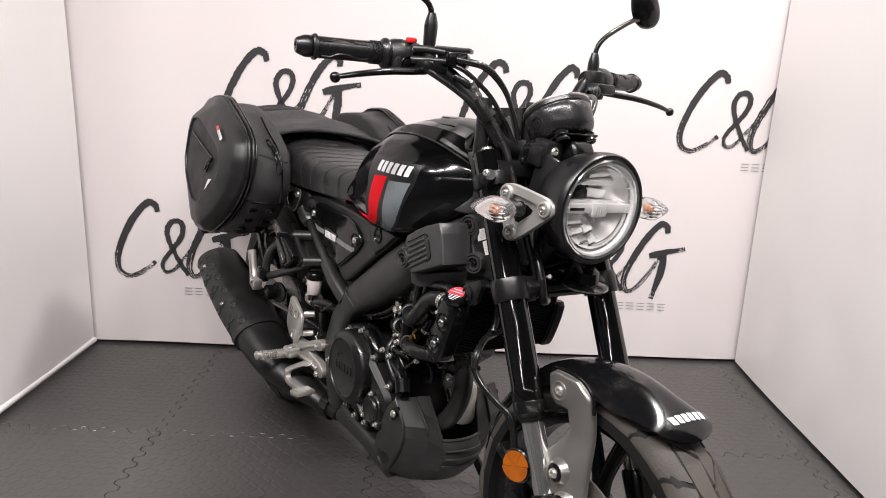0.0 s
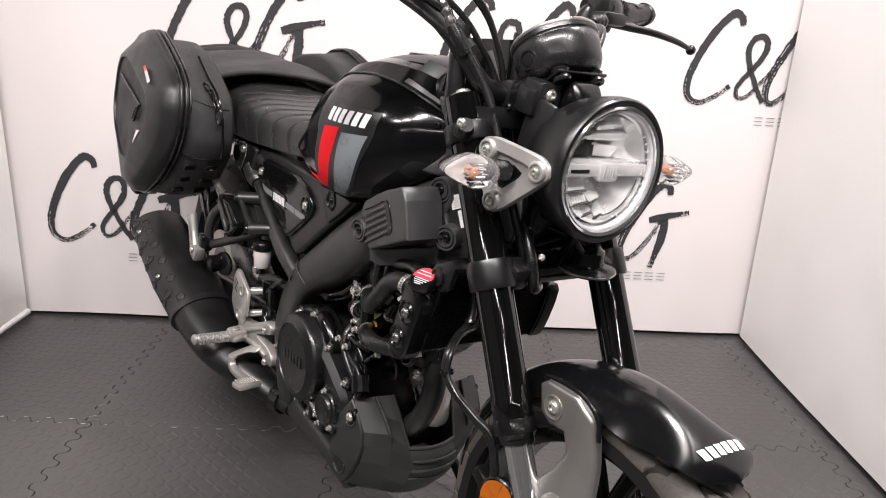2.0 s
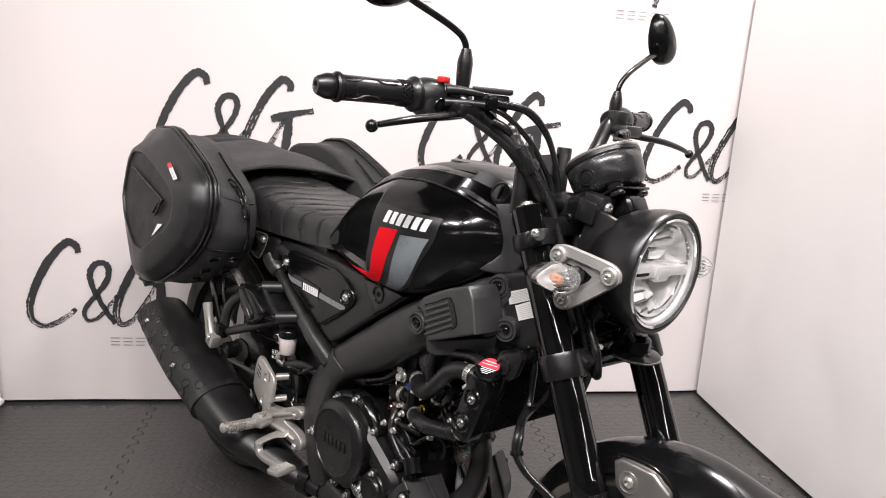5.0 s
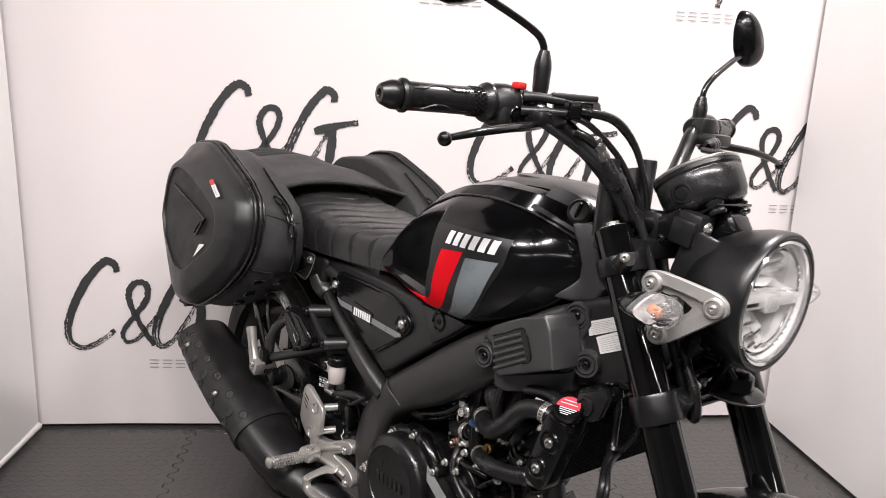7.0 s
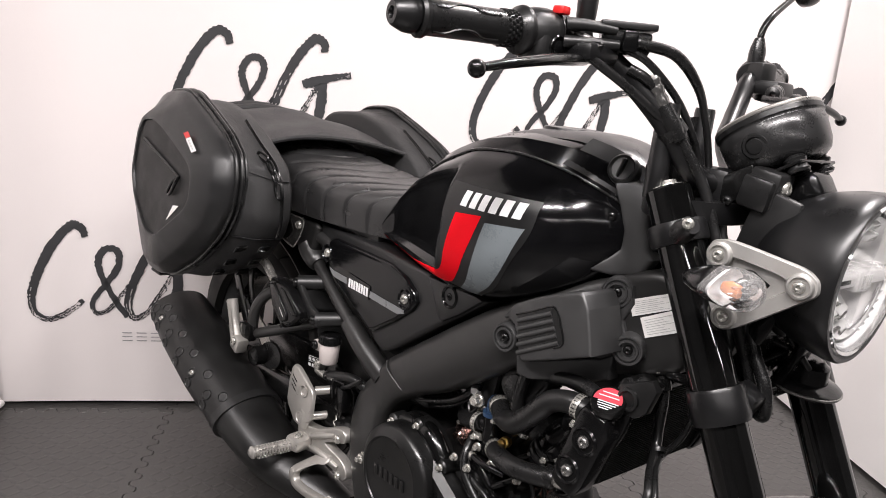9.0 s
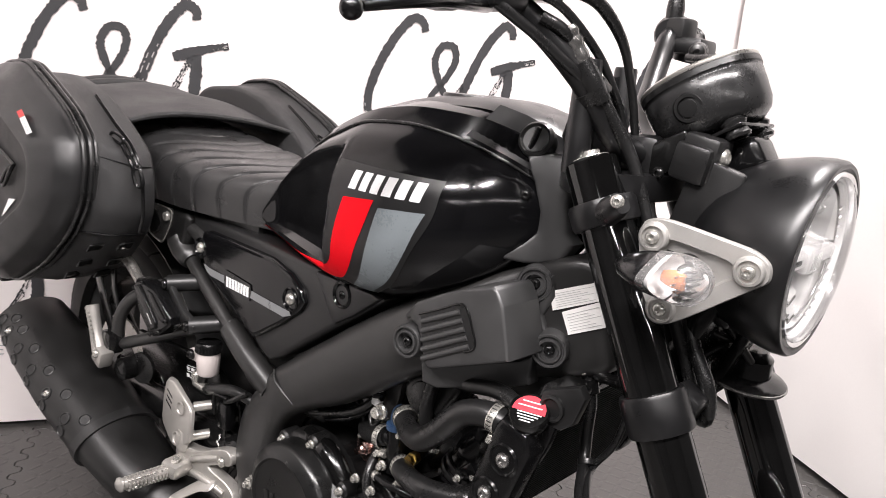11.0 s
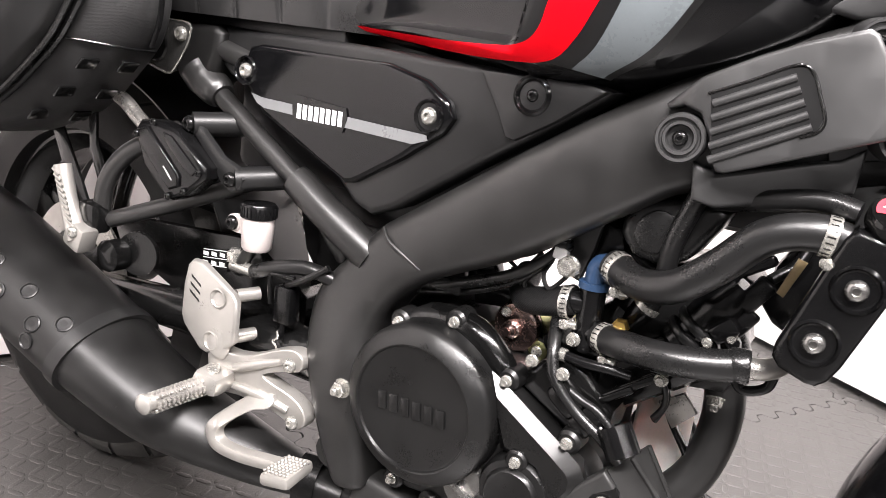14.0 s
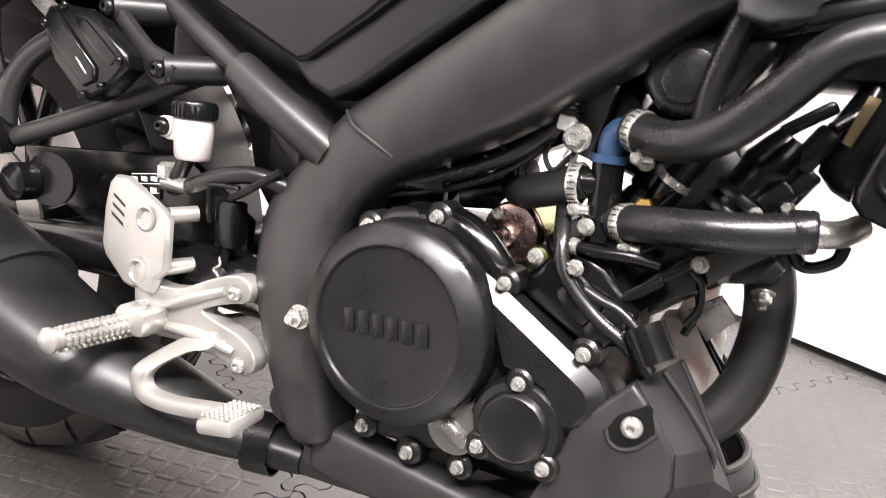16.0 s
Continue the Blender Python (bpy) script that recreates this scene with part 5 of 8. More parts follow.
def seat_row(x):
    w, zt = SW(x), ST(x)
    zb = 0.708 + 0.02 * smooth(0.1, -0.2, x)
    row = []
    for a in np.linspace(0, math.pi, 61):
        c, sn = math.cos(a), math.sin(a)
        y = -w * (abs(c) ** 0.62) * (1 if c > 0 else -1)
        z = zb + 0.022 + (zt - zb - 0.022) * sn ** 0.55
        q = abs(y) / w
        s_ = x + 0.10 * q ** 2.0
        if z > zb + 0.012:
            ph = (s_ / 0.056) % 1.0
            g = math.exp(-((min(ph, 1 - ph)) / 0.045) ** 2) - 0.30 * math.sin(math.pi * ph) ** 0.7
            z -= 0.0042 * g * smooth(0.0, 0.03, z - zb - 0.045)
            y *= 1 - 0.022 * g * smooth(0.0, 0.02, z - zb - 0.010) * q
        row.append((x, y, z))
    return [(x, -w * 0.96, zb)] + row + [(x, w * 0.96, zb)]


seat = part("seat", grid([seat_row(x) for x in np.linspace(-0.22, 0.53, 460)], False), LEATHER, bike, "black vinyl seat with stitched curved ribs", angle=60)
part("seat_base", plate([(-0.2, 0.735), (0.0, 0.712), (0.48, 0.712), (0.48, 0.69), (0.0, 0.685), (-0.2, 0.715)], -0.09, 0.18, 0.003), PLASTIC, bike)

# main frame
FW = pchip([0.2, 0.36, 0.48, 0.62, 0.80, 0.86, 0.97, 1.06], [0.10, 0.112, 0.118, 0.126, 0.130, 0.126, 0.076, 0.055])
BEAM_LINE = [(1.06, 0.722), (0.95, 0.698), (0.86, 0.655), (0.75, 0.595), (0.65, 0.53), (0.58, 0.48), (0.535, 0.42), (0.53, 0.34), (0.555, 0.25), (0.57, 0.2)]


def off_line(x, z):
    """Distance from the beam's middle line."""
    best = 1.0
    for (ax, az), (bx, bz) in zip(BEAM_LINE, BEAM_LINE[1:]):
        dx, dz = bx - ax, bz - az
        u = min(max(((x - ax) * dx + (z - az) * dz) / (dx * dx + dz * dz), 0), 1)
        best = min(best, math.hypot(x - ax - u * dx, z - az - u * dz))
    return best


fy = lambda x, z: -FW(x) - 0.012 * smooth(0.45, 0.35, z) + 0.012 * (min(off_line(x, z), 0.06) / 0.05) ** 2 * smooth(0.98, 0.88, x)
beam = [(0.572, 0.522), (0.66, 0.583), (0.749, 0.645), (0.836, 0.699), (0.943, 0.755), (1.015, 0.782), (1.045, 0.765), (1.06, 0.70), (1.055, 0.662), (0.98, 0.636), (0.874, 0.616), (0.824, 0.587), (0.778, 0.556), (0.719, 0.517), (0.642, 0.479), (0.600, 0.447), (0.577, 0.402), (0.575, 0.33), (0.585, 0.27), (0.592, 0.228), (0.57, 0.217), (0.548, 0.222), (0.514, 0.279), (0.488, 0.353), (0.481, 0.40), (0.488, 0.43), (0.514, 0.463)]
for s in (-1, 1):
    main = part("main_frame", plate(beam, fy, 0.05, 0.013, 0.016, 4, 3, 0.016), MATTE, bike, "matte black delta-box frame", flip=s > 0)
    part("weld_seam", tube([(0.575, s * (FW(0.575) - 0.0065), 0.519), (0.59, s * (FW(0.59) + 0.001), 0.507), (0.627, s * (FW(0.627) - 0.0035), 0.487)], 0.0019, 8, 5), MATTE, main)
    for (x, z, sz) in ((0.554, 0.336, 0.026),):
        bolt(main, (x, s * (FW(x) + 0.008), z), sz, (0, s, 0), NUT)
part("frame_cross_tube", tube([(0.53, -0.11, 0.24), (0.53, 0.11, 0.24)], 0.02, 14, 1), MATTE, bike)
part("pivot_tube", tube([(0.554, -0.12, 0.336), (0.554, 0.12, 0.336)], 0.022, 16, 1), MATTE, bike)
part("headstock_box", box((0.99, 0, 0.71), (0.12, 0.11, 0.1), 0.012, (0, -26, 0)), MATTE, bike)

# ribbed side cover on the frame
cw = pchip([0.80, 0.83, 0.87, 0.96, 1.02], [0.118, 0.130, 0.146, 0.147, 0.147])
cy = lambda x, z: -cw(x)
for s in (-1, 1):
    cov = part("frame_cover", plate([(0.839, 0.681), (0.865, 0.705), (0.901, 0.724), (0.928, 0.736), (0.968, 0.749), (0.974, 0.746), (0.983, 0.732), (0.994, 0.692), (0.997, 0.678), (0.940, 0.654), (0.895, 0.636), (0.889, 0.636), (0.884, 0.642), (0.878, 0.661), (0.869, 0.678), (0.855, 0.682), (0.843, 0.677)], cy, 0.062, 0.0055, 0.012, 3, 0, 0.02), COVER, bike, "black plastic frame cover with raised ribs", flip=s > 0)
    part("cover_skirt", plate([(0.868, 0.640), (0.886, 0.634), (0.968, 0.657), (0.984, 0.668), (0.982, 0.632), (0.960, 0.622), (0.890, 0.606), (0.872, 0.610)], lambda x, z: -FW(x) - 0.010, 0.02, 0.004, 0.014, 3, 0, 0.02), COVER, cov, flip=s > 0)
    part("rib_field", plate([(0.874, 0.693), (0.925, 0.718), (0.935, 0.719), (0.941, 0.713), (0.953, 0.686), (0.951, 0.677), (0.940, 0.671), (0.885, 0.642)], lambda x, z: cy(x, z) - 0.0006, 0.002, 0, 0.012), PLASTIC, cov, flip=s > 0)
    for k in range(5):
        f = k / 4
        x0, z0, x1, z1 = 0.877 + 0.005 * f, 0.686 - 0.042 * f, 0.930 + 0.017 * f, 0.712 - 0.033 * f
        part("rib", tube([(x0, s * (cw(x0) - 0.0003), z0), (0.5 * (x0 + x1), s * (cw(0.5 * (x0 + x1)) + 0.0003), 0.5 * (z0 + z1)), (x1, s * (cw(x1) - 0.0003), z1)], 0.0033, 12, 3), COVER, cov)
    part("rib_border", tube([(x, s * (cw(x) + 0.0003), z) for x, z in ((0.872, 0.693), (0.90, 0.706), (0.925, 0.719), (0.935, 0.720), (0.942, 0.713), (0.948, 0.700), (0.954, 0.686), (0.952, 0.677), (0.941, 0.671))], 0.0013, 8, 4), BLACKMETAL, cov)
    for x, y, z in ((0.858, 0.147, 0.657), (0.974, 0.081, 0.745), (1.004, 0.084, 0.680)):
        ax = Vector((0.45 if x > 0.9 else 0.12, s, 0)).normalized()
        boss = part("boss", lathe([(0.0205, -0.03), (0.0195, 0.001), (0.0182, 0.0035), (0.0162, 0.0035), (0.0152, 0.0008), (0.0138, 0.0008), (0.0128, 0.004), (0.0108, 0.004), (0.0095, -0.002), (0, -0.002)], (x, s * y, z), ax, 36), COVER, cov)
        bolt(boss, Vector((x, s * y, z)) - ax * 0.001, 0.014, ax, BUTTON_BLACK)
    part("cover_arm", plate([(0.95, 0.745), (0.99, 0.757), (0.995, 0.735), (0.985, 0.712), (0.99, 0.698), (1.012, 0.695), (1.018, 0.672), (0.995, 0.66), (0.96, 0.652), (0.945, 0.70)], lambda x, z: -FW(x) - 0.006, 0.012, 0.003, 0.02), COVER, cov, flip=s > 0)
for quad in (((0.994, 0.719), (1.042, 0.741), (1.037, 0.760), (0.988, 0.739)), ((1.014, 0.697), (1.052, 0.715), (1.044, 0.741), (1.004, 0.720))):
    lab = part("data_label", plate(quad, lambda a, b: -FW(a) - 0.0022, 0.001, 0, 0.012), LABEL, bike, "white printed data label")
    q = [Vector((x, 0, z)) for x, z in quad]
    for j in range(7):
        v0, v1 = 0.12 + 0.115 * j, 0.145 + 0.115 * j
        e = 0.92 - 0.14 * (j % 3)
        pts = [q[0].lerp(q[1], 0.1).lerp(q[3].lerp(q[2], 0.1), v0), q[0].lerp(q[1], e).lerp(q[3].lerp(q[2], e), v0), q[0].lerp(q[1], e).lerp(q[3].lerp(q[2], e), v1), q[0].lerp(q[1], 0.1).lerp(q[3].lerp(q[2], 0.1), v1)]
        part("print_bar", plate([(p.x, p.z) for p in pts], lambda a, b: -FW(a) - 0.0028, 0.0004, 0, 0.012), INK, lab)

# side fairing under the seat and gloss number-plate cover
sy = lambda x, z: -FW(x) + 0.006
for s in (-1, 1):
    side = part("side_fairing", plate([(0.30, 0.70), (0.36, 0.697), (0.502, 0.697), (0.665, 0.692), (0.775, 0.690), (0.795, 0.684), (0.747, 0.650), (0.66, 0.592), (0.585, 0.54), (0.555, 0.527), (0.53, 0.535), (0.47, 0.585), (0.40, 0.62), (0.325, 0.645), (0.30, 0.665)], sy, 0.04, 0.008, 0.03, 3), PLASTIC, bike, "black textured side fairing", flip=s > 0)
    part("fairing_corner", plate([(0.665, 0.689), (0.775, 0.688), (0.79, 0.684), (0.745, 0.651), (0.71, 0.63), (0.70, 0.632), (0.688, 0.655)], lambda x, z: sy(x, z) - 0.006, 0.01, 0.004, 0.03), PLASTIC, side, flip=s > 0)
    boss = part("boss", lathe([(0.02, -0.012), (0.0180, 0.002), (0.0150, 0.004), (0.0128, 0.002), (0.0115, -0.001), (0, -0.001)], (0.722, s * (FW(0.722) - 0.001), 0.672), (0, s, 0), 32), PLASTIC2, side)
    bolt(boss, (0.722, s * (FW(0.722) - 0.002), 0.672), 0.014, (0, s, 0), BUTTON_BLACK)
    gc = part("side_cover", plate([(0.368, 0.680), (0.385, 0.684), (0.563, 0.683), (0.612, 0.672), (0.640, 0.655), (0.646, 0.640), (0.636, 0.624), (0.595, 0.594), (0.535, 0.558), (0.522, 0.555), (0.508, 0.561), (0.392, 0.61), (0.362, 0.642), (0.360, 0.662)], lambda x, z: sy(x, z) - 0.010, 0.018, 0.007, 0.03, 4), GLOSS, bike, "gloss black side cover with grey stripe", flip=s > 0)
    st = lambda x, z: sy(x, z) - 0.0113
    part("stripe", plate([(0.378, 0.630), (0.395, 0.627), (0.62, 0.621), (0.622, 0.616), (0.605, 0.610), (0.40, 0.616), (0.388, 0.620)], st, 0.001, 0, 0.03), SILVERDEC, gc, flip=s > 0)
    part("badge", plate([(0.442, 0.630), (0.446, 0.637), (0.518, 0.632), (0.521, 0.622), (0.516, 0.607), (0.448, 0.610), (0.444, 0.615)], lambda x, z: st(x, z) - 0.0006, 0.0012, 0, 0.03), BLACKMETAL, gc, flip=s > 0)
    for k in range(8):
        x = 0.4505 + 0.0083 * k
        part("lettering_bar", plate([(x, 0.6125), (x + 0.0058, 0.6122), (x + 0.0058, 0.6275), (x, 0.628)], lambda a, b: st(a, b) - 0.0012, 0.0006, 0), WHITE, gc, flip=s > 0)
    for x, z in ((0.366, 0.653), (0.620, 0.639)):
        ds = part("bolt_dish", lathe([(0.0165, 0.0), (0.015, 0.002), (0.0135, 0.0), (0.012, -0.003), (0, -0.003)], (x, s * (FW(x) + 0.0052), z), (0, s, 0), 28), GLOSS, gc)
        bolt(ds, (x, s * (FW(x) + 0.003), z), 0.02, (0, s, 0), BUTTON)

# subframe tube, luggage plate and grab mount
for s in (-1, 1):
    part("subframe_tube", tube([(0.288, s * 0.101, 0.635), (0.37, s * 0.106, 0.588), (0.452, s * 0.110, 0.541), (0.50, s * 0.110, 0.513)], 0.0112, 18, 4), MATTE, bike)
    part("subframe_socket", join(tube([(0.449, s * 0.1098, 0.543), (0.452, s * 0.110, 0.541), (0.505, s * 0.110, 0.510), (0.556, s * 0.104, 0.480)], [0.0160, 0.0185, 0.0195, 0.0205], 22, 4), tube([(0.50, s * 0.108, 0.513), (0.512, s * 0.102, 0.486), (0.516, s * 0.098, 0.466)], [0.019, 0.017, 0.010], 18, 4)), MATTE, bike)
    part("subframe_knuckle", join(plate([(0.236, 0.698), (0.312, 0.700), (0.324, 0.690), (0.319, 0.662), (0.309, 0.640), (0.292, 0.622), (0.268, 0.617), (0.248, 0.634), (0.238, 0.66)], -0.115, 0.045, 0.013, 0, 4), tube([(0.276, s * 0.100, 0.645), (0.290, s * 0.101, 0.633), (0.310, s * 0.102, 0.622), (0.318, s * 0.1025, 0.618)], [0.0235, 0.0225, 0.0195, 0.0150], 22, 4)), MATTE, bike)
    lp = part("luggage_plate", plate([(0.195, 0.692), (0.204, 0.698), (0.264, 0.698), (0.276, 0.690), (0.270, 0.670), (0.250, 0.641), (0.236, 0.634), (0.194, 0.644), (0.187, 0.656)], -0.117, 0.006, 0.002, 0, 2), GUNMETAL, bike, "dark metal pannier mounting plate", flip=s > 0)
    part("plate_edge", tube([(x, s * 0.1172, z) for x, z in ((0.196, 0.692), (0.205, 0.6972), (0.263, 0.6972), (0.275, 0.690), (0.269, 0.670), (0.250, 0.642), (0.236, 0.635), (0.195, 0.645))], 0.0012, 8, 2), ZINC, lp)
    # closed black disc in the rim; the hole's darkness is its colour
    part("socket_ring", lathe([(0.0, 0.0004), (0.0165, 0.0004), (0.0185, 0.0022), (0.0205, 0.0004), (0.0205, 0.0)], (0.216, s * 0.1173, 0.667), (0, s, 0), 28), BLACKMETAL, lp, "round rim with a black disc standing for the dark hole")
    bolt(lp, (0.260, s * 0.1175, 0.683), 0.020, (0, s, 0), BUTTON)
part("subframe_rail", join(tube([(0.57, -0.10, 0.60), (0.3, -0.10, 0.675), (0.0, -0.095, 0.70), (-0.2, -0.06, 0.74)], 0.013, 12, 6), tube([(0.57, 0.10, 0.60), (0.3, 0.10, 0.675), (0.0, 0.095, 0.70), (-0.2, 0.06, 0.74)], 0.013, 12, 6)), MATTE, bike)


# ---- engine ----
eng = part("crankcase", join(box((0.70, 0.0, 0.32), (0.24, 0.18, 0.17), 0.03), box((0.625, 0.0, 0.392), (0.11, 0.14, 0.08), 0.025), box((0.76, 0.0, 0.25), (0.16, 0.17, 0.06), 0.02)), ENGINE, bike, "black engine crankcase")
# right-hand case cover
part("case_cover", plate([(0.60, 0.425), (0.625, 0.445), (0.675, 0.448), (0.715, 0.425), (0.735, 0.402), (0.80, 0.364), (0.826, 0.348), (0.838, 0.328), (0.83, 0.305), (0.805, 0.292), (0.80, 0.268), (0.765, 0.255), (0.73, 0.252), (0.64, 0.243), (0.615, 0.26), (0.60, 0.31), (0.592, 0.37)], -0.119, 0.035, 0.010, 0, 3, 2), ENGINE, eng, "black right crankcase cover")
part("cover_web", plate([(0.722, 0.412), (0.742, 0.400), (0.803, 0.363), (0.823, 0.350), (0.830, 0.338), (0.829, 0.322), (0.820, 0.308), (0.806, 0.300), (0.795, 0.302), (0.780, 0.328), (0.744, 0.336), (0.728, 0.375)], -0.135, 0.03, 0.011, 0, 1), ENGINE, eng)
cl = part("clutch_cover", lathe([(0.085, 0.0), (0.084, 0.028), (0.0828, 0.0325), (0.0795, 0.0355), (0.068, 0.0425), (0.0662, 0.0432), (0.0648, 0.0426), (0.0636, 0.0400), (0.062, 0.0395), (0, 0.0405)], (0.657, -0.115, 0.357), (0, -1, 0), 80), ENGINE, eng, "round black clutch cover")
for k in range(6):
    part("lettering_bar", box((0.6225 + 0.0136 * k, -0.1555, 0.3555 + 0.0005 * k), (0.0092, 0.0030, 0.0185), 0.0008, (0, -8, 0)), ENGINE, cl, "raised black lettering bar")
part("pump_cover", lathe([(0.038, 0.0), (0.0372, 0.012), (0.0345, 0.0165), (0.0285, 0.018), (0.0272, 0.0225), (0.0255, 0.0238), (0.0235, 0.0225), (0, 0.0225)], (0.768, -0.121, 0.301), (0, -1, 0), 48), ENGINE, eng)
for a in (1.6, 3.9, 5.5):
    px, pz = 0.768 + 0.038 * math.cos(a), 0.301 + 0.035 * math.sin(a)
    part("lug", lathe([(0.012, 0), (0.0115, 0.018), (0.009, 0.02), (0, 0.02)], (px, -0.119, pz), (0, -1, 0), 18), ENGINE, eng)
    bolt(eng, (px, -0.139, pz), 0.0135)
for x, z in ((0.611, 0.428), (0.675, 0.446), (0.739, 0.405), (0.808, 0.366), (0.626, 0.253), (0.672, 0.243), (0.72, 0.246)):
    part("lug", lathe([(0.0125, -0.02), (0.012, 0.002), (0.009, 0.005), (0, 0.005)], (x, -0.119, z), (0, -1, 0), 18), ENGINE, eng)
    bolt(eng, (x, -0.124, z), 0.014)
oc = part("oil_filler_cap", lathe([(0.0245, 0.0), (0.0245, 0.006), (0.0235, 0.010), (0.019, 0.011), (0, 0.011)], (0.7135, -0.119, 0.281), (0, -1, 0), 32), GUNMETAL, eng, "dark polished oil filler cap")
part("cap_grip", box((0.7135, -0.133, 0.281), (0.038, 0.012, 0.009), 0.003, (0, 32, 0)), GUNMETAL, oc)
# arched duct over the case, cylinder, head
part("case_arch", tube([(0.640, -0.100, 0.440), (0.672, -0.108, 0.440), (0.694, -0.110, 0.436), (0.712, -0.110, 0.425), (0.726, -0.110, 0.412), (0.738, -0.110, 0.398)], [0.012, 0.0155, 0.0165, 0.016, 0.015, 0.012], 22, 8), ENGINE2, eng, "gloss black rounded case shoulder")
part("cylinder", box((0.810, 0.0, 0.430), (0.10, 0.13, 0.11), 0.014, (0, 52, 0)), ENGINE2, eng, "black engine cylinder")
for k in range(1, 5):
    part("cylinder_fin", box((0.765 + 0.020 * k, 0, 0.398 + 0.0145 * k), (0.006, 0.152, 0.13), 0.002, (0, 52, 0)), ENGINE, eng)
part("cylinder_head", join(box((0.865, 0.0, 0.478), (0.11, 0.13, 0.09), 0.018, (0, 52, 0)), box((0.890, 0.01, 0.505), (0.045, 0.10, 0.085), 0.016, (0, 52, 0))), ENGINE2, eng, "black cylinder head")
for k, (hx_, hy_, hz_, hl) in enumerate(((0.876, -0.083, 0.452, 0.050), (0.862, -0.086, 0.440, 0.056), (0.847, -0.089, 0.427, 0.056), (0.832, -0.092, 0.413, 0.050))):
    part("head_fin", box((hx_, hy_, hz_), (0.007, 0.024, hl), 0.002, (0, 52, 0)), ENGINE2, eng)
part("head_flange", plate([(0.868, 0.478), (0.878, 0.492), (0.908, 0.488), (0.912, 0.478), (0.896, 0.470)], -0.078, 0.012, 0.003, 0, 2), ENGINE2, eng)
bolt(eng, (0.902, -0.085, 0.485), 0.011)
part("sensor_plug", join(box((0.913, -0.074, 0.497), (0.016, 0.016, 0.024), 0.003, (0, 45, 0)), box((0.921, -0.074, 0.489), (0.012, 0.014, 0.010), 0.002, (0, 45, 0))), PLASTIC2, eng)
part("drain_wire", tube([(0.864, -0.07, 0.434), (0.873, -0.066, 0.424), (0.874, -0.062, 0.406), (0.866, -0.06, 0.39)], 0.003, 8, 5), RUBBER, eng)
part("wire_clip", tube([(0.929, -0.092, 0.466), (0.936, -0.09, 0.456), (0.946, -0.09, 0.456), (0.957, -0.09, 0.463), (0.960, -0.09, 0.474)], 0.0045, 10, 5), PLASTIC2, eng)
part("chain_tunnel", plate([(0.738, 0.40), (0.778, 0.445), (0.81, 0.43), (0.838, 0.40), (0.835, 0.372), (0.80, 0.366)], -0.105, 0.06, 0.008, 0, 3), ENGINE2, eng)
part("reed_cover", join(box((0.795, -0.108, 0.402), (0.035, 0.02, 0.028), 0.007, (0, 38, 0)), box((0.818, -0.108, 0.387), (0.024, 0.018, 0.034), 0.006, (0, 38, 0))), ENGINE2, eng)
for x, y, z in ((0.79, -0.116, 0.427), (0.757, -0.113, 0.429), (0.832, -0.112, 0.382), (0.874, -0.10, 0.445)):
    bolt(eng, (x, y, z), 0.015, mesh=HEX)
# starter motor
SP = Vector((0.708, -0.050, 0.432))
sm = part("starter_motor", lathe([(0, 0), (0.016, 0.0), (0.025, 0.0015), (0.0275, 0.005), (0.0275, 0.010)], SP, (0.05, 1, 0), 40), RAINBOW, eng, "pink iridescent plated starter motor end")
part("starter_body", lathe([(0.0282, 0.010), (0.0286, 0.013), (0.0282, 0.016), (0.0282, 0.09), (0, 0.09)], SP, (0.05, 1, 0), 40), GOLD, sm, "yellow-green plated motor body")
bolt(sm, (0.697, -0.051, 0.447), 0.0125)
part("starter_nub", join(lathe([(0.010, 0), (0.010, 0.004), (0.0075, 0.006), (0.0075, 0.010), (0.005, 0.013), (0, 0.013)], SP + Vector((-0.003, 0, -0.002)), (0, -1, 0), 20), lathe([(0.005, 0.012), (0.005, 0.018), (0, 0.018)], SP + Vector((-0.003, 0, -0.002)), (0, -1, 0), 14)), RAINBOW, sm)
part("starter_lug", plate([(0.722, 0.420), (0.736, 0.428), (0.748, 0.418), (0.746, 0.404), (0.73, 0.398), (0.718, 0.406)], -0.045, 0.01, 0.003, 0, 2, 2), ENGINE, sm)
part("lug_washer", lathe([(0.0105, 0), (0.0105, 0.002), (0.008, 0.003), (0, 0.003)], (0.736, -0.046, 0.414), (0, -1, 0), 24), GOLD, sm)
bolt(sm, (0.736, -0.049, 0.414), 0.0135)

# cooling hoses, thermostat, clamps
def hose(pts, r, label="black rubber coolant hose", name="coolant_hose"):
    return part(name, tube(pts, r, 18, 8), RUBBER, bike, label)


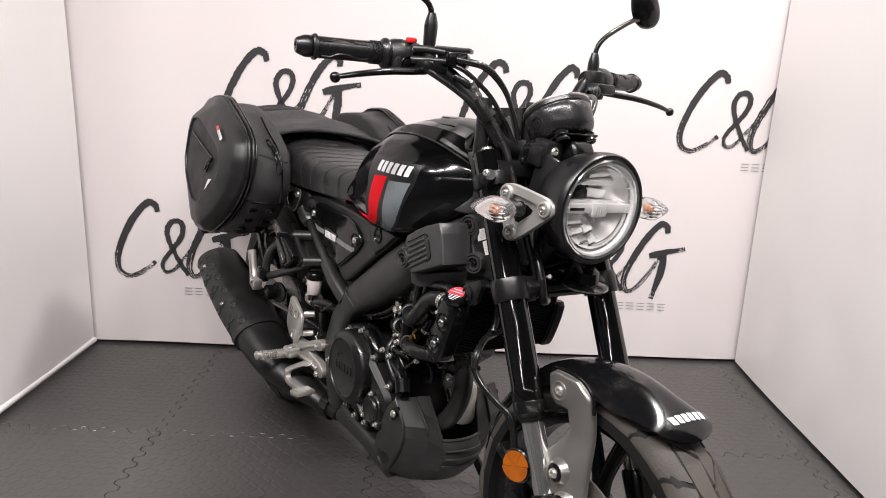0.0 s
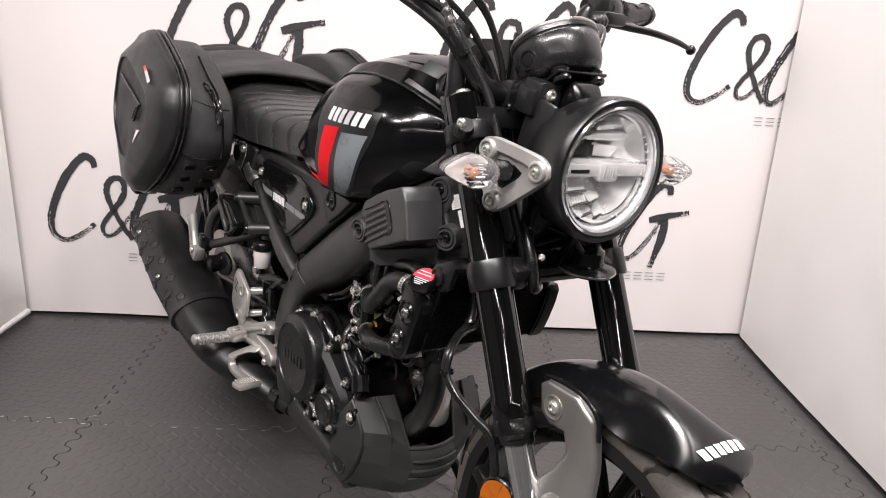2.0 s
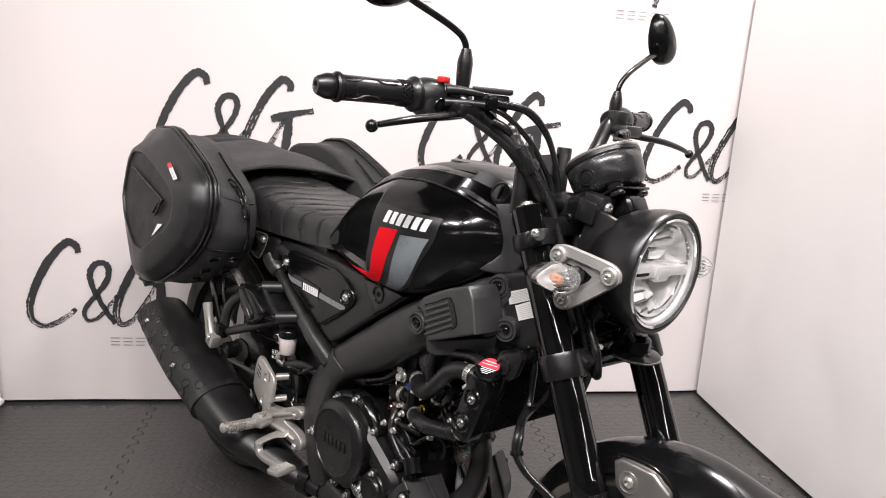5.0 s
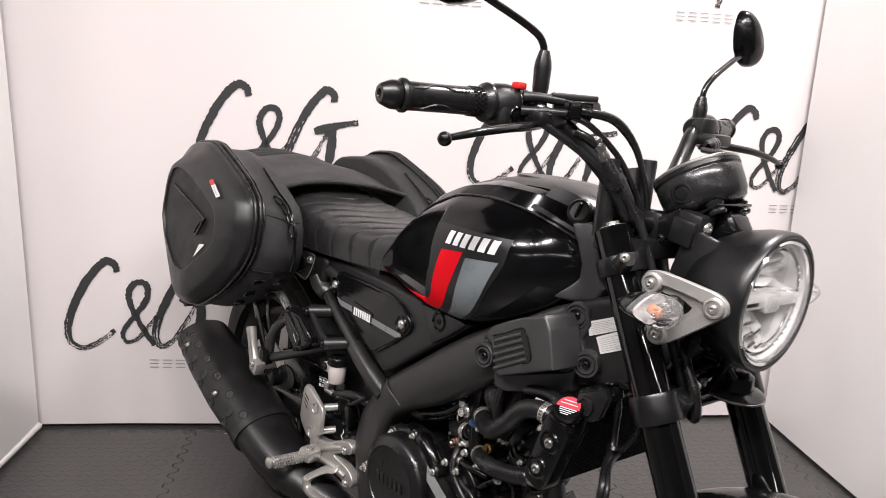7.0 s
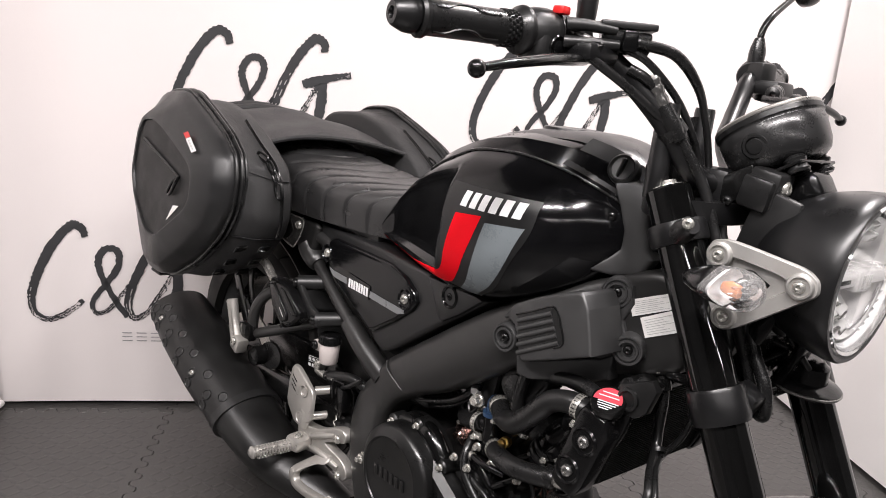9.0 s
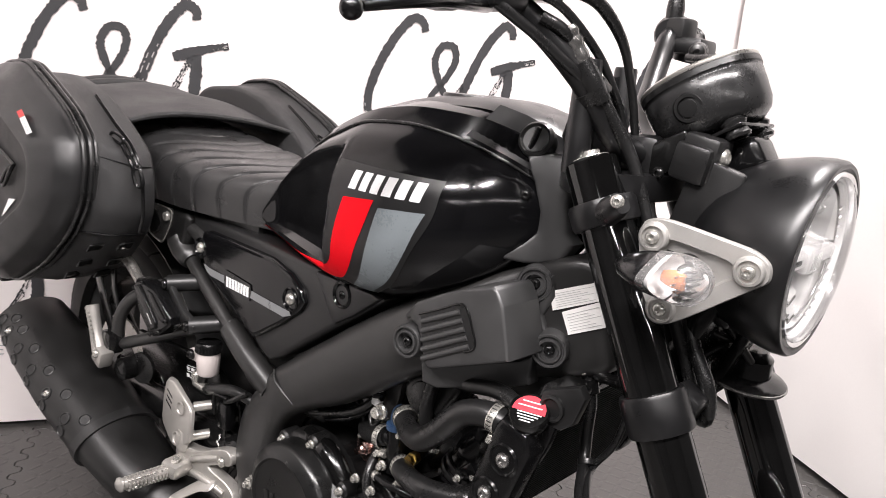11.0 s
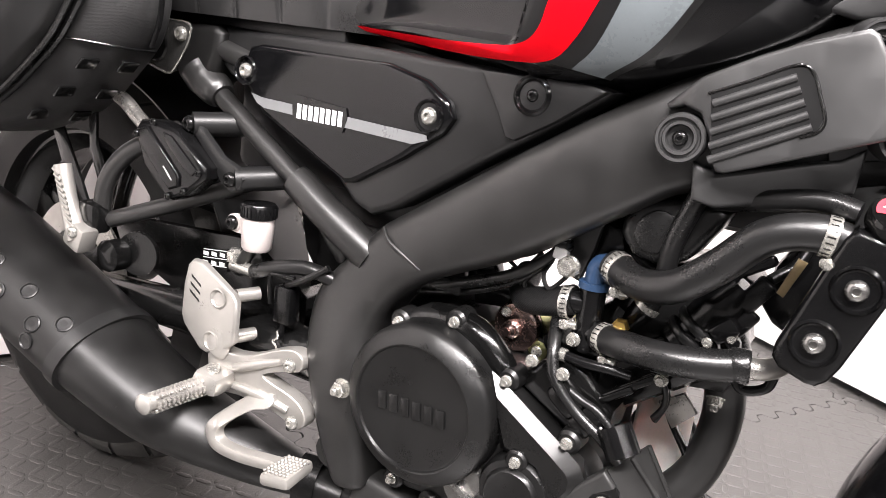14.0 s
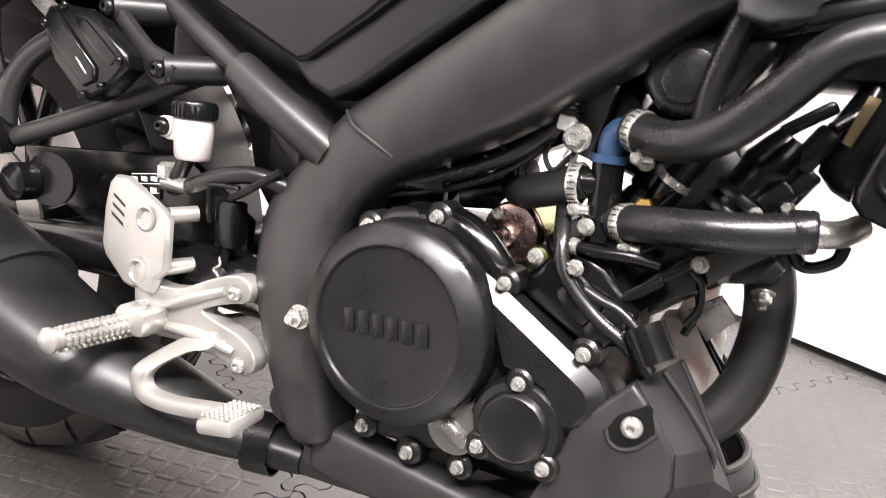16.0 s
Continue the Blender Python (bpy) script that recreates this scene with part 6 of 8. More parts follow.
def clamp(parent, p, axis, r):
    """A slotted worm-drive band with its screw housing below."""
    m = turn_axis(p, axis)
    c = part("hose_clamp", lathe([(r, -0.0045), (r + 0.0009, -0.0047), (r + 0.0014, -0.0035), (r + 0.0014, 0.0035), (r + 0.0009, 0.0047), (r, 0.0045)], p, axis, 40), ZINC, parent, "zinc hose clamp")
    q = Vector(p) + Vector((0.004, -0.35 * r, -r - 0.004))
    part("screw_housing", join(box(tuple(q), (0.013, 0.011, 0.008), 0.0025), tube([q + Vector((0.0, -0.004, 0.0)), q + Vector((0.011, -0.003, 0.001))], 0.0042, 12, 1)), ZINC, c)
    bolt(c, q + Vector((0.0, -0.006, 0)), 0.0115)
    for k in range(18):
        a = math.pi * (0.2 + 0.095 * k)
        sl = part("clamp_slot", box((0, 0, 0), (0.0008, 0.0009, 0.0058), 0), BLACKMETAL, c)
        sl.matrix_local = m @ pose((r + 0.0014) * math.cos(a), (r + 0.0014) * math.sin(a), 0, 0, 0, math.degrees(a))


hu = hose([(0.808, -0.088, 0.533), (0.84, -0.108, 0.527), (0.872, -0.122, 0.535), (0.902, -0.127, 0.56), (0.932, -0.127, 0.592), (0.962, -0.125, 0.603), (0.985, -0.12, 0.60)], 0.0146)
clamp(hu, (0.815, -0.092, 0.531), (0.85, -0.5, -0.15), 0.0148)
clamp(hu, (0.975, -0.123, 0.602), (1, 0.1, -0.1), 0.0149)
hl = hose([(0.808, -0.085, 0.462), (0.835, -0.105, 0.467), (0.875, -0.117, 0.471), (0.91, -0.112, 0.475), (0.938, -0.103, 0.480)], 0.0138)
clamp(hl, (0.816, -0.091, 0.463), (0.85, -0.5, 0.1), 0.014)
part("hose_stub", tube([(0.93, -0.105, 0.479), (0.948, -0.102, 0.480), (0.958, -0.094, 0.482), (0.966, -0.080, 0.486)], [0.0105, 0.0095, 0.009, 0.009], 14, 4), BRUSHED, bike)
part("hose_sleeve", lathe([(0.0138, -0.008), (0.0148, -0.006), (0.0148, 0.006), (0.0138, 0.008)], (0.934, -0.1045, 0.4795), (1, 0.15, 0.1), 24), RUBBER, bike)
h3 = part("coolant_hose", tube([(0.778, -0.084, 0.490), (0.75, -0.078, 0.479), (0.724, -0.066, 0.472), (0.708, -0.045, 0.474), (0.70, -0.015, 0.485)], 0.0145, 18, 8), BRAID, bike, "braided black rubber hose")
clamp(h3, (0.772, -0.086, 0.486), (1, 0, 0.1), 0.0148)
part("thermostat", join(tube([(0.795, -0.082, 0.445), (0.793, -0.082, 0.51)], 0.0125, 16, 3), box((0.80, -0.08, 0.455), (0.04, 0.02, 0.03), 0.006), tube([(0.793, -0.082, 0.488), (0.77, -0.084, 0.487)], 0.011, 14, 2), tube([(0.795, -0.082, 0.462), (0.81, -0.088, 0.463)], 0.011, 14, 2)), PLASTIC2, bike, "black thermostat housing")
part("thermostat_elbow", join(tube([(0.793, -0.082, 0.508), (0.793, -0.082, 0.522), (0.798, -0.083, 0.53), (0.812, -0.09, 0.532)], 0.0096, 16, 5), lathe([(0.0145, 0), (0.0145, 0.006), (0, 0.006)], (0.793, -0.082, 0.505), (0, 0, 1), 24)), BLUE, bike, "blue plastic elbow fitting")
bolt(bike, (0.768, -0.088, 0.521), 0.026)
bolt(bike, (0.788, -0.098, 0.456), 0.016)
bolt(bike, (0.822, -0.088, 0.51), 0.016)
plug = part("sensor_plug", join(tube([(0.756, -0.086, 0.558), (0.757, -0.086, 0.545)], 0.0075, 12, 1), box((0.758, -0.087, 0.531), (0.014, 0.010, 0.012), 0.002, (0, 8, 0))), WHITE, bike, "white wiring plug with a black collar")
part("collar", join(lathe([(0.010, -0.003), (0.011, 0), (0.010, 0.003)], (0.757, -0.086, 0.541), (0, 0, 1), 18), tube([(0.757, -0.087, 0.541), (0.768, -0.088, 0.537)], 0.0035, 8, 1)), PLASTIC2, plug)
part("plug_boot", tube([(0.756, -0.086, 0.556), (0.754, -0.08, 0.575)], [0.0085, 0.006], 12, 2), PLASTIC2, plug)
part("brass_sensor", lathe([(0.0085, 0), (0.0085, 0.012), (0.006, 0.014), (0.006, 0.02), (0, 0.02)], (0.823, -0.074, 0.474), (0.2, -1, 0.2), 6), BRASS, bike, "brass temperature sensor")
part("frame_stay", plate([(0.755, 0.555), (0.79, 0.575), (0.785, 0.54), (0.775, 0.505), (0.758, 0.51)], -0.075, 0.008, 0.002), MATTE, bike)
part("throttle_body", join(tube([(0.74, 0.0, 0.545), (0.83, 0.0, 0.515)], 0.033, 20, 2), box((0.78, -0.03, 0.548), (0.05, 0.04, 0.03), 0.008), lathe([(0, 0), (0.02, 0), (0.022, 0.006), (0, 0.01)], (0.785, -0.05, 0.54), (0, -1, 0), 20)), PLASTIC2, bike)
part("air_valve", join(plate([(0.825, 0.548), (0.812, 0.565), (0.815, 0.585), (0.833, 0.60), (0.875, 0.606), (0.90, 0.60), (0.885, 0.572), (0.872, 0.553), (0.848, 0.543)], -0.098, 0.04, 0.008, 0, 3, 2), plate([(0.833, 0.555), (0.825, 0.567), (0.829, 0.583), (0.842, 0.592), (0.857, 0.588), (0.856, 0.567), (0.848, 0.554)], -0.101, 0.004, 0.002, 0, 2, 2)), RUBBER, bike, "black rubber-covered air valve")
hose([(0.885, -0.108, 0.64), (0.875, -0.112, 0.612), (0.862, -0.108, 0.57), (0.858, -0.10, 0.53)], 0.0085, "thin black breather hose", "breather_hose")
hose([(0.835, -0.06, 0.60), (0.90, -0.10, 0.612), (0.96, -0.108, 0.625), (0.99, -0.112, 0.622)], 0.009, "thin black overflow hose", "overflow_hose")
inj = part("injector", tube([(0.828, -0.062, 0.476), (0.842, -0.062, 0.500), (0.858, -0.062, 0.528)], [0.0095, 0.012, 0.0125, 0.0105, 0.012, 0.010], 16, 6), PLASTIC2, bike, "black fuel injector")
part("injector_ring", lathe([(0.0115, -0.003), (0.0135, -0.003), (0.0135, 0.003), (0.0115, 0.003)], (0.8405, -0.062, 0.497), (0.5, 0, 0.86), 20), ZINC, inj)
coil = part("ignition_coil", tube([(0.872, -0.062, 0.462), (0.885, -0.062, 0.485), (0.902, -0.062, 0.512), (0.918, -0.062, 0.538)], [0.014, 0.022, 0.019, 0.0195, 0.0195, 0.0215, 0.019, 0.015], 20, 7), PLASTIC2, bike, "black stick ignition coil")
for u in (0.25, 0.4):
    cp = Vector((0.872, -0.062, 0.462)).lerp(Vector((0.918, -0.062, 0.538)), u)
    part("coil_collar", lathe([(0.015, -0.004), (0.0225, -0.004), (0.0235, -0.002), (0.0235, 0.002), (0.0225, 0.004), (0.015, 0.004)], cp, (0.52, 0, 0.85), 24), RUBBER, coil)
part("coil_connector", box((0.930, -0.066, 0.533), (0.018, 0.020, 0.034), 0.004, (0, 32, 0)), PLASTIC2, coil)
part("coil_tab", box((0.925, -0.070, 0.505), (0.030, 0.008, 0.014), 0.003, (0, -58, 0)), PLASTIC2, coil)
bolt(coil, (0.920, -0.075, 0.492), 0.013)
part("coil_wire", tube([(0.938, -0.066, 0.548), (0.955, -0.05, 0.565), (0.965, -0.03, 0.60)], 0.005, 10, 5), RUBBER, coil)
part("wiring_loom", tube([(0.758, -0.066, 0.478), (0.766, -0.088, 0.462), (0.774, -0.108, 0.445), (0.783, -0.117, 0.421), (0.808, -0.117, 0.396), (0.838, -0.117, 0.378), (0.856, -0.116, 0.362)], [0.0062, 0.0066, 0.0060, 0.0052, 0.0055, 0.006], 14, 7), RUBBER, bike, "black taped wiring loom")
part("wiring_loom", tube([(0.783, -0.108, 0.424), (0.792, -0.112, 0.415), (0.810, -0.113, 0.407), (0.826, -0.113, 0.402), (0.843, -0.113, 0.389), (0.858, -0.112, 0.370)], [0.003, 0.0042, 0.0038, 0.0042], 12, 7), RUBBER, bike, "black taped wiring loom")
part("loom_tube", tube([(0.776, -0.104, 0.441), (0.803, -0.106, 0.440), (0.824, -0.105, 0.441), (0.846, -0.098, 0.438)], 0.0052, 12, 5), PLASTIC2, bike)
part("loom_ferrule", lathe([(0.0066, -0.003), (0.0066, 0.003), (0.005, 0.004)], (0.783, -0.104, 0.4405), (1, -0.05, 0), 16), ZINC, bike)
part("wire", tube([(0.60, -0.085, 0.462), (0.633, -0.087, 0.467), (0.676, -0.087, 0.482), (0.71, -0.087, 0.497), (0.734, -0.087, 0.513), (0.751, -0.085, 0.530), (0.762, -0.080, 0.552)], [0.0062, 0.0066, 0.0060, 0.0064, 0.0050, 0.0046], 14, 7), RUBBER, bike, "black sleeved wiring loom")
part("wire", tube([(0.60, -0.078, 0.450), (0.65, -0.080, 0.462), (0.70, -0.078, 0.482), (0.738, -0.072, 0.512), (0.748, -0.068, 0.540)], 0.0036, 10, 7), RUBBER, bike)
for ww in (((0.738, -0.072, 0.522), (0.730, -0.074, 0.504), (0.720, -0.074, 0.490), (0.724, -0.070, 0.478)), ((0.682, -0.07, 0.514), (0.706, -0.07, 0.502), (0.714, -0.07, 0.488), (0.716, -0.06, 0.470)), ((0.746, -0.074, 0.520), (0.742, -0.082, 0.505), (0.752, -0.086, 0.494), (0.768, -0.082, 0.512)), ((0.665, -0.06, 0.520), (0.690, -0.064, 0.512), (0.715, -0.07, 0.516), (0.745, -0.072, 0.535)), ((0.735, -0.076, 0.525), (0.724, -0.080, 0.510), (0.708, -0.082, 0.502))):
    part("wire", tube(ww, 0.0022, 8, 6), RUBBER, bike)
part("harness_bracket", join(plate([(0.654, 0.468), (0.700, 0.480), (0.714, 0.484), (0.712, 0.472), (0.700, 0.462), (0.690, 0.450), (0.658, 0.446)], -0.052, 0.005, 0.0015, 0, 2), box((0.660, -0.035, 0.480), (0.030, 0.024, 0.030), 0.004, (0, -15, 0))), BLACKMETAL, bike, "black harness bracket")
part("drain_hose", tube([(0.855, -0.035, 0.428), (0.867, -0.032, 0.412), (0.870, -0.030, 0.396), (0.862, -0.028, 0.374)], 0.0034, 10, 6), RUBBER, bike)
part("guard_strap", tube([(0.866, -0.022, 0.394), (0.879, -0.020, 0.373), (0.898, -0.020, 0.346), (0.905, -0.02, 0.330)], [0.006, 0.009, 0.009, 0.008], 12, 5, 0.4), PLASTIC2, bike)
part("wire_plate", box((0.64, -0.09, 0.469), (0.04, 0.006, 0.016), 0.003), BLACKMETAL, bike)

# radiator
rc = Vector((1.010, 0.0, 0.578))
ang = -17
rad = part("radiator", box(tuple(rc), (0.030, 0.215, 0.15), 0.004, (0, -ang, 0)), BLACKMETAL, bike, "black radiator with fine cooling fins")
rm = pose(*rc, 0, -ang, 0)
for k in range(36):
    part("fin", join(box((0, 0, 0), (0.034, 0.21, 0.0016), 0)), FIN, rad).matrix_local = rm @ pose(0, 0, -0.068 + 0.0038 * k)
part("radiator_cheek", plate([(0.957, 0.504), (0.963, 0.497), (0.983, 0.490), (0.991, 0.490), (0.998, 0.496), (1.004, 0.508), (1.030, 0.586), (1.025, 0.606), (0.992, 0.614), (0.984, 0.604), (0.957, 0.514)], -0.138, 0.03, 0.006, 0, 3), PLASTIC2, rad, "black radiator side cover")
for x, z in ((1.001, 0.570), (0.983, 0.524)):
    ds = part("bolt_dish", lathe([(0.0185, 0.0), (0.0165, 0.0025), (0.015, 0.0), (0.012, -0.001), (0, -0.001)], (x, -0.1385, z), (0, -1, 0), 28), PLASTIC2, rad)
    bolt(ds, (x, -0.139, z), 0.019, mesh=BUTTON_GREY)
cap = part("radiator_cap", lathe([(0.019, -0.01), (0.0215, -0.004), (0.0215, 0.004), (0.020, 0.007), (0.006, 0.008), (0, 0.008)], (1.015, -0.122, 0.622), (0.16, -0.55, 0.82), 32), BLACKMETAL, bike, "black radiator cap with a red warning sticker")
cm = turn_axis((1.015, -0.122, 0.622), (0.16, -0.55, 0.82))
sk = bmesh.new()
sk.faces.new([sk.verts.new((0.0178 * math.cos(a), 0.0178 * math.sin(a) - 0.0005, 0.0083)) for a in np.linspace(-0.12, math.pi + 0.12, 24)])
sk.transform(cm)
part("sticker", sk, STICKER, cap, "red warning sticker")
for u, v, w in ((0.0, 0.0095, 0.020), (0.0, 0.004, 0.026), (0.002, -0.0040, 0.026), (0.001, -0.0072, 0.023), (0.0, -0.0104, 0.018), (0.0, -0.0136, 0.012)):
    part("print_bar", box((0, 0, 0), (w, 0.0014, 0.0006), 0.0002), WHITE, cap).matrix_local = cm @ pose(u, v, 0.0086)
part("filler_neck", tube([(1.015, -0.115, 0.612), (1.01, -0.105, 0.59)], 0.017, 18, 2), BLACKMETAL, bike)
part("radiator_bracket", join(plate([(1.016, 0.632), (1.020, 0.648), (1.062, 0.666), (1.070, 0.655), (1.060, 0.624), (1.045, 0.612), (1.028, 0.612)], -0.112, 0.010, 0.004), lathe([(0.014, 0), (0.014, 0.004), (0.011, 0.005), (0.009, 0.002), (0, 0.002)], (1.035, -0.112, 0.634), (0, -1, 0), 24)), PLASTIC, bike)
part("radiator_end", plate([(0.994, 0.592), (1.023, 0.601), (1.038, 0.591), (1.026, 0.542), (1.012, 0.508), (0.999, 0.501), (0.975, 0.511)], 0.104, 0.022, 0.005, 0, 3, 2), PLASTIC2, rad, "black radiator end cover")
part("radiator_side", plate([(1.005, 0.612), (1.042, 0.645), (1.046, 0.636), (1.033, 0.588), (1.010, 0.532), (0.998, 0.512), (0.988, 0.515), (1.01, 0.59)], -0.110, 0.008, 0.002), PLASTIC2, rad)

fan = part("fan_shroud", plate([(0.934, 0.518), (0.937, 0.556), (0.950, 0.580), (1.0, 0.60), (1.0, 0.51), (0.957, 0.499), (0.945, 0.505)], -0.045, 0.05, 0.006, 0, 2), PLASTIC2, rad, "black radiator fan shroud")
part("shroud_tab", plate([(0.955, 0.572), (0.963, 0.570), (0.951, 0.537), (0.945, 0.540)], -0.0735, 0.004, 0.001), TAB, rad, "brass-coloured tab")
part("shroud_arm", box((0.922, -0.055, 0.553), (0.04, 0.012, 0.010), 0.003, (0, -35, 0)), PLASTIC2, rad)

# exhaust: header, collector, silencer with a perforated shield
part("exhaust_header", tube([(0.885, -0.01, 0.478), (0.906, -0.014, 0.455), (0.919, -0.012, 0.415), (0.919, -0.016, 0.37), (0.905, -0.026, 0.325), (0.865, -0.038, 0.28), (0.80, -0.05, 0.225), (0.72, -0.07, 0.19), (0.62, -0.085, 0.187), (0.54, -0.095, 0.188)], 0.0195, 20, 8), MATTE, bike, "matte black exhaust header pipe")
part("exhaust_port", join(tube([(0.868, -0.005, 0.485), (0.900, -0.012, 0.465), (0.915, -0.013, 0.438)], [0.030, 0.029, 0.026], 20, 5), plate([(0.880, 0.436), (0.888, 0.445), (0.918, 0.451), (0.926, 0.442), (0.920, 0.430), (0.886, 0.424)], -0.045, 0.06, 0.004)), ENGINE, bike)
bolt(bike, (0.915, -0.046, 0.424), 0.02, (0.1, -0.5, -0.85), NUT).data = NUT.copy()
part("exhaust_clamp", lathe([(0.029, -0.014), (0.031, -0.014), (0.031, 0.014), (0.029, 0.014)], (0.505, -0.103, 0.190), (-1, -0.25, 0.02), 28), BLACKMETAL, bike)
ex = part("silencer", tube([(0.55, -0.094, 0.187), (0.49, -0.108, 0.193), (0.42, -0.143, 0.220), (0.33, -0.177, 0.254), (0.22, -0.192, 0.300), (0.12, -0.200, 0.343), (0.01, -0.206, 0.388), (-0.075, -0.21, 0.422)], [0.024, 0.03, 0.046, 0.062, 0.072, 0.0745, 0.071, 0.062], 36, 8, 0.74), SILENCER, bike, "matte black stubby silencer")
part("end_cap", tube([(-0.07, -0.21, 0.42), (-0.082, -0.2103, 0.425), (-0.087, -0.2105, 0.427)], [0.063, 0.06, 0.05], 36, 4, 0.74), PLASTIC, ex)
EXA = [(0.235, -0.190, 0.294), (0.12, -0.200, 0.343), (0.01, -0.206, 0.388), (-0.082, -0.21, 0.425)]
EXR = [0.0735, 0.0765, 0.0735, 0.0645]
epath = spline(EXA, 10)


def shield_at(u, a):
    i = u * (len(epath) - 1)
    k = min(int(i), len(epath) - 2)
    c = epath[k].lerp(epath[k + 1], i - k)
    t = (epath[k + 1] - epath[k]).normalized()
    sd = t.cross(Vector((0, 0, 1))).normalized()
    if sd.y > 0:
        sd = -sd
    upv = sd.cross(t)
    if upv.z < 0:
        upv = -upv
    r = float(np.interp(u * 3, range(4), EXR))
    nrm = math.cos(a) * sd + math.sin(a) * upv
    return c + (math.cos(a) * sd + 0.74 * math.sin(a) * upv) * r, (0.74 * math.cos(a) * sd + math.sin(a) * upv).normalized(), t


part("heat_shield", shell(lambda u, a: shield_at(u, a)[0], 0, 1, 34, 44, 0.004, -1.5, 2.7), SILENCER, ex, "black heat shield with dimples")
for i, u in enumerate((0.13, 0.30, 0.47, 0.64, 0.81, 0.93)):
    for j, a in enumerate((0.05, 0.42, 0.80)):
        p, nrm, t = shield_at(u + (0.045 if j == 1 else 0) - 0.03 * j, a)
        if (i, j) in ((1, 1), (4, 1)):
            part("dimple", lathe([(0.0105, -0.004), (0.0105, 0.001), (0.0088, 0.0015), (0.0078, 0), (0, -0.003)], p, nrm, 20), PLASTIC, ex)
            bolt(ex, p - nrm * 0.002, 0.014, nrm, BUTTON)
        else:
            part("dimple", lathe([(0.0105, -0.004), (0.0105, 0.0012), (0.0092, 0.0018), (0.0082, 0.0002), (0, -0.0004)], p, nrm, 20), PLASTIC, ex)
part("silencer_band", tube([epath[0] + (epath[0] - epath[1]) * 0.4, epath[1]], 0.0765, 36, 2, 0.74), PLASTIC, ex)

# belly guard
gy = lambda x, z: -0.131 + 0.016 * smooth(0.25, 0.16, z) + 0.10 * max(0, x - 0.845)
gd = part("belly_guard", plate([(0.565, 0.190), (0.570, 0.232), (0.585, 0.237), (0.66, 0.229), (0.744, 0.219), (0.79, 0.222), (0.805, 0.172), (0.75, 0.174), (0.71, 0.178), (0.60, 0.181)], lambda x, z: -0.121 + 0.3 * max(0, 0.195 - z), 0.03, 0.010, 0.02, 3), GUARD, bike, "black moulded belly guard")
part("guard_rail", plate([(0.565, 0.190), (0.570, 0.232), (0.585, 0.237), (0.66, 0.229), (0.744, 0.219), (0.79, 0.222), (0.805, 0.172), (0.75, 0.174), (0.71, 0.178), (0.60, 0.181)], -0.121, 0.03, 0.010, 0.02, 3), GUARD, gd, flip=True)
part("guard_floor", plate([(0.60, 0.190), (0.80, 0.186), (0.82, 0.160), (0.80, 0.146), (0.72, 0.160), (0.60, 0.178)], -0.105, 0.21, 0.006), GUARD, gd)
COLS = [[(0.850, 0.126, 0.357), (0.868, 0.124, 0.335), (0.884, 0.121, 0.310), (0.887, 0.120, 0.285), (0.876, 0.119, 0.250), (0.850, 0.117, 0.210), (0.822, 0.114, 0.178), (0.79, 0.100, 0.152)],
        [(0.859, 0.090, 0.359), (0.882, 0.085, 0.333), (0.902, 0.081, 0.306), (0.910, 0.080, 0.282), (0.905, 0.079, 0.248), (0.887, 0.078, 0.212), (0.858, 0.076, 0.176), (0.80, 0.070, 0.142)],
        [(0.868, 0.060, 0.361), (0.893, 0.053, 0.318), (0.914, 0.047, 0.278), (0.922, 0.046, 0.262), (0.924, 0.046, 0.238), (0.909, 0.046, 0.205), (0.875, 0.045, 0.168), (0.81, 0.045, 0.136)]]
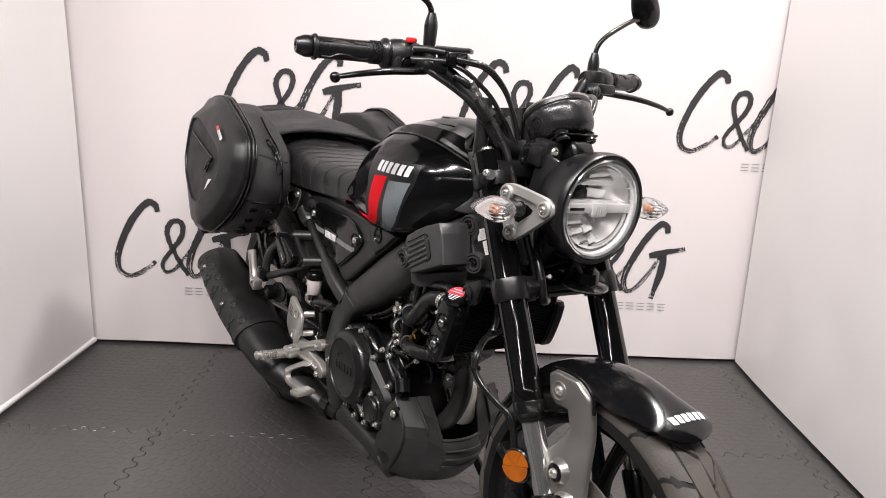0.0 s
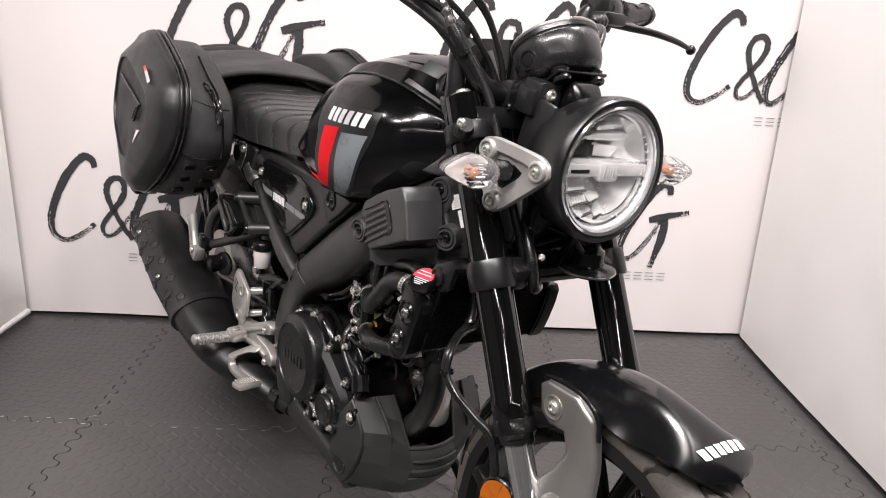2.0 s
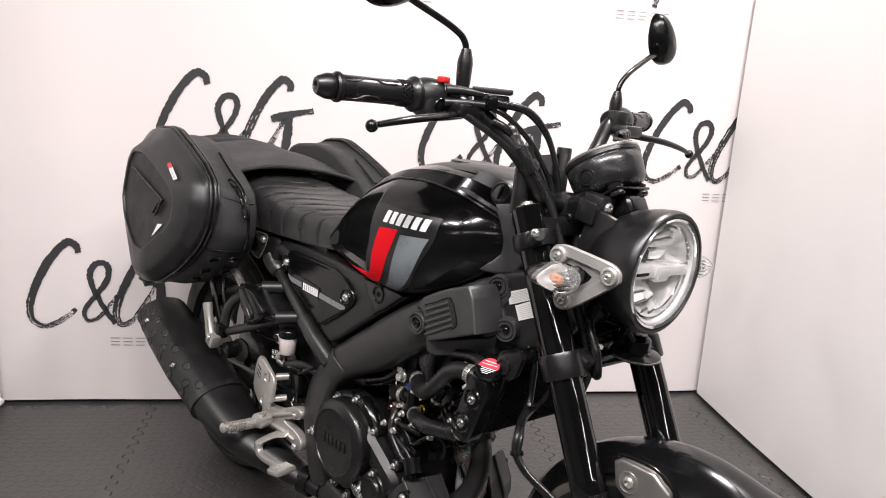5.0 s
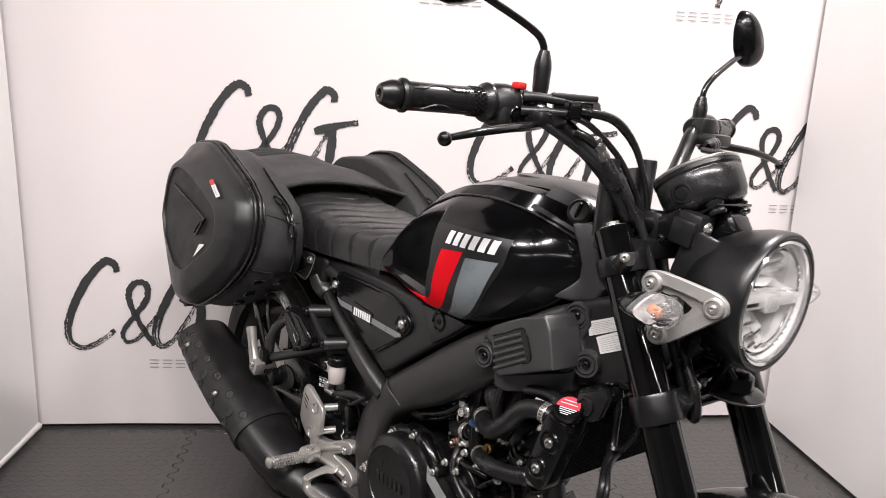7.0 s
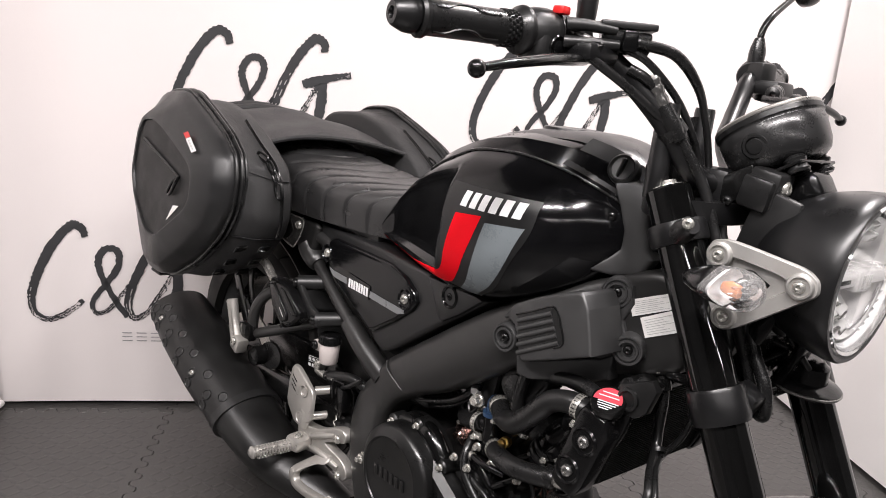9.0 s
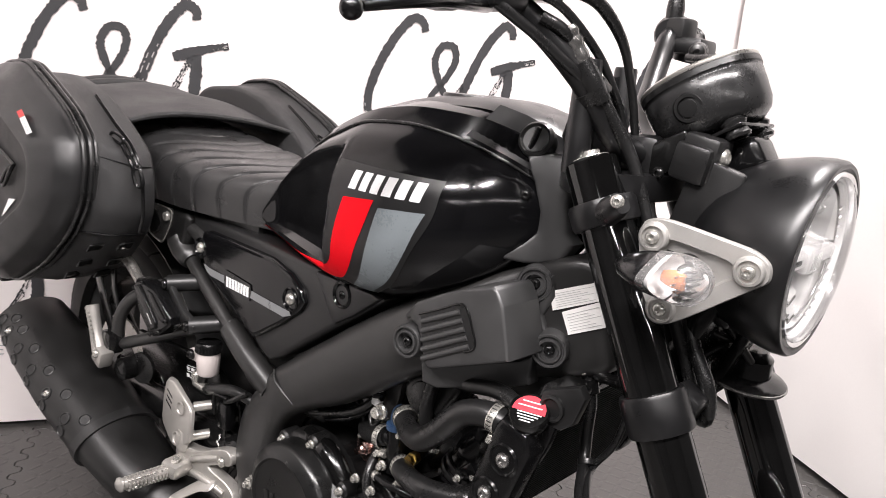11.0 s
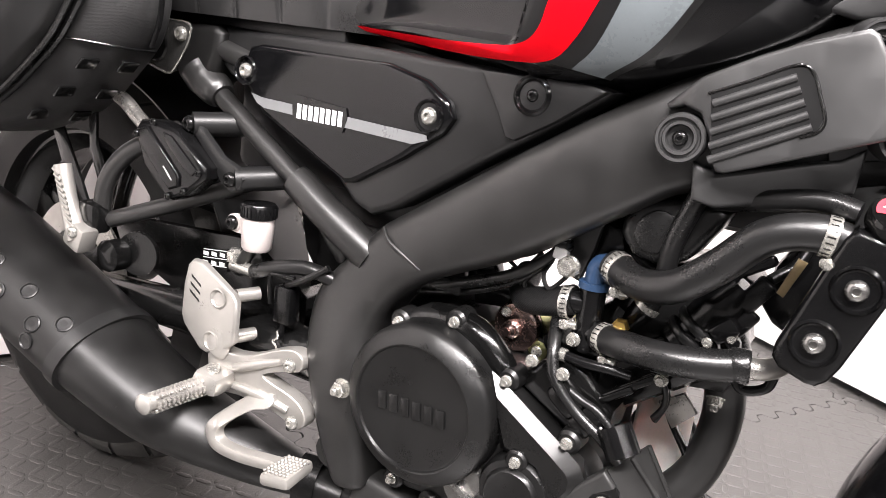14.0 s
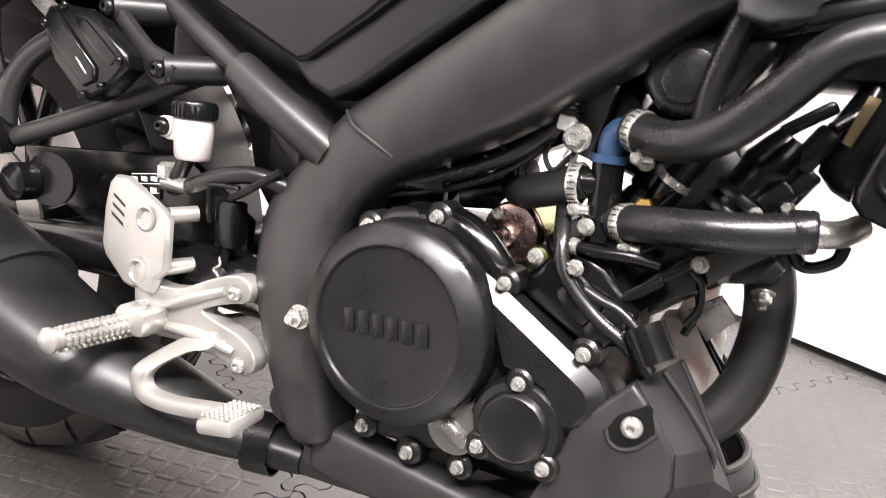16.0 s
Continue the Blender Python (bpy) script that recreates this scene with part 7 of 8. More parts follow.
for s in (-1, 1):
    side = part("guard_side", plate([(0.848, 0.357), (0.868, 0.335), (0.883, 0.311), (0.885, 0.285), (0.874, 0.250), (0.848, 0.210), (0.820, 0.178), (0.797, 0.166), (0.778, 0.185), (0.765, 0.207), (0.782, 0.236), (0.802, 0.288), (0.810, 0.314)], gy, 0.014, 0.0035, 0.02, 3, 0, 0.02), GUARD, gd, flip=s > 0)
    # black plate just proud of the panel, for the recess's shade
    part("guard_recess", plate([(0.836, 0.320), (0.842, 0.332), (0.860, 0.344), (0.864, 0.341), (0.869, 0.324), (0.858, 0.312), (0.846, 0.308), (0.838, 0.312)], lambda x, z: gy(x, z) - 0.0005, 0.004, 0.0003, 0.02, 1), BLACKMETAL, side, flip=s > 0)
    part("recess_lip", tube([(x, s * (-gy(x, z) + 0.0004), z) for x, z in ((0.835, 0.319), (0.838, 0.311), (0.846, 0.307), (0.858, 0.311), (0.870, 0.324))], 0.0016, 8, 3), GUARD, side)
    bolt(side, (0.853, s * 0.1325, 0.326), 0.019, (0, s, 0), BUTTON)
    # the scoop is not hollow: a black plate gives its shaded inside
    part("guard_scoop", plate([(0.783, 0.196), (0.798, 0.222), (0.838, 0.226), (0.828, 0.206), (0.80, 0.186)], lambda x, z: gy(x, z) - 0.0005, 0.004, 0.0004, 0.02), BLACKMETAL, side, flip=s > 0)
    part("scoop_lip", tube([(x, s * (-gy(x, z) + 0.0006), z) for x, z in ((0.783, 0.195), (0.80, 0.185), (0.829, 0.206), (0.838, 0.226))], 0.0018, 8, 3), GUARD, side)
    bmg = grid([[(x, s * y, z) for x, y, z in col] for col in COLS])
    bmesh.ops.recalc_face_normals(bmg, faces=bmg.faces)
    bmesh.ops.solidify(bmg, geom=bmg.faces[:], thickness=0.004)
    part("guard_wing", bmg, GUARD, gd, angle=9)
    part("wing_ridge", tube([(x + 0.002, s * y, z) for x, y, z in COLS[1][:3]] + [(0.908, s * 0.080, 0.292)], [0.0036, 0.0034, 0.003, 0.0008], 8, 4), GUARD, gd)
    part("wing_rim", tube([(x, s * y, z) for x, y, z in COLS[2][:3]], 0.003, 8, 3), GUARD, gd)
bmg = grid([[(x + 0.012 * (1 - (y / 0.046) ** 2), y, z) for y in np.linspace(-0.046, 0.046, 7)] for x, _, z in COLS[2][2:]])
bmesh.ops.recalc_face_normals(bmg, faces=bmg.faces)
bmesh.ops.solidify(bmg, geom=bmg.faces[:], thickness=0.004)
part("guard_nose", bmg, GUARD, gd, angle=25)
part("nose_rim", tube([(0.914 + 0.012 * (1 - (y / 0.046) ** 2), y, 0.278) for y in np.linspace(-0.046, 0.046, 7)], 0.0035, 8, 2), GUARD, gd)
for k in range(3):
    z = 0.258 - 0.019 * k
    xz = 0.925 if k < 2 else 0.916
    part("nose_louvre", tube([(xz + 0.012 * (1 - (y / 0.046) ** 2), y, z) for y in np.linspace(-0.044, 0.044, 7)], 0.0026, 8, 2), GUARD, gd)
part("guard_mount", join(tube([(0.845, -0.115, 0.395), (0.86, -0.12, 0.372)], 0.016, 16, 2)), PLASTIC2, bike)
part("coolant_bottle", join(box((0.860, 0.034, 0.332), (0.058, 0.05, 0.10), 0.018), tube([(0.862, 0.026, 0.375), (0.866, 0.022, 0.398), (0.867, 0.021, 0.412)], [0.017, 0.012, 0.012], 16, 3)), BOTTLE, bike, "translucent white coolant bottle")
part("oil_filter_flap", plate([(0.862, 0.395), (0.885, 0.412), (0.90, 0.395), (0.88, 0.372)], -0.03, 0.006, 0.002), BRUSHED, bike)
part("side_stand", join(tube([(0.62, 0.10, 0.24), (0.70, 0.19, 0.12), (0.74, 0.235, 0.022)], 0.011, 12, 4), box((0.745, 0.245, 0.02), (0.075, 0.045, 0.008), 0.003, (3.5, 0, -20))), BLACKMETAL, bike, "black side stand")

# footrest bracket, heel guard, footpeg, brake pedal
ft = part("heel_guard", plate([(0.329, 0.423), (0.336, 0.431), (0.352, 0.431), (0.405, 0.407), (0.413, 0.398), (0.417, 0.352), (0.402, 0.338), (0.376, 0.328), (0.364, 0.330), (0.334, 0.352), (0.328, 0.363), (0.326, 0.40)], lambda x, z: -0.152 - 0.1 * (0.43 - z), 0.008, 0.004, 0, 3), ALU, bike, "cast silver heel guard")
for z in (0.392, 0.401, 0.410):
    part("slot", plate([(0.338, z + 0.004), (0.355, z - 0.005), (0.356, z - 0.008), (0.339, z + 0.001)], lambda x, zz: -0.1525 - 0.1 * (0.43 - zz), 0.002, 0), BLACKMETAL, ft)
for x, z in ((0.386, 0.397), (0.384, 0.346)):
    part("hole_ring", lathe([(0.0105, 0.0), (0.0125, 0.002), (0.0105, 0.003), (0.009, 0.0005), (0, -0.004)], (x, -0.152 - 0.1 * (0.43 - z), z), (0, -1, 0), 24), ALU, ft)
    part("mount_pin", tube([(x + 0.014, -0.142, z + 0.004), (x + 0.026, -0.118, z + 0.006)], 0.008, 12, 2), ALU, ft)
fby = lambda x, z: -0.147 + 0.012 * smooth(0.44, 0.50, x) - 0.012 * smooth(0.42, 0.385, x)
fb = part("footrest_bracket", join(
    plate([(0.376, 0.333), (0.392, 0.338), (0.408, 0.334), (0.43, 0.338), (0.462, 0.353), (0.482, 0.359), (0.494, 0.356), (0.500, 0.346), (0.494, 0.335), (0.474, 0.330), (0.452, 0.321), (0.462, 0.314), (0.484, 0.305), (0.502, 0.294), (0.510, 0.281), (0.505, 0.269), (0.493, 0.266), (0.470, 0.278), (0.44, 0.284), (0.415, 0.284), (0.394, 0.287), (0.382, 0.298), (0.378, 0.314)], fby, 0.018, 0.006, 0.02, 3, 3, 0.02),
    tube([(0.412, -0.150, 0.318), (0.44, -0.1465, 0.330), (0.474, -0.140, 0.343)], [0.005, 0.0065, 0.004], 10, 5),
    tube([(0.412, -0.150, 0.296), (0.45, -0.146, 0.296), (0.486, -0.138, 0.286)], [0.005, 0.0065, 0.004], 10, 5),
    box((0.399, -0.168, 0.305), (0.036, 0.040, 0.026), 0.008, (0, 8, 10)),
    tube([(0.386, -0.156, 0.332), (0.390, -0.155, 0.345), (0.392, -0.154, 0.36)], [0.016, 0.018, 0.014], 14, 4, 0.45, (0, 1, 0))), ALU, bike, "cast silver footrest bracket")
bolt(fb, (0.490, -0.1445, 0.345), 0.019, mesh=BUTTON)
bolt(fb, (0.500, -0.1445, 0.279), 0.019, mesh=BUTTON)
pg = part("footpeg", tube([(0.396, -0.176, 0.301), (0.393, -0.22, 0.301), (0.391, -0.256, 0.301)], [0.0100, 0.0100, 0.0095], 16, 4), ALU, bike, "silver footpeg with rubber-style studs")
part("peg_tip", lathe([(0.0095, 0), (0.0115, 0.002), (0.0115, 0.005), (0.007, 0.009), (0, 0.010)], (0.391, -0.253, 0.301), (0, -1, 0), 20), ALU, pg)
part("stud", join(*[box((0.396 - 0.0075 * k * 0.02 + 0.0102 * math.cos(a), -0.183 - 0.0058 * k, 0.301 + 0.0102 * math.sin(a)), (0.004, 0.0035, 0.004), 0.0008, (0, -math.degrees(a), 0)) for k in range(12) for a in np.linspace(0.2, 6.1, 9)]), ALU, pg)
part("pivot_pin", lathe([(0.0085, 0), (0.0085, 0.003), (0.006, 0.004), (0, 0.004)], (0.402, -0.172, 0.318), (0, -0.5, 1), 18), ZINC, fb)
pd = part("brake_pedal", plate([(0.470, 0.302), (0.448, 0.300), (0.430, 0.285), (0.418, 0.264), (0.420, 0.249), (0.434, 0.238), (0.470, 0.238), (0.515, 0.246), (0.545, 0.252), (0.545, 0.264), (0.510, 0.259), (0.468, 0.252), (0.442, 0.252), (0.435, 0.260), (0.442, 0.272), (0.456, 0.285), (0.472, 0.290)], lambda x, z: -0.196 + 0.05 * smooth(0.268, 0.30, z), 0.013, 0.0035, 0.02, 2, 4, 0.02), ALU, bike, "silver brake pedal")
part("pedal_pad", box((0.543, -0.198, 0.258), (0.036, 0.05, 0.014), 0.005, (0, -8, 8)), ALU, pd, "knurled silver pedal pad")
tagged(part("pad_knurl", join(*[box((0.543 - 0.013 + 0.0052 * i, -0.198 - 0.019 + 0.0052 * j, 0.266 + 0.00073 * (i - 2.5)), (0.0034, 0.0034, 0.0025), 0.0006, (0, -8, 45), 1) for i in range(6) for j in range(8)]), ALU, pd), kind="stuff")
part("return_spring", tube([(0.488 + 0.006 * math.cos(t), -0.120 - 0.004 * t / 6, 0.272 + 0.006 * math.sin(t)) for t in np.linspace(0, 25, 60)], 0.0013, 6, 1), ZINC, bike)
part("brake_light_switch", join(box((0.452, -0.115, 0.40), (0.026, 0.02, 0.045), 0.004), tube([(0.452, -0.118, 0.378), (0.45, -0.12, 0.358)], 0.004, 8, 2)), PLASTIC2, bike)
part("switch_stay", tube([(0.438, -0.128, 0.40), (0.438, -0.13, 0.432), (0.447, -0.13, 0.437), (0.47, -0.126, 0.437)], 0.0025, 8, 5), BLACKMETAL, bike)
part("spring_clip", tube([(0.449, -0.124, 0.368), (0.453, -0.127, 0.362), (0.446, -0.127, 0.356), (0.452, -0.127, 0.35), (0.449, -0.126, 0.338)], 0.0013, 6, 5), ZINC, bike)

# rear brake reservoir and master cylinder
rs = part("rear_brake_reservoir", lathe([(0, -0.038), (0.0145, -0.038), (0.0172, -0.0345), (0.0185, -0.01), (0.0185, 0.0), (0, 0.0)], (0.406, -0.122, 0.4925), (0, 0, 1), 32), TANKPLASTIC, bike, "translucent white brake fluid reservoir")
part("reservoir_cap", lathe([(0.0185, 0.0), (0.0203, 0.001), (0.0203, 0.0145), (0.0185, 0.017), (0, 0.017)], (0.406, -0.122, 0.4925), (0, 0, 1), 24), PLASTIC2, rs, "black screw cap")
part("cap_rib", join(*[box((0.406 + 0.0204 * math.cos(a), -0.122 + 0.0204 * math.sin(a), 0.5005), (0.0018, 0.0026, 0.012), 0.0005, (0, 0, math.degrees(a))) for a in np.linspace(0, 6.28, 26)[:-1]]), PLASTIC2, rs)
part("reservoir_tab", join(box((0.389, -0.130, 0.482), (0.020, 0.006, 0.022), 0.002), lathe([(0.010, 0), (0.010, 0.006), (0, 0.006)], (0.380, -0.129, 0.483), (0, -1, 0), 20)), TANKPLASTIC, rs)
bolt(bike, (0.380, -0.136, 0.483), 0.02, (0, -1, 0), BUTTON_BLACK)
hose([(0.400, -0.122, 0.456), (0.388, -0.12, 0.44), (0.376, -0.116, 0.42)], 0.008, "black rubber brake hose", "reservoir_hose")
part("banjo", join(tube([(0.37, -0.12, 0.427), (0.405, -0.122, 0.428)], 0.008, 12, 2), lathe([(0.010, 0), (0.010, 0.012), (0.006, 0.016), (0, 0.016)], (0.372, -0.12, 0.432), (0, 0, 1), 6)), ZINC, bike)
hose([(0.405, -0.122, 0.428), (0.44, -0.124, 0.442), (0.48, -0.118, 0.45), (0.52, -0.105, 0.44)], 0.0085, "black rubber brake hose", "rear_brake_hose")
part("rear_wire", tube([(0.455, -0.12, 0.425), (0.48, -0.125, 0.437), (0.51, -0.118, 0.458)], 0.004, 8, 5), RUBBER, bike)

# swingarm, rear hugger, chain guard, shock, passenger footrest hanger
for s in (-1, 1):
    part("swingarm", tube([(0.555, s * 0.085, 0.335), (0.35, s * 0.098, 0.34), (0.12, s * 0.102, 0.325), (-0.03, s * 0.102, 0.314)], [0.03, 0.03, 0.024, 0.02], 14, 6), BLACKMETAL, bike, "black swingarm")
part("swingarm_bridge", box((0.40, 0, 0.345), (0.07, 0.18, 0.06), 0.012), BLACKMETAL, bike)
part("inner_fender", shell(lambda a, v: Vector((0.335 * math.sin(a), 0.075 * v, 0.314 + 0.335 * math.cos(a) - 0.015 * v * v)), 0.15, 1.45, 24, 9, 0.003), PLASTIC, bike)
part("chain_guard", plate([(0.10, 0.43), (0.36, 0.452), (0.45, 0.40), (0.45, 0.33), (0.30, 0.33), (0.12, 0.39)], -0.088, 0.01, 0.003), BLACKMETAL, bike)
lb = part("load_label", plate([(0.285, 0.423), (0.33, 0.432), (0.33, 0.402), (0.285, 0.395)], -0.0905, 0.001, 0), BLACKMETAL, bike, "black load label with white marks")
for i in range(3):
    for j in range(2):
        part("print_bar", box((0.292 + 0.0145 * i, -0.0913, 0.4065 + 0.012 * j + 0.002 * i), (0.009, 0.0006, 0.005), 0), WHITE, lb)
for z in (0.402, 0.412, 0.4225):
    part("print_line", plate([(0.287, z), (0.329, z + 0.006), (0.329, z + 0.007), (0.287, z + 0.001)], -0.0912, 0.0004, 0), WHITE, lb)
# dark sheet added to block the bright background behind the footrest
part("splash_panel", plate([(0.30, 0.60), (0.60, 0.58), (0.60, 0.34), (0.45, 0.33), (0.40, 0.36), (0.352, 0.42), (0.335, 0.48), (0.295, 0.53)], 0.03, 0.008, 0.003), PLASTIC, bike)
# filler box added to shut out a sliver of light under the tank
part("under_tank_tray", box((0.55, 0, 0.690), (0.20, 0.10, 0.035), 0.008), PLASTIC, bike)
part("rear_shock", join(tube([(0.47, 0, 0.36), (0.43, 0, 0.60)], 0.03, 18, 2)), BLACKMETAL, bike)
part("battery_box", box((0.42, 0, 0.60), (0.20, 0.16, 0.13), 0.015), PLASTIC, bike)
airbox = part("air_box", box((0.52, 0.0, 0.58), (0.26, 0.15, 0.17), 0.03), PLASTIC, bike)
part("air_box_foot", box((0.47, 0.02, 0.47), (0.12, 0.10, 0.12), 0.02), PLASTIC, airbox)
part("intake_snorkel", box((0.66, 0.0, 0.62), (0.20, 0.14, 0.10), 0.02), PLASTIC, airbox)
part("snorkel_cover", box((0.86, 0.01, 0.655), (0.22, 0.10, 0.06), 0.02), PLASTIC, airbox)
# unseen box added to darken the gap between frame beam and hose
part("front_duct", box((0.93, 0, 0.615), (0.2, 0.11, 0.075), 0.02), PLASTIC, airbox)
for s in (-1, 1):
    hg = part("footrest_hanger", tube([(0.405, s * 0.100, 0.540), (0.30, s * 0.130, 0.492), (0.20, s * 0.162, 0.450)], 0.0105, 14, 5), MATTE, bike, "black tubular passenger footrest hanger", flip=False)
    part("hanger_upper", tube([(0.19, s * 0.168, 0.455), (0.20, s * 0.168, 0.50), (0.23, s * 0.16, 0.54), (0.29, s * 0.14, 0.575)], 0.011, 14, 6), MATTE, hg)
    part("hanger_lug", join(box((0.185, s * 0.175, 0.452), (0.035, 0.03, 0.04), 0.008), lathe([(0.02, 0), (0.02, 0.02), (0.012, 0.026), (0, 0.026)], (0.205, s * 0.150, 0.405), (0, s, 0), 20), lathe([(0.028, 0), (0.028, 0.006), (0, 0.006)], (0.228, s * 0.14, 0.41), (0.3, s, 0), 22)), BLACKMETAL, hg)
    pp = part("passenger_peg", tube([(0.185, s * 0.195, 0.425), (0.165, s * 0.195, 0.47), (0.152, s * 0.195, 0.512)], [0.013, 0.0105, 0.0105], 14, 4), ALU, hg, "folded silver passenger footpeg")
    part("peg_mount", box((0.185, s * 0.192, 0.43), (0.034, 0.026, 0.034), 0.006, (0, 20, 0)), ALU, hg)
    part("stud", join(*[box((0.183 - 0.0031 * k, s * 0.2055, 0.447 + 0.0064 * k), (0.014, 0.003, 0.003), 0.0006, (0, 25, 0)) for k in range(10)]), ALU, hg)
    bolt(hg, (0.19, s * 0.205, 0.437), 0.018, (0, s, 0), BUTTON)
    part("rear_stay", join(plate([(0.304, 0.585), (0.311, 0.595), (0.326, 0.595), (0.338, 0.583), (0.371, 0.557), (0.394, 0.550), (0.405, 0.538), (0.401, 0.525), (0.386, 0.520), (0.370, 0.529), (0.357, 0.547), (0.325, 0.575), (0.310, 0.577)], -0.150, 0.008, 0.003), tube([(0.319, -0.146, 0.586), (0.35, -0.10, 0.590)], 0.014, 14, 2), tube([(0.388, -0.146, 0.535), (0.42, -0.10, 0.54)], 0.014, 14, 2)), PLASTIC, bike, flip=s > 0)
    bolt(bike, (0.319, s * 0.151, 0.586), 0.02, (0, s, 0), BUTTON_BLACK)
    bolt(bike, (0.388, s * 0.151, 0.535), 0.02, (0, s, 0), BUTTON_BLACK)
# small black control box with a bare steel pipe on the right hanger
cb = part("control_box", plate([(0.250, 0.572), (0.258, 0.583), (0.278, 0.585), (0.316, 0.579), (0.345, 0.560), (0.366, 0.544), (0.366, 0.532), (0.337, 0.508), (0.314, 0.498), (0.303, 0.501), (0.266, 0.529), (0.252, 0.560)], -0.170, 0.024, 0.006, 0, 3), PLASTIC2, bike, "small black rounded control box")
part("box_panel", plate([(0.259, 0.572), (0.275, 0.577), (0.300, 0.556), (0.330, 0.530), (0.330, 0.517), (0.315, 0.511), (0.300, 0.522), (0.265, 0.553)], -0.174, 0.006, 0.003, 0, 3), PLASTIC2, cb)
part("box_step", plate([(0.300, 0.574), (0.314, 0.572), (0.357, 0.541), (0.350, 0.533), (0.338, 0.537), (0.306, 0.562)], -0.1725, 0.005, 0.002, 0, 2), PLASTIC2, cb)
for zz in (0.5335, 0.530, 0.5265):
    part("box_slot", box((0.310 + (0.5335 - zz), -0.1745, zz), (0.010, 0.001, 0.0016), 0.0004, (0, 40, 0)), INK, cb)
for x, z in ((0.256, 0.566), (0.284, 0.583), (0.312, 0.503), (0.360, 0.538), (0.337, 0.513)):
    bolt(cb, (x, -0.171, z), 0.010, mesh=BUTTON_BLACK)
part("bare_pipe", tube([(0.268, -0.160, 0.568), (0.242, -0.160, 0.583), (0.218, -0.161, 0.599), (0.192, -0.162, 0.604), (0.165, -0.162, 0.596), (0.12, -0.16, 0.575)], 0.0085, 14, 6), BRUSHED, bike, "bare steel luggage-rack pipe")
part("rack_strap", plate([(0.155, 0.615), (0.17, 0.615), (0.172, 0.54), (0.20, 0.475), (0.19, 0.468), (0.16, 0.53)], -0.165, 0.004, 0.001), BLACKMETAL, bike)
part("perforated_stay", plate([(0.06, 0.56), (0.075, 0.57), (0.12, 0.50), (0.155, 0.44), (0.14, 0.43), (0.10, 0.48)], -0.155, 0.004, 0.001), BLACKMETAL, bike)
part("tail_section", box((-0.12, 0, 0.77), (0.28, 0.15, 0.07), 0.02), PLASTIC, bike)
part("rear_light", box((-0.275, 0, 0.77), (0.03, 0.09, 0.05), 0.01), REDPLASTIC, bike)


# ---- luggage ----
def pannier(s, label):
    """A hard-shell textile pannier; s is the bike's side it hangs on."""
    pn = thing("pannier", label, "pannier", BIKE, "pair of panniers")
    # outlines (x, z) of the bag's inner wall, widest middle and outer face
    inner = [(-0.10, 0.885), (0.02, 0.895), (0.11, 0.878), (0.20, 0.838), (0.272, 0.795), (0.290, 0.75), (0.288, 0.70), (0.272, 0.662), (0.19, 0.585), (0.06, 0.535), (-0.08, 0.54), (-0.16, 0.63), (-0.19, 0.74), (-0.17, 0.83)]
    seam = [(-0.06, 0.903), (0.04, 0.911), (0.125, 0.880), (0.21, 0.845), (0.264, 0.810), (0.277, 0.77), (0.273, 0.715), (0.236, 0.662), (0.155, 0.598), (0.04, 0.538), (-0.06, 0.540), (-0.14, 0.63), (-0.17, 0.74), (-0.145, 0.84)]
    edge = [(-0.045, 0.885), (0.048, 0.889), (0.122, 0.866), (0.19, 0.838), (0.243, 0.806), (0.260, 0.772), (0.260, 0.725), (0.234, 0.686), (0.155, 0.623), (0.052, 0.560), (-0.018, 0.562), (-0.092, 0.645), (-0.145, 0.74), (-0.122, 0.83)]

    def ring(o, y, tilt=0.0, sc=1.0):
        cx, cz = 0.08, 0.715
        v = [Vector((cx + (x - cx) * sc, 0, cz + (z - cz) * sc)) for x, z in o]
        for _ in range(2):
            v = [q for k in range(len(v)) for q in (v[k].lerp(v[(k + 1) % len(v)], 0.16), v[k].lerp(v[(k + 1) % len(v)], 0.84))]
        out = v
        return [(p.x, s * (y + tilt * (p.z - 0.72)), p.z) for p in out]
    T = -0.10
    body = [ring(inner, 0.150, 0, 0.96), ring(inner, 0.158), ring(inner, 0.185, T * 0.2, 1.012), ring(inner, 0.215, T * 0.4, 1.008), ring(seam, 0.250, T * 0.6)]
    part("body", grid(body, True, True), CLOTH, pn, "black nylon pannier body", angle=75)
    for yy, sc_, rr in ((0.243, 1.004, 0.0032), (0.2515, 1.010, 0.0042), (0.262, 1.008, 0.0036)):
        zr = ring(seam, yy, T * 0.65, sc_)
        part("zip_piping", tube(zr + [zr[0]], rr, 8, 1), RUBBER, pn, "black zip piping")
    pk = [(-0.072, 0.841), (-0.021, 0.846), (0.034, 0.834), (0.105, 0.811), (0.177, 0.785), (0.195, 0.765), (0.198, 0.723), (0.180, 0.700), (0.12, 0.663), (0.060, 0.627), (0.007, 0.630), (-0.073, 0.687), (-0.101, 0.732), (-0.094, 0.812)]
    shellr = [ring(seam, 0.252, T * 0.65, 0.99), ring(seam, 0.266, T * 0.75, 1.002), ring(seam, 0.274, T * 0.8, 0.998), ring(seam, 0.281, T * 0.85, 0.985), ring(edge, 0.294, T, 1.0), ring(edge, 0.301, T, 0.965), ring(pk, 0.3125, T, 1.07), ring(pk, 0.3145, T, 1.03), ring(pk, 0.3140, T, 1.005), ring(pk, 0.3085, T, 0.995)]
    sh = part("shell", grid(shellr, True, True), EVA, pn, "moulded black pannier shell", angle=55)
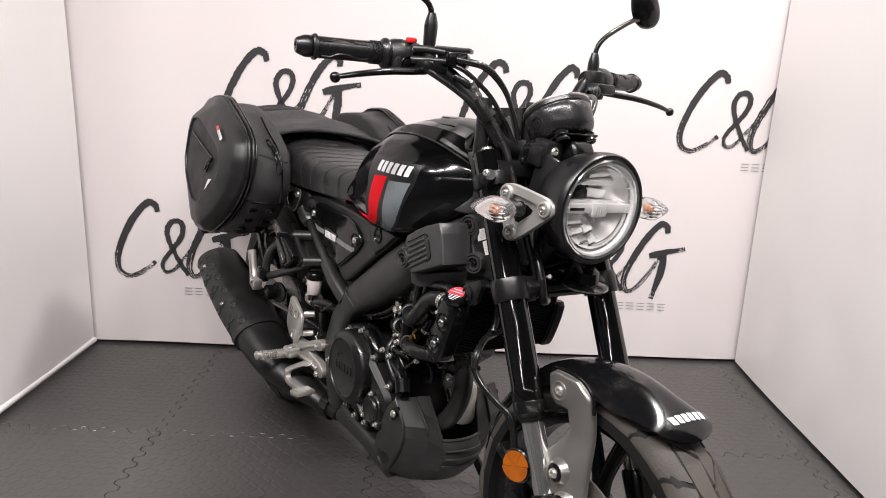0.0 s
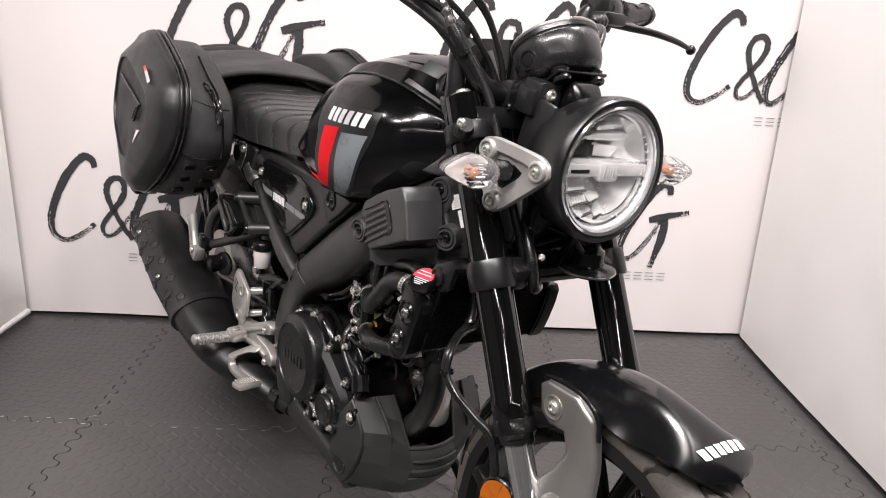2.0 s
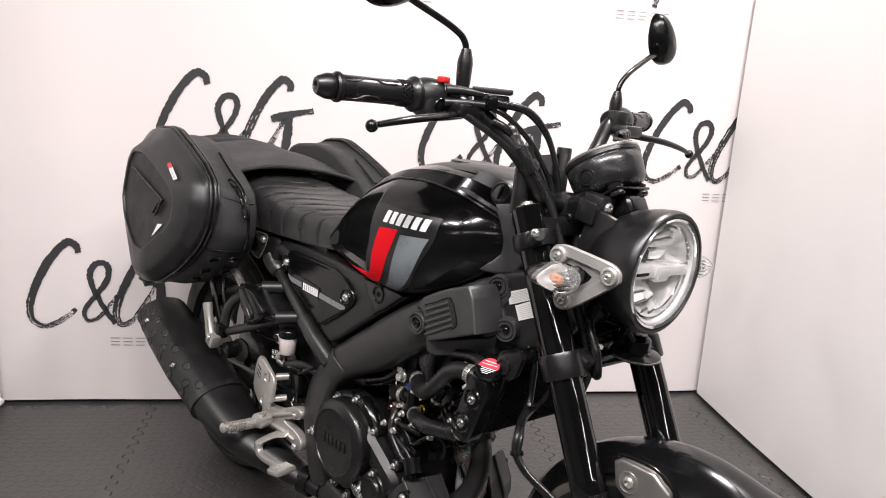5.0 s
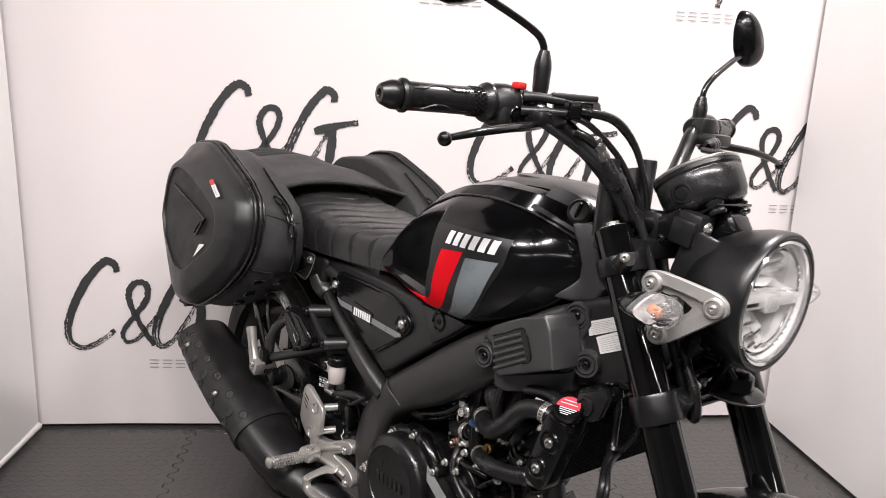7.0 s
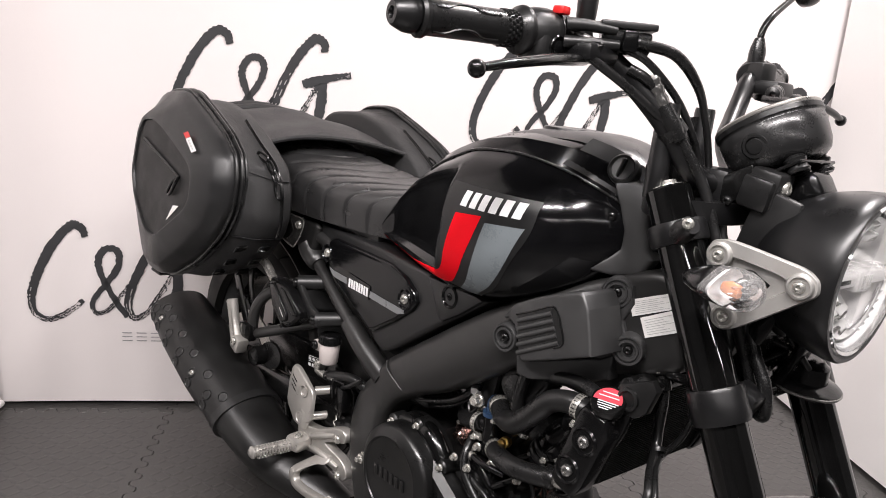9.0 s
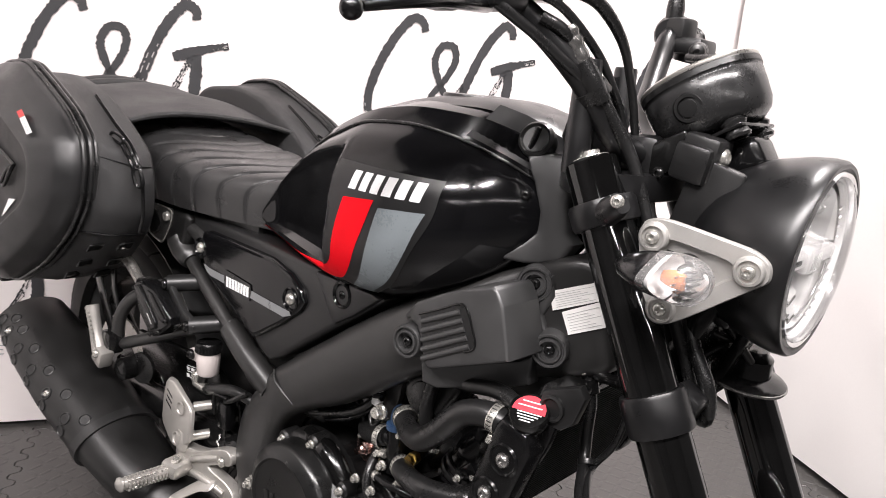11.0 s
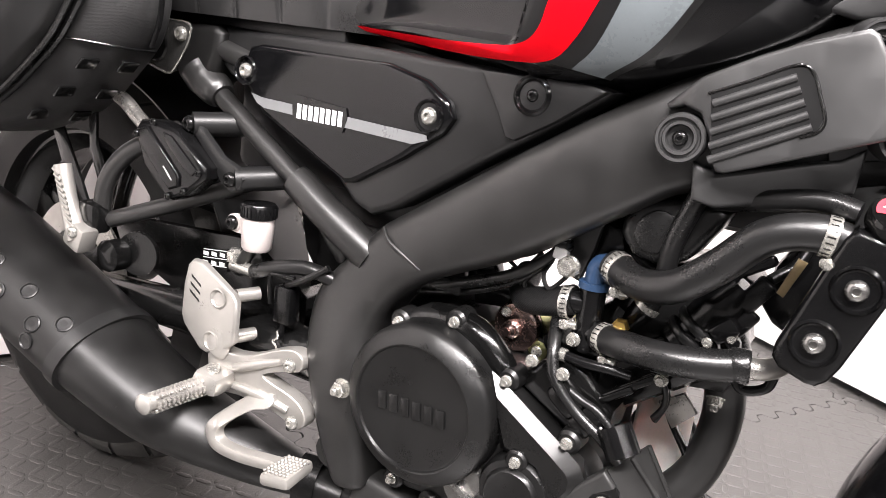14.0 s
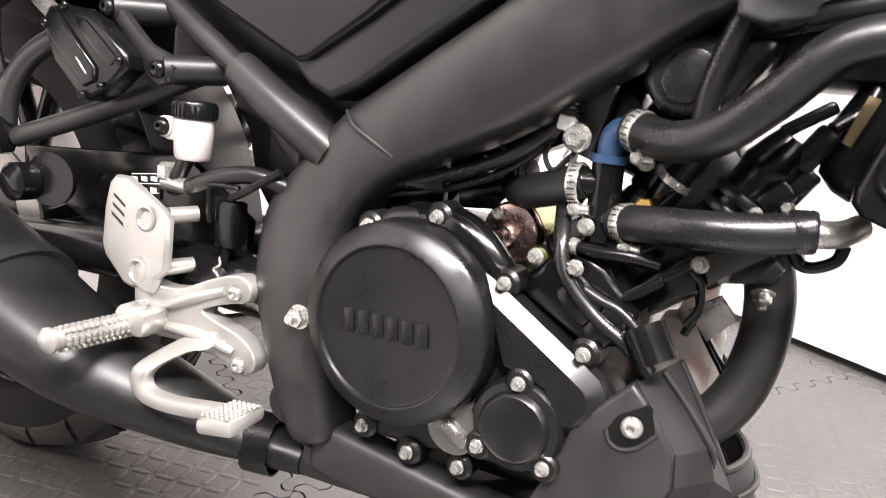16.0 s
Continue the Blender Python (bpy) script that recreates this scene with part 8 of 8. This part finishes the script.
    # sunken pocket with a zip, sticker and badge
    part("pocket", grid([ring(pk, 0.3085, T, 1.0), ring(pk, 0.3100, T, 0.99), ring(pk, 0.3100, T, 0.93), ring(pk, 0.3100, T, 0.90)], True, True), POCKET, sh, "flat front pocket")
    fz = lambda x, z, d: (x, s * (0.3110 + d + T * (z - 0.72)), z)
    part("pocket_zip", tube([fz(-0.060, 0.804, 0.001), fz(0.01, 0.787, 0.0015), fz(0.08, 0.770, 0.0015), fz(0.142, 0.754, 0.001)], 0.0032, 8, 6), PLASTIC2, sh)
    part("zip_pull", tube([fz(0.142, 0.753, 0.003), fz(0.138, 0.742, 0.006), fz(0.118, 0.720, 0.005), fz(0.106, 0.723, 0.005), fz(0.128, 0.746, 0.006), fz(0.142, 0.753, 0.003)], 0.0032, 8, 4), PLASTIC2, sh)
    tag = lambda u, v: fz(0.134 + 0.048 * u + 0.020 * v, 0.836 - 0.030 * u + 0.006 * v, 0.0012)
    part("badge", grid([[tag(u, v) for v in (0, 1)] for u in (0.3, 0.65, 1)]), WHITE, sh, "small white fabric badge")
    part("badge_tip", grid([[tag(u, v) for v in (0, 1)] for u in (0, 0.28)]), REDPLASTIC, sh, "red badge tip")
    for k in range(4):
        part("print_bar", grid([[fz(0.134 + 0.048 * u + 0.020 * v, 0.836 - 0.030 * u + 0.006 * v, 0.0018) for v in (0.35, 0.65)] for u in (0.4 + 0.14 * k, 0.47 + 0.14 * k)]), INK, sh)
    part("sticker", grid([[fz(0.098 + 0.032 * u + 0.028 * v * u, 0.662 + 0.038 * u + 0.004 * v - 0.006 * (1 - u), 0.0012) for v in (0, 1)] for u in (0.25, 0.6, 1)]), LABEL, sh, "silver reflective tag")
    # main zip with chain-like pulls on the front wall
    part("main_zip", tube([(0.16, s * 0.19, 0.868), (0.225, s * 0.19, 0.832), (0.282, s * 0.186, 0.797), (0.300, s * 0.182, 0.755), (0.297, s * 0.178, 0.70), (0.28, s * 0.175, 0.665)], 0.003, 8, 6), PLASTIC2, pn)

    def loop(a, b, w, r):
        a, b = Vector(a), Vector(b)
        d = (b - a).normalized()
        n = d.cross(Vector((0.5, s * 0.8, 0.1))).normalized() * w
        return tube([a, a + d * w + n, b - d * w + n, b, b - d * w - n, a + d * w - n, a], r, 8, 4)
    for a, b, w, r in (((0.241, s * 0.203, 0.816), (0.272, s * 0.198, 0.807), 0.005, 0.0027), ((0.272, s * 0.198, 0.806), (0.290, s * 0.194, 0.786), 0.004, 0.0026), ((0.288, s * 0.194, 0.788), (0.300, s * 0.191, 0.769), 0.004, 0.0026), ((0.299, s * 0.191, 0.771), (0.309, s * 0.188, 0.742), 0.006, 0.003)):
        part("zip_pull", loop(a, b, w, r), PLASTIC2, pn)
    # smooth lower panel with webbing slots, and a panel seam above it
    part("panel_seam", tube([(0.240, s * 0.249, 0.664), (0.268, s * 0.22, 0.662), (0.272, s * 0.185, 0.660), (0.268, s * 0.160, 0.660)], 0.0018, 8, 6), PLASTIC2, pn)
    part("panel_seam", tube([(0.268, s * 0.25, 0.790), (0.280, s * 0.215, 0.780), (0.287, s * 0.185, 0.772), (0.284, s * 0.160, 0.770)], 0.0014, 8, 6), CLOTH, pn)
    # slots are flat black patches; the darkness of the holes is painted
    for z, xa, xb in ((0.640, 0.252, 0.262), (0.606, 0.214, 0.226), (0.574, 0.165, 0.178)):
        for k in range(2):
            y = 0.232 - 0.042 * k
            part("webbing_slot", box((xa + (xb - xa) * k, s * y, z), (0.0035, 0.027, 0.015), 0.0015, (0, 38, s * -14)), BLACKMETAL, pn, "flat black patch for a webbing slot's dark hole")
    part("strap_end", box((-0.03, s * 0.26, 0.528), (0.05, 0.05, 0.006), 0.002), CLOTH, pn)
    return pn


pannier(-1, "black moulded textile pannier with zipped pocket, hung beside the seat")
pannier(1, "black moulded textile pannier hung on the far side of the seat")
# cloth yoke over the pillion seat that joins the two panniers
yoke = thing("pannier_yoke", "black nylon yoke draped over the seat between the panniers", "strap", BIKE)


def yoke_at(u, v):
    x = -0.17 + 0.33 * u + 0.02 * v
    y = 0.19 * v
    z = ST(min(x, 0.3)) + 0.020 - 0.035 * abs(v) ** 2.2 + 0.003 * math.sin(9 * u + 3 * v) + 0.006 * (1 - u)
    return Vector((x, y, z))


part("yoke_cloth", shell(yoke_at, 0, 1, 26, 30, 0.008), CLOTH, yoke)
part("yoke_flap", shell(lambda u, v: yoke_at(0.1 + 0.98 * u, v * 0.98) + Vector((0.012, 0, 0.010 + 0.003 * math.sin(5 * v))), 0, 1, 22, 30, 0.005), CLOTH, yoke)
part("yoke_hem", tube([yoke_at(1.085, v * 0.98) + Vector((0.012, 0, 0.009)) for v in np.linspace(-1, 1, 14)], 0.005, 8, 3), CLOTH, yoke)
part("yoke_roll", tube([(-0.19, -0.10, 0.858), (-0.19, 0.0, 0.872), (-0.19, 0.10, 0.858)], 0.02, 14, 5), CLOTH, yoke)
part("yoke_roll", tube([(-0.15, -0.12, 0.862), (-0.15, 0.0, 0.876), (-0.15, 0.12, 0.862)], 0.012, 12, 5), CLOTH, yoke)


# ---- interlocking foam mats, each a piece of the floor ----
TILE = 0.607
TOP = 0.0


def wavy(n, amp=0.011, teeth=11):
    """Offsets of a puzzle edge, rounded dovetail teeth."""
    out = []
    for k in range(n + 1):
        u = k / n
        w = math.sin(2 * math.pi * teeth * u)
        out.append((u, amp * (abs(w) ** 0.35) * (1 if w > 0 else -1)))
    return out


def mat_mesh():
    n = 132
    e = wavy(n)
    g = 0.0011
    pts = []
    pts += [(TILE * u, a + g) for u, a in e[:-1]]
    pts += [(TILE - a - g, TILE * u) for u, a in e[:-1]]
    pts += [(TILE * (1 - u), TILE + wavy(n)[n - k][1] - g) for k, (u, a) in enumerate(e[:-1])]
    pts += [(-wavy(n)[n - k][1] + g, TILE * (1 - u)) for k, (u, a) in enumerate(e[:-1])]
    m = len(pts)
    verts, faces = [], []
    cx = cy_ = TILE / 2
    for z, sh in ((-0.012, 0), (-0.001, 0), (0.0, 0.0008)):
        verts += [(x + (cx - x) * sh / 0.3, y + (cy_ - y) * sh / 0.3, z) for x, y in pts]
    for r in range(2):
        faces += [(r * m + i, r * m + (i + 1) % m, (r + 1) * m + (i + 1) % m, (r + 1) * m + i) for i in range(m)]
    faces.append(tuple(range(2 * m, 3 * m)))
    me = bpy.data.meshes.new("mat")
    me.from_pydata(verts, [], faces)
    me.materials.append(MAT)
    return me


MATMESH = mat_mesh()
MATS = pose(-0.805, 1.978, 0, 0, 0, -1.6)
for i in range(-2, 5):
    for j in range(-4, 2):
        ob = new("mat_tile", MATMESH)
        ob.parent = floor
        ob.matrix_basis = MATS @ pose(TILE * i, TILE * j, TOP)
# raised tread lozenges over the mats
verts, faces = [], []
P = 0.0262
for i in range(-24, 100):
    for j in range(-60, 46):
        x, y = (i + 0.5) * P, (j + 0.5) * P
        u, v = (x / TILE) % 1, (y / TILE) % 1
        if min(u, 1 - u) < 0.035 or min(v, 1 - v) < 0.035:
            continue
        w = MATS @ Vector((x, y, 0))
        if not (-1.36 < w.x < 1.2 and 0.35 < w.y < 2.66):
            continue
        a = math.radians(45 if (i + j) % 2 else -45)
        ca, sa = math.cos(a), math.sin(a)
        L, W, hgt = 0.0160, 0.0046, 0.0007
        base = len(verts)
        hexa = ((-L, 0), (-L * 0.6, -W), (L * 0.6, -W), (L, 0), (L * 0.6, W), (-L * 0.6, W))
        for k_, lz in ((1.0, 0.0002), (0.86, hgt * 0.8), (0.62, hgt)):
            for lx, ly in hexa:
                lx, ly = lx * (0.5 + 0.5 * k_), ly * k_
                verts.append(tuple(MATS @ Vector((x + lx * ca - ly * sa, y + lx * sa + ly * ca, lz))))
        for q in (0, 6):
            faces += [(base + q + k_, base + q + (k_ + 1) % 6, base + q + 6 + (k_ + 1) % 6, base + q + 6 + k_) for k_ in range(6)]
        faces.append(tuple(base + 12 + k_ for k_ in range(6)))
me = bpy.data.meshes.new("mat_tread")
me.from_pydata(verts, [], faces)
me.shade_smooth()
me.materials.append(MAT)
tread = new("mat_tread", me)
tread.parent = floor
tagged(tread, "raised chequer tread on the foam mats", kind="stuff")
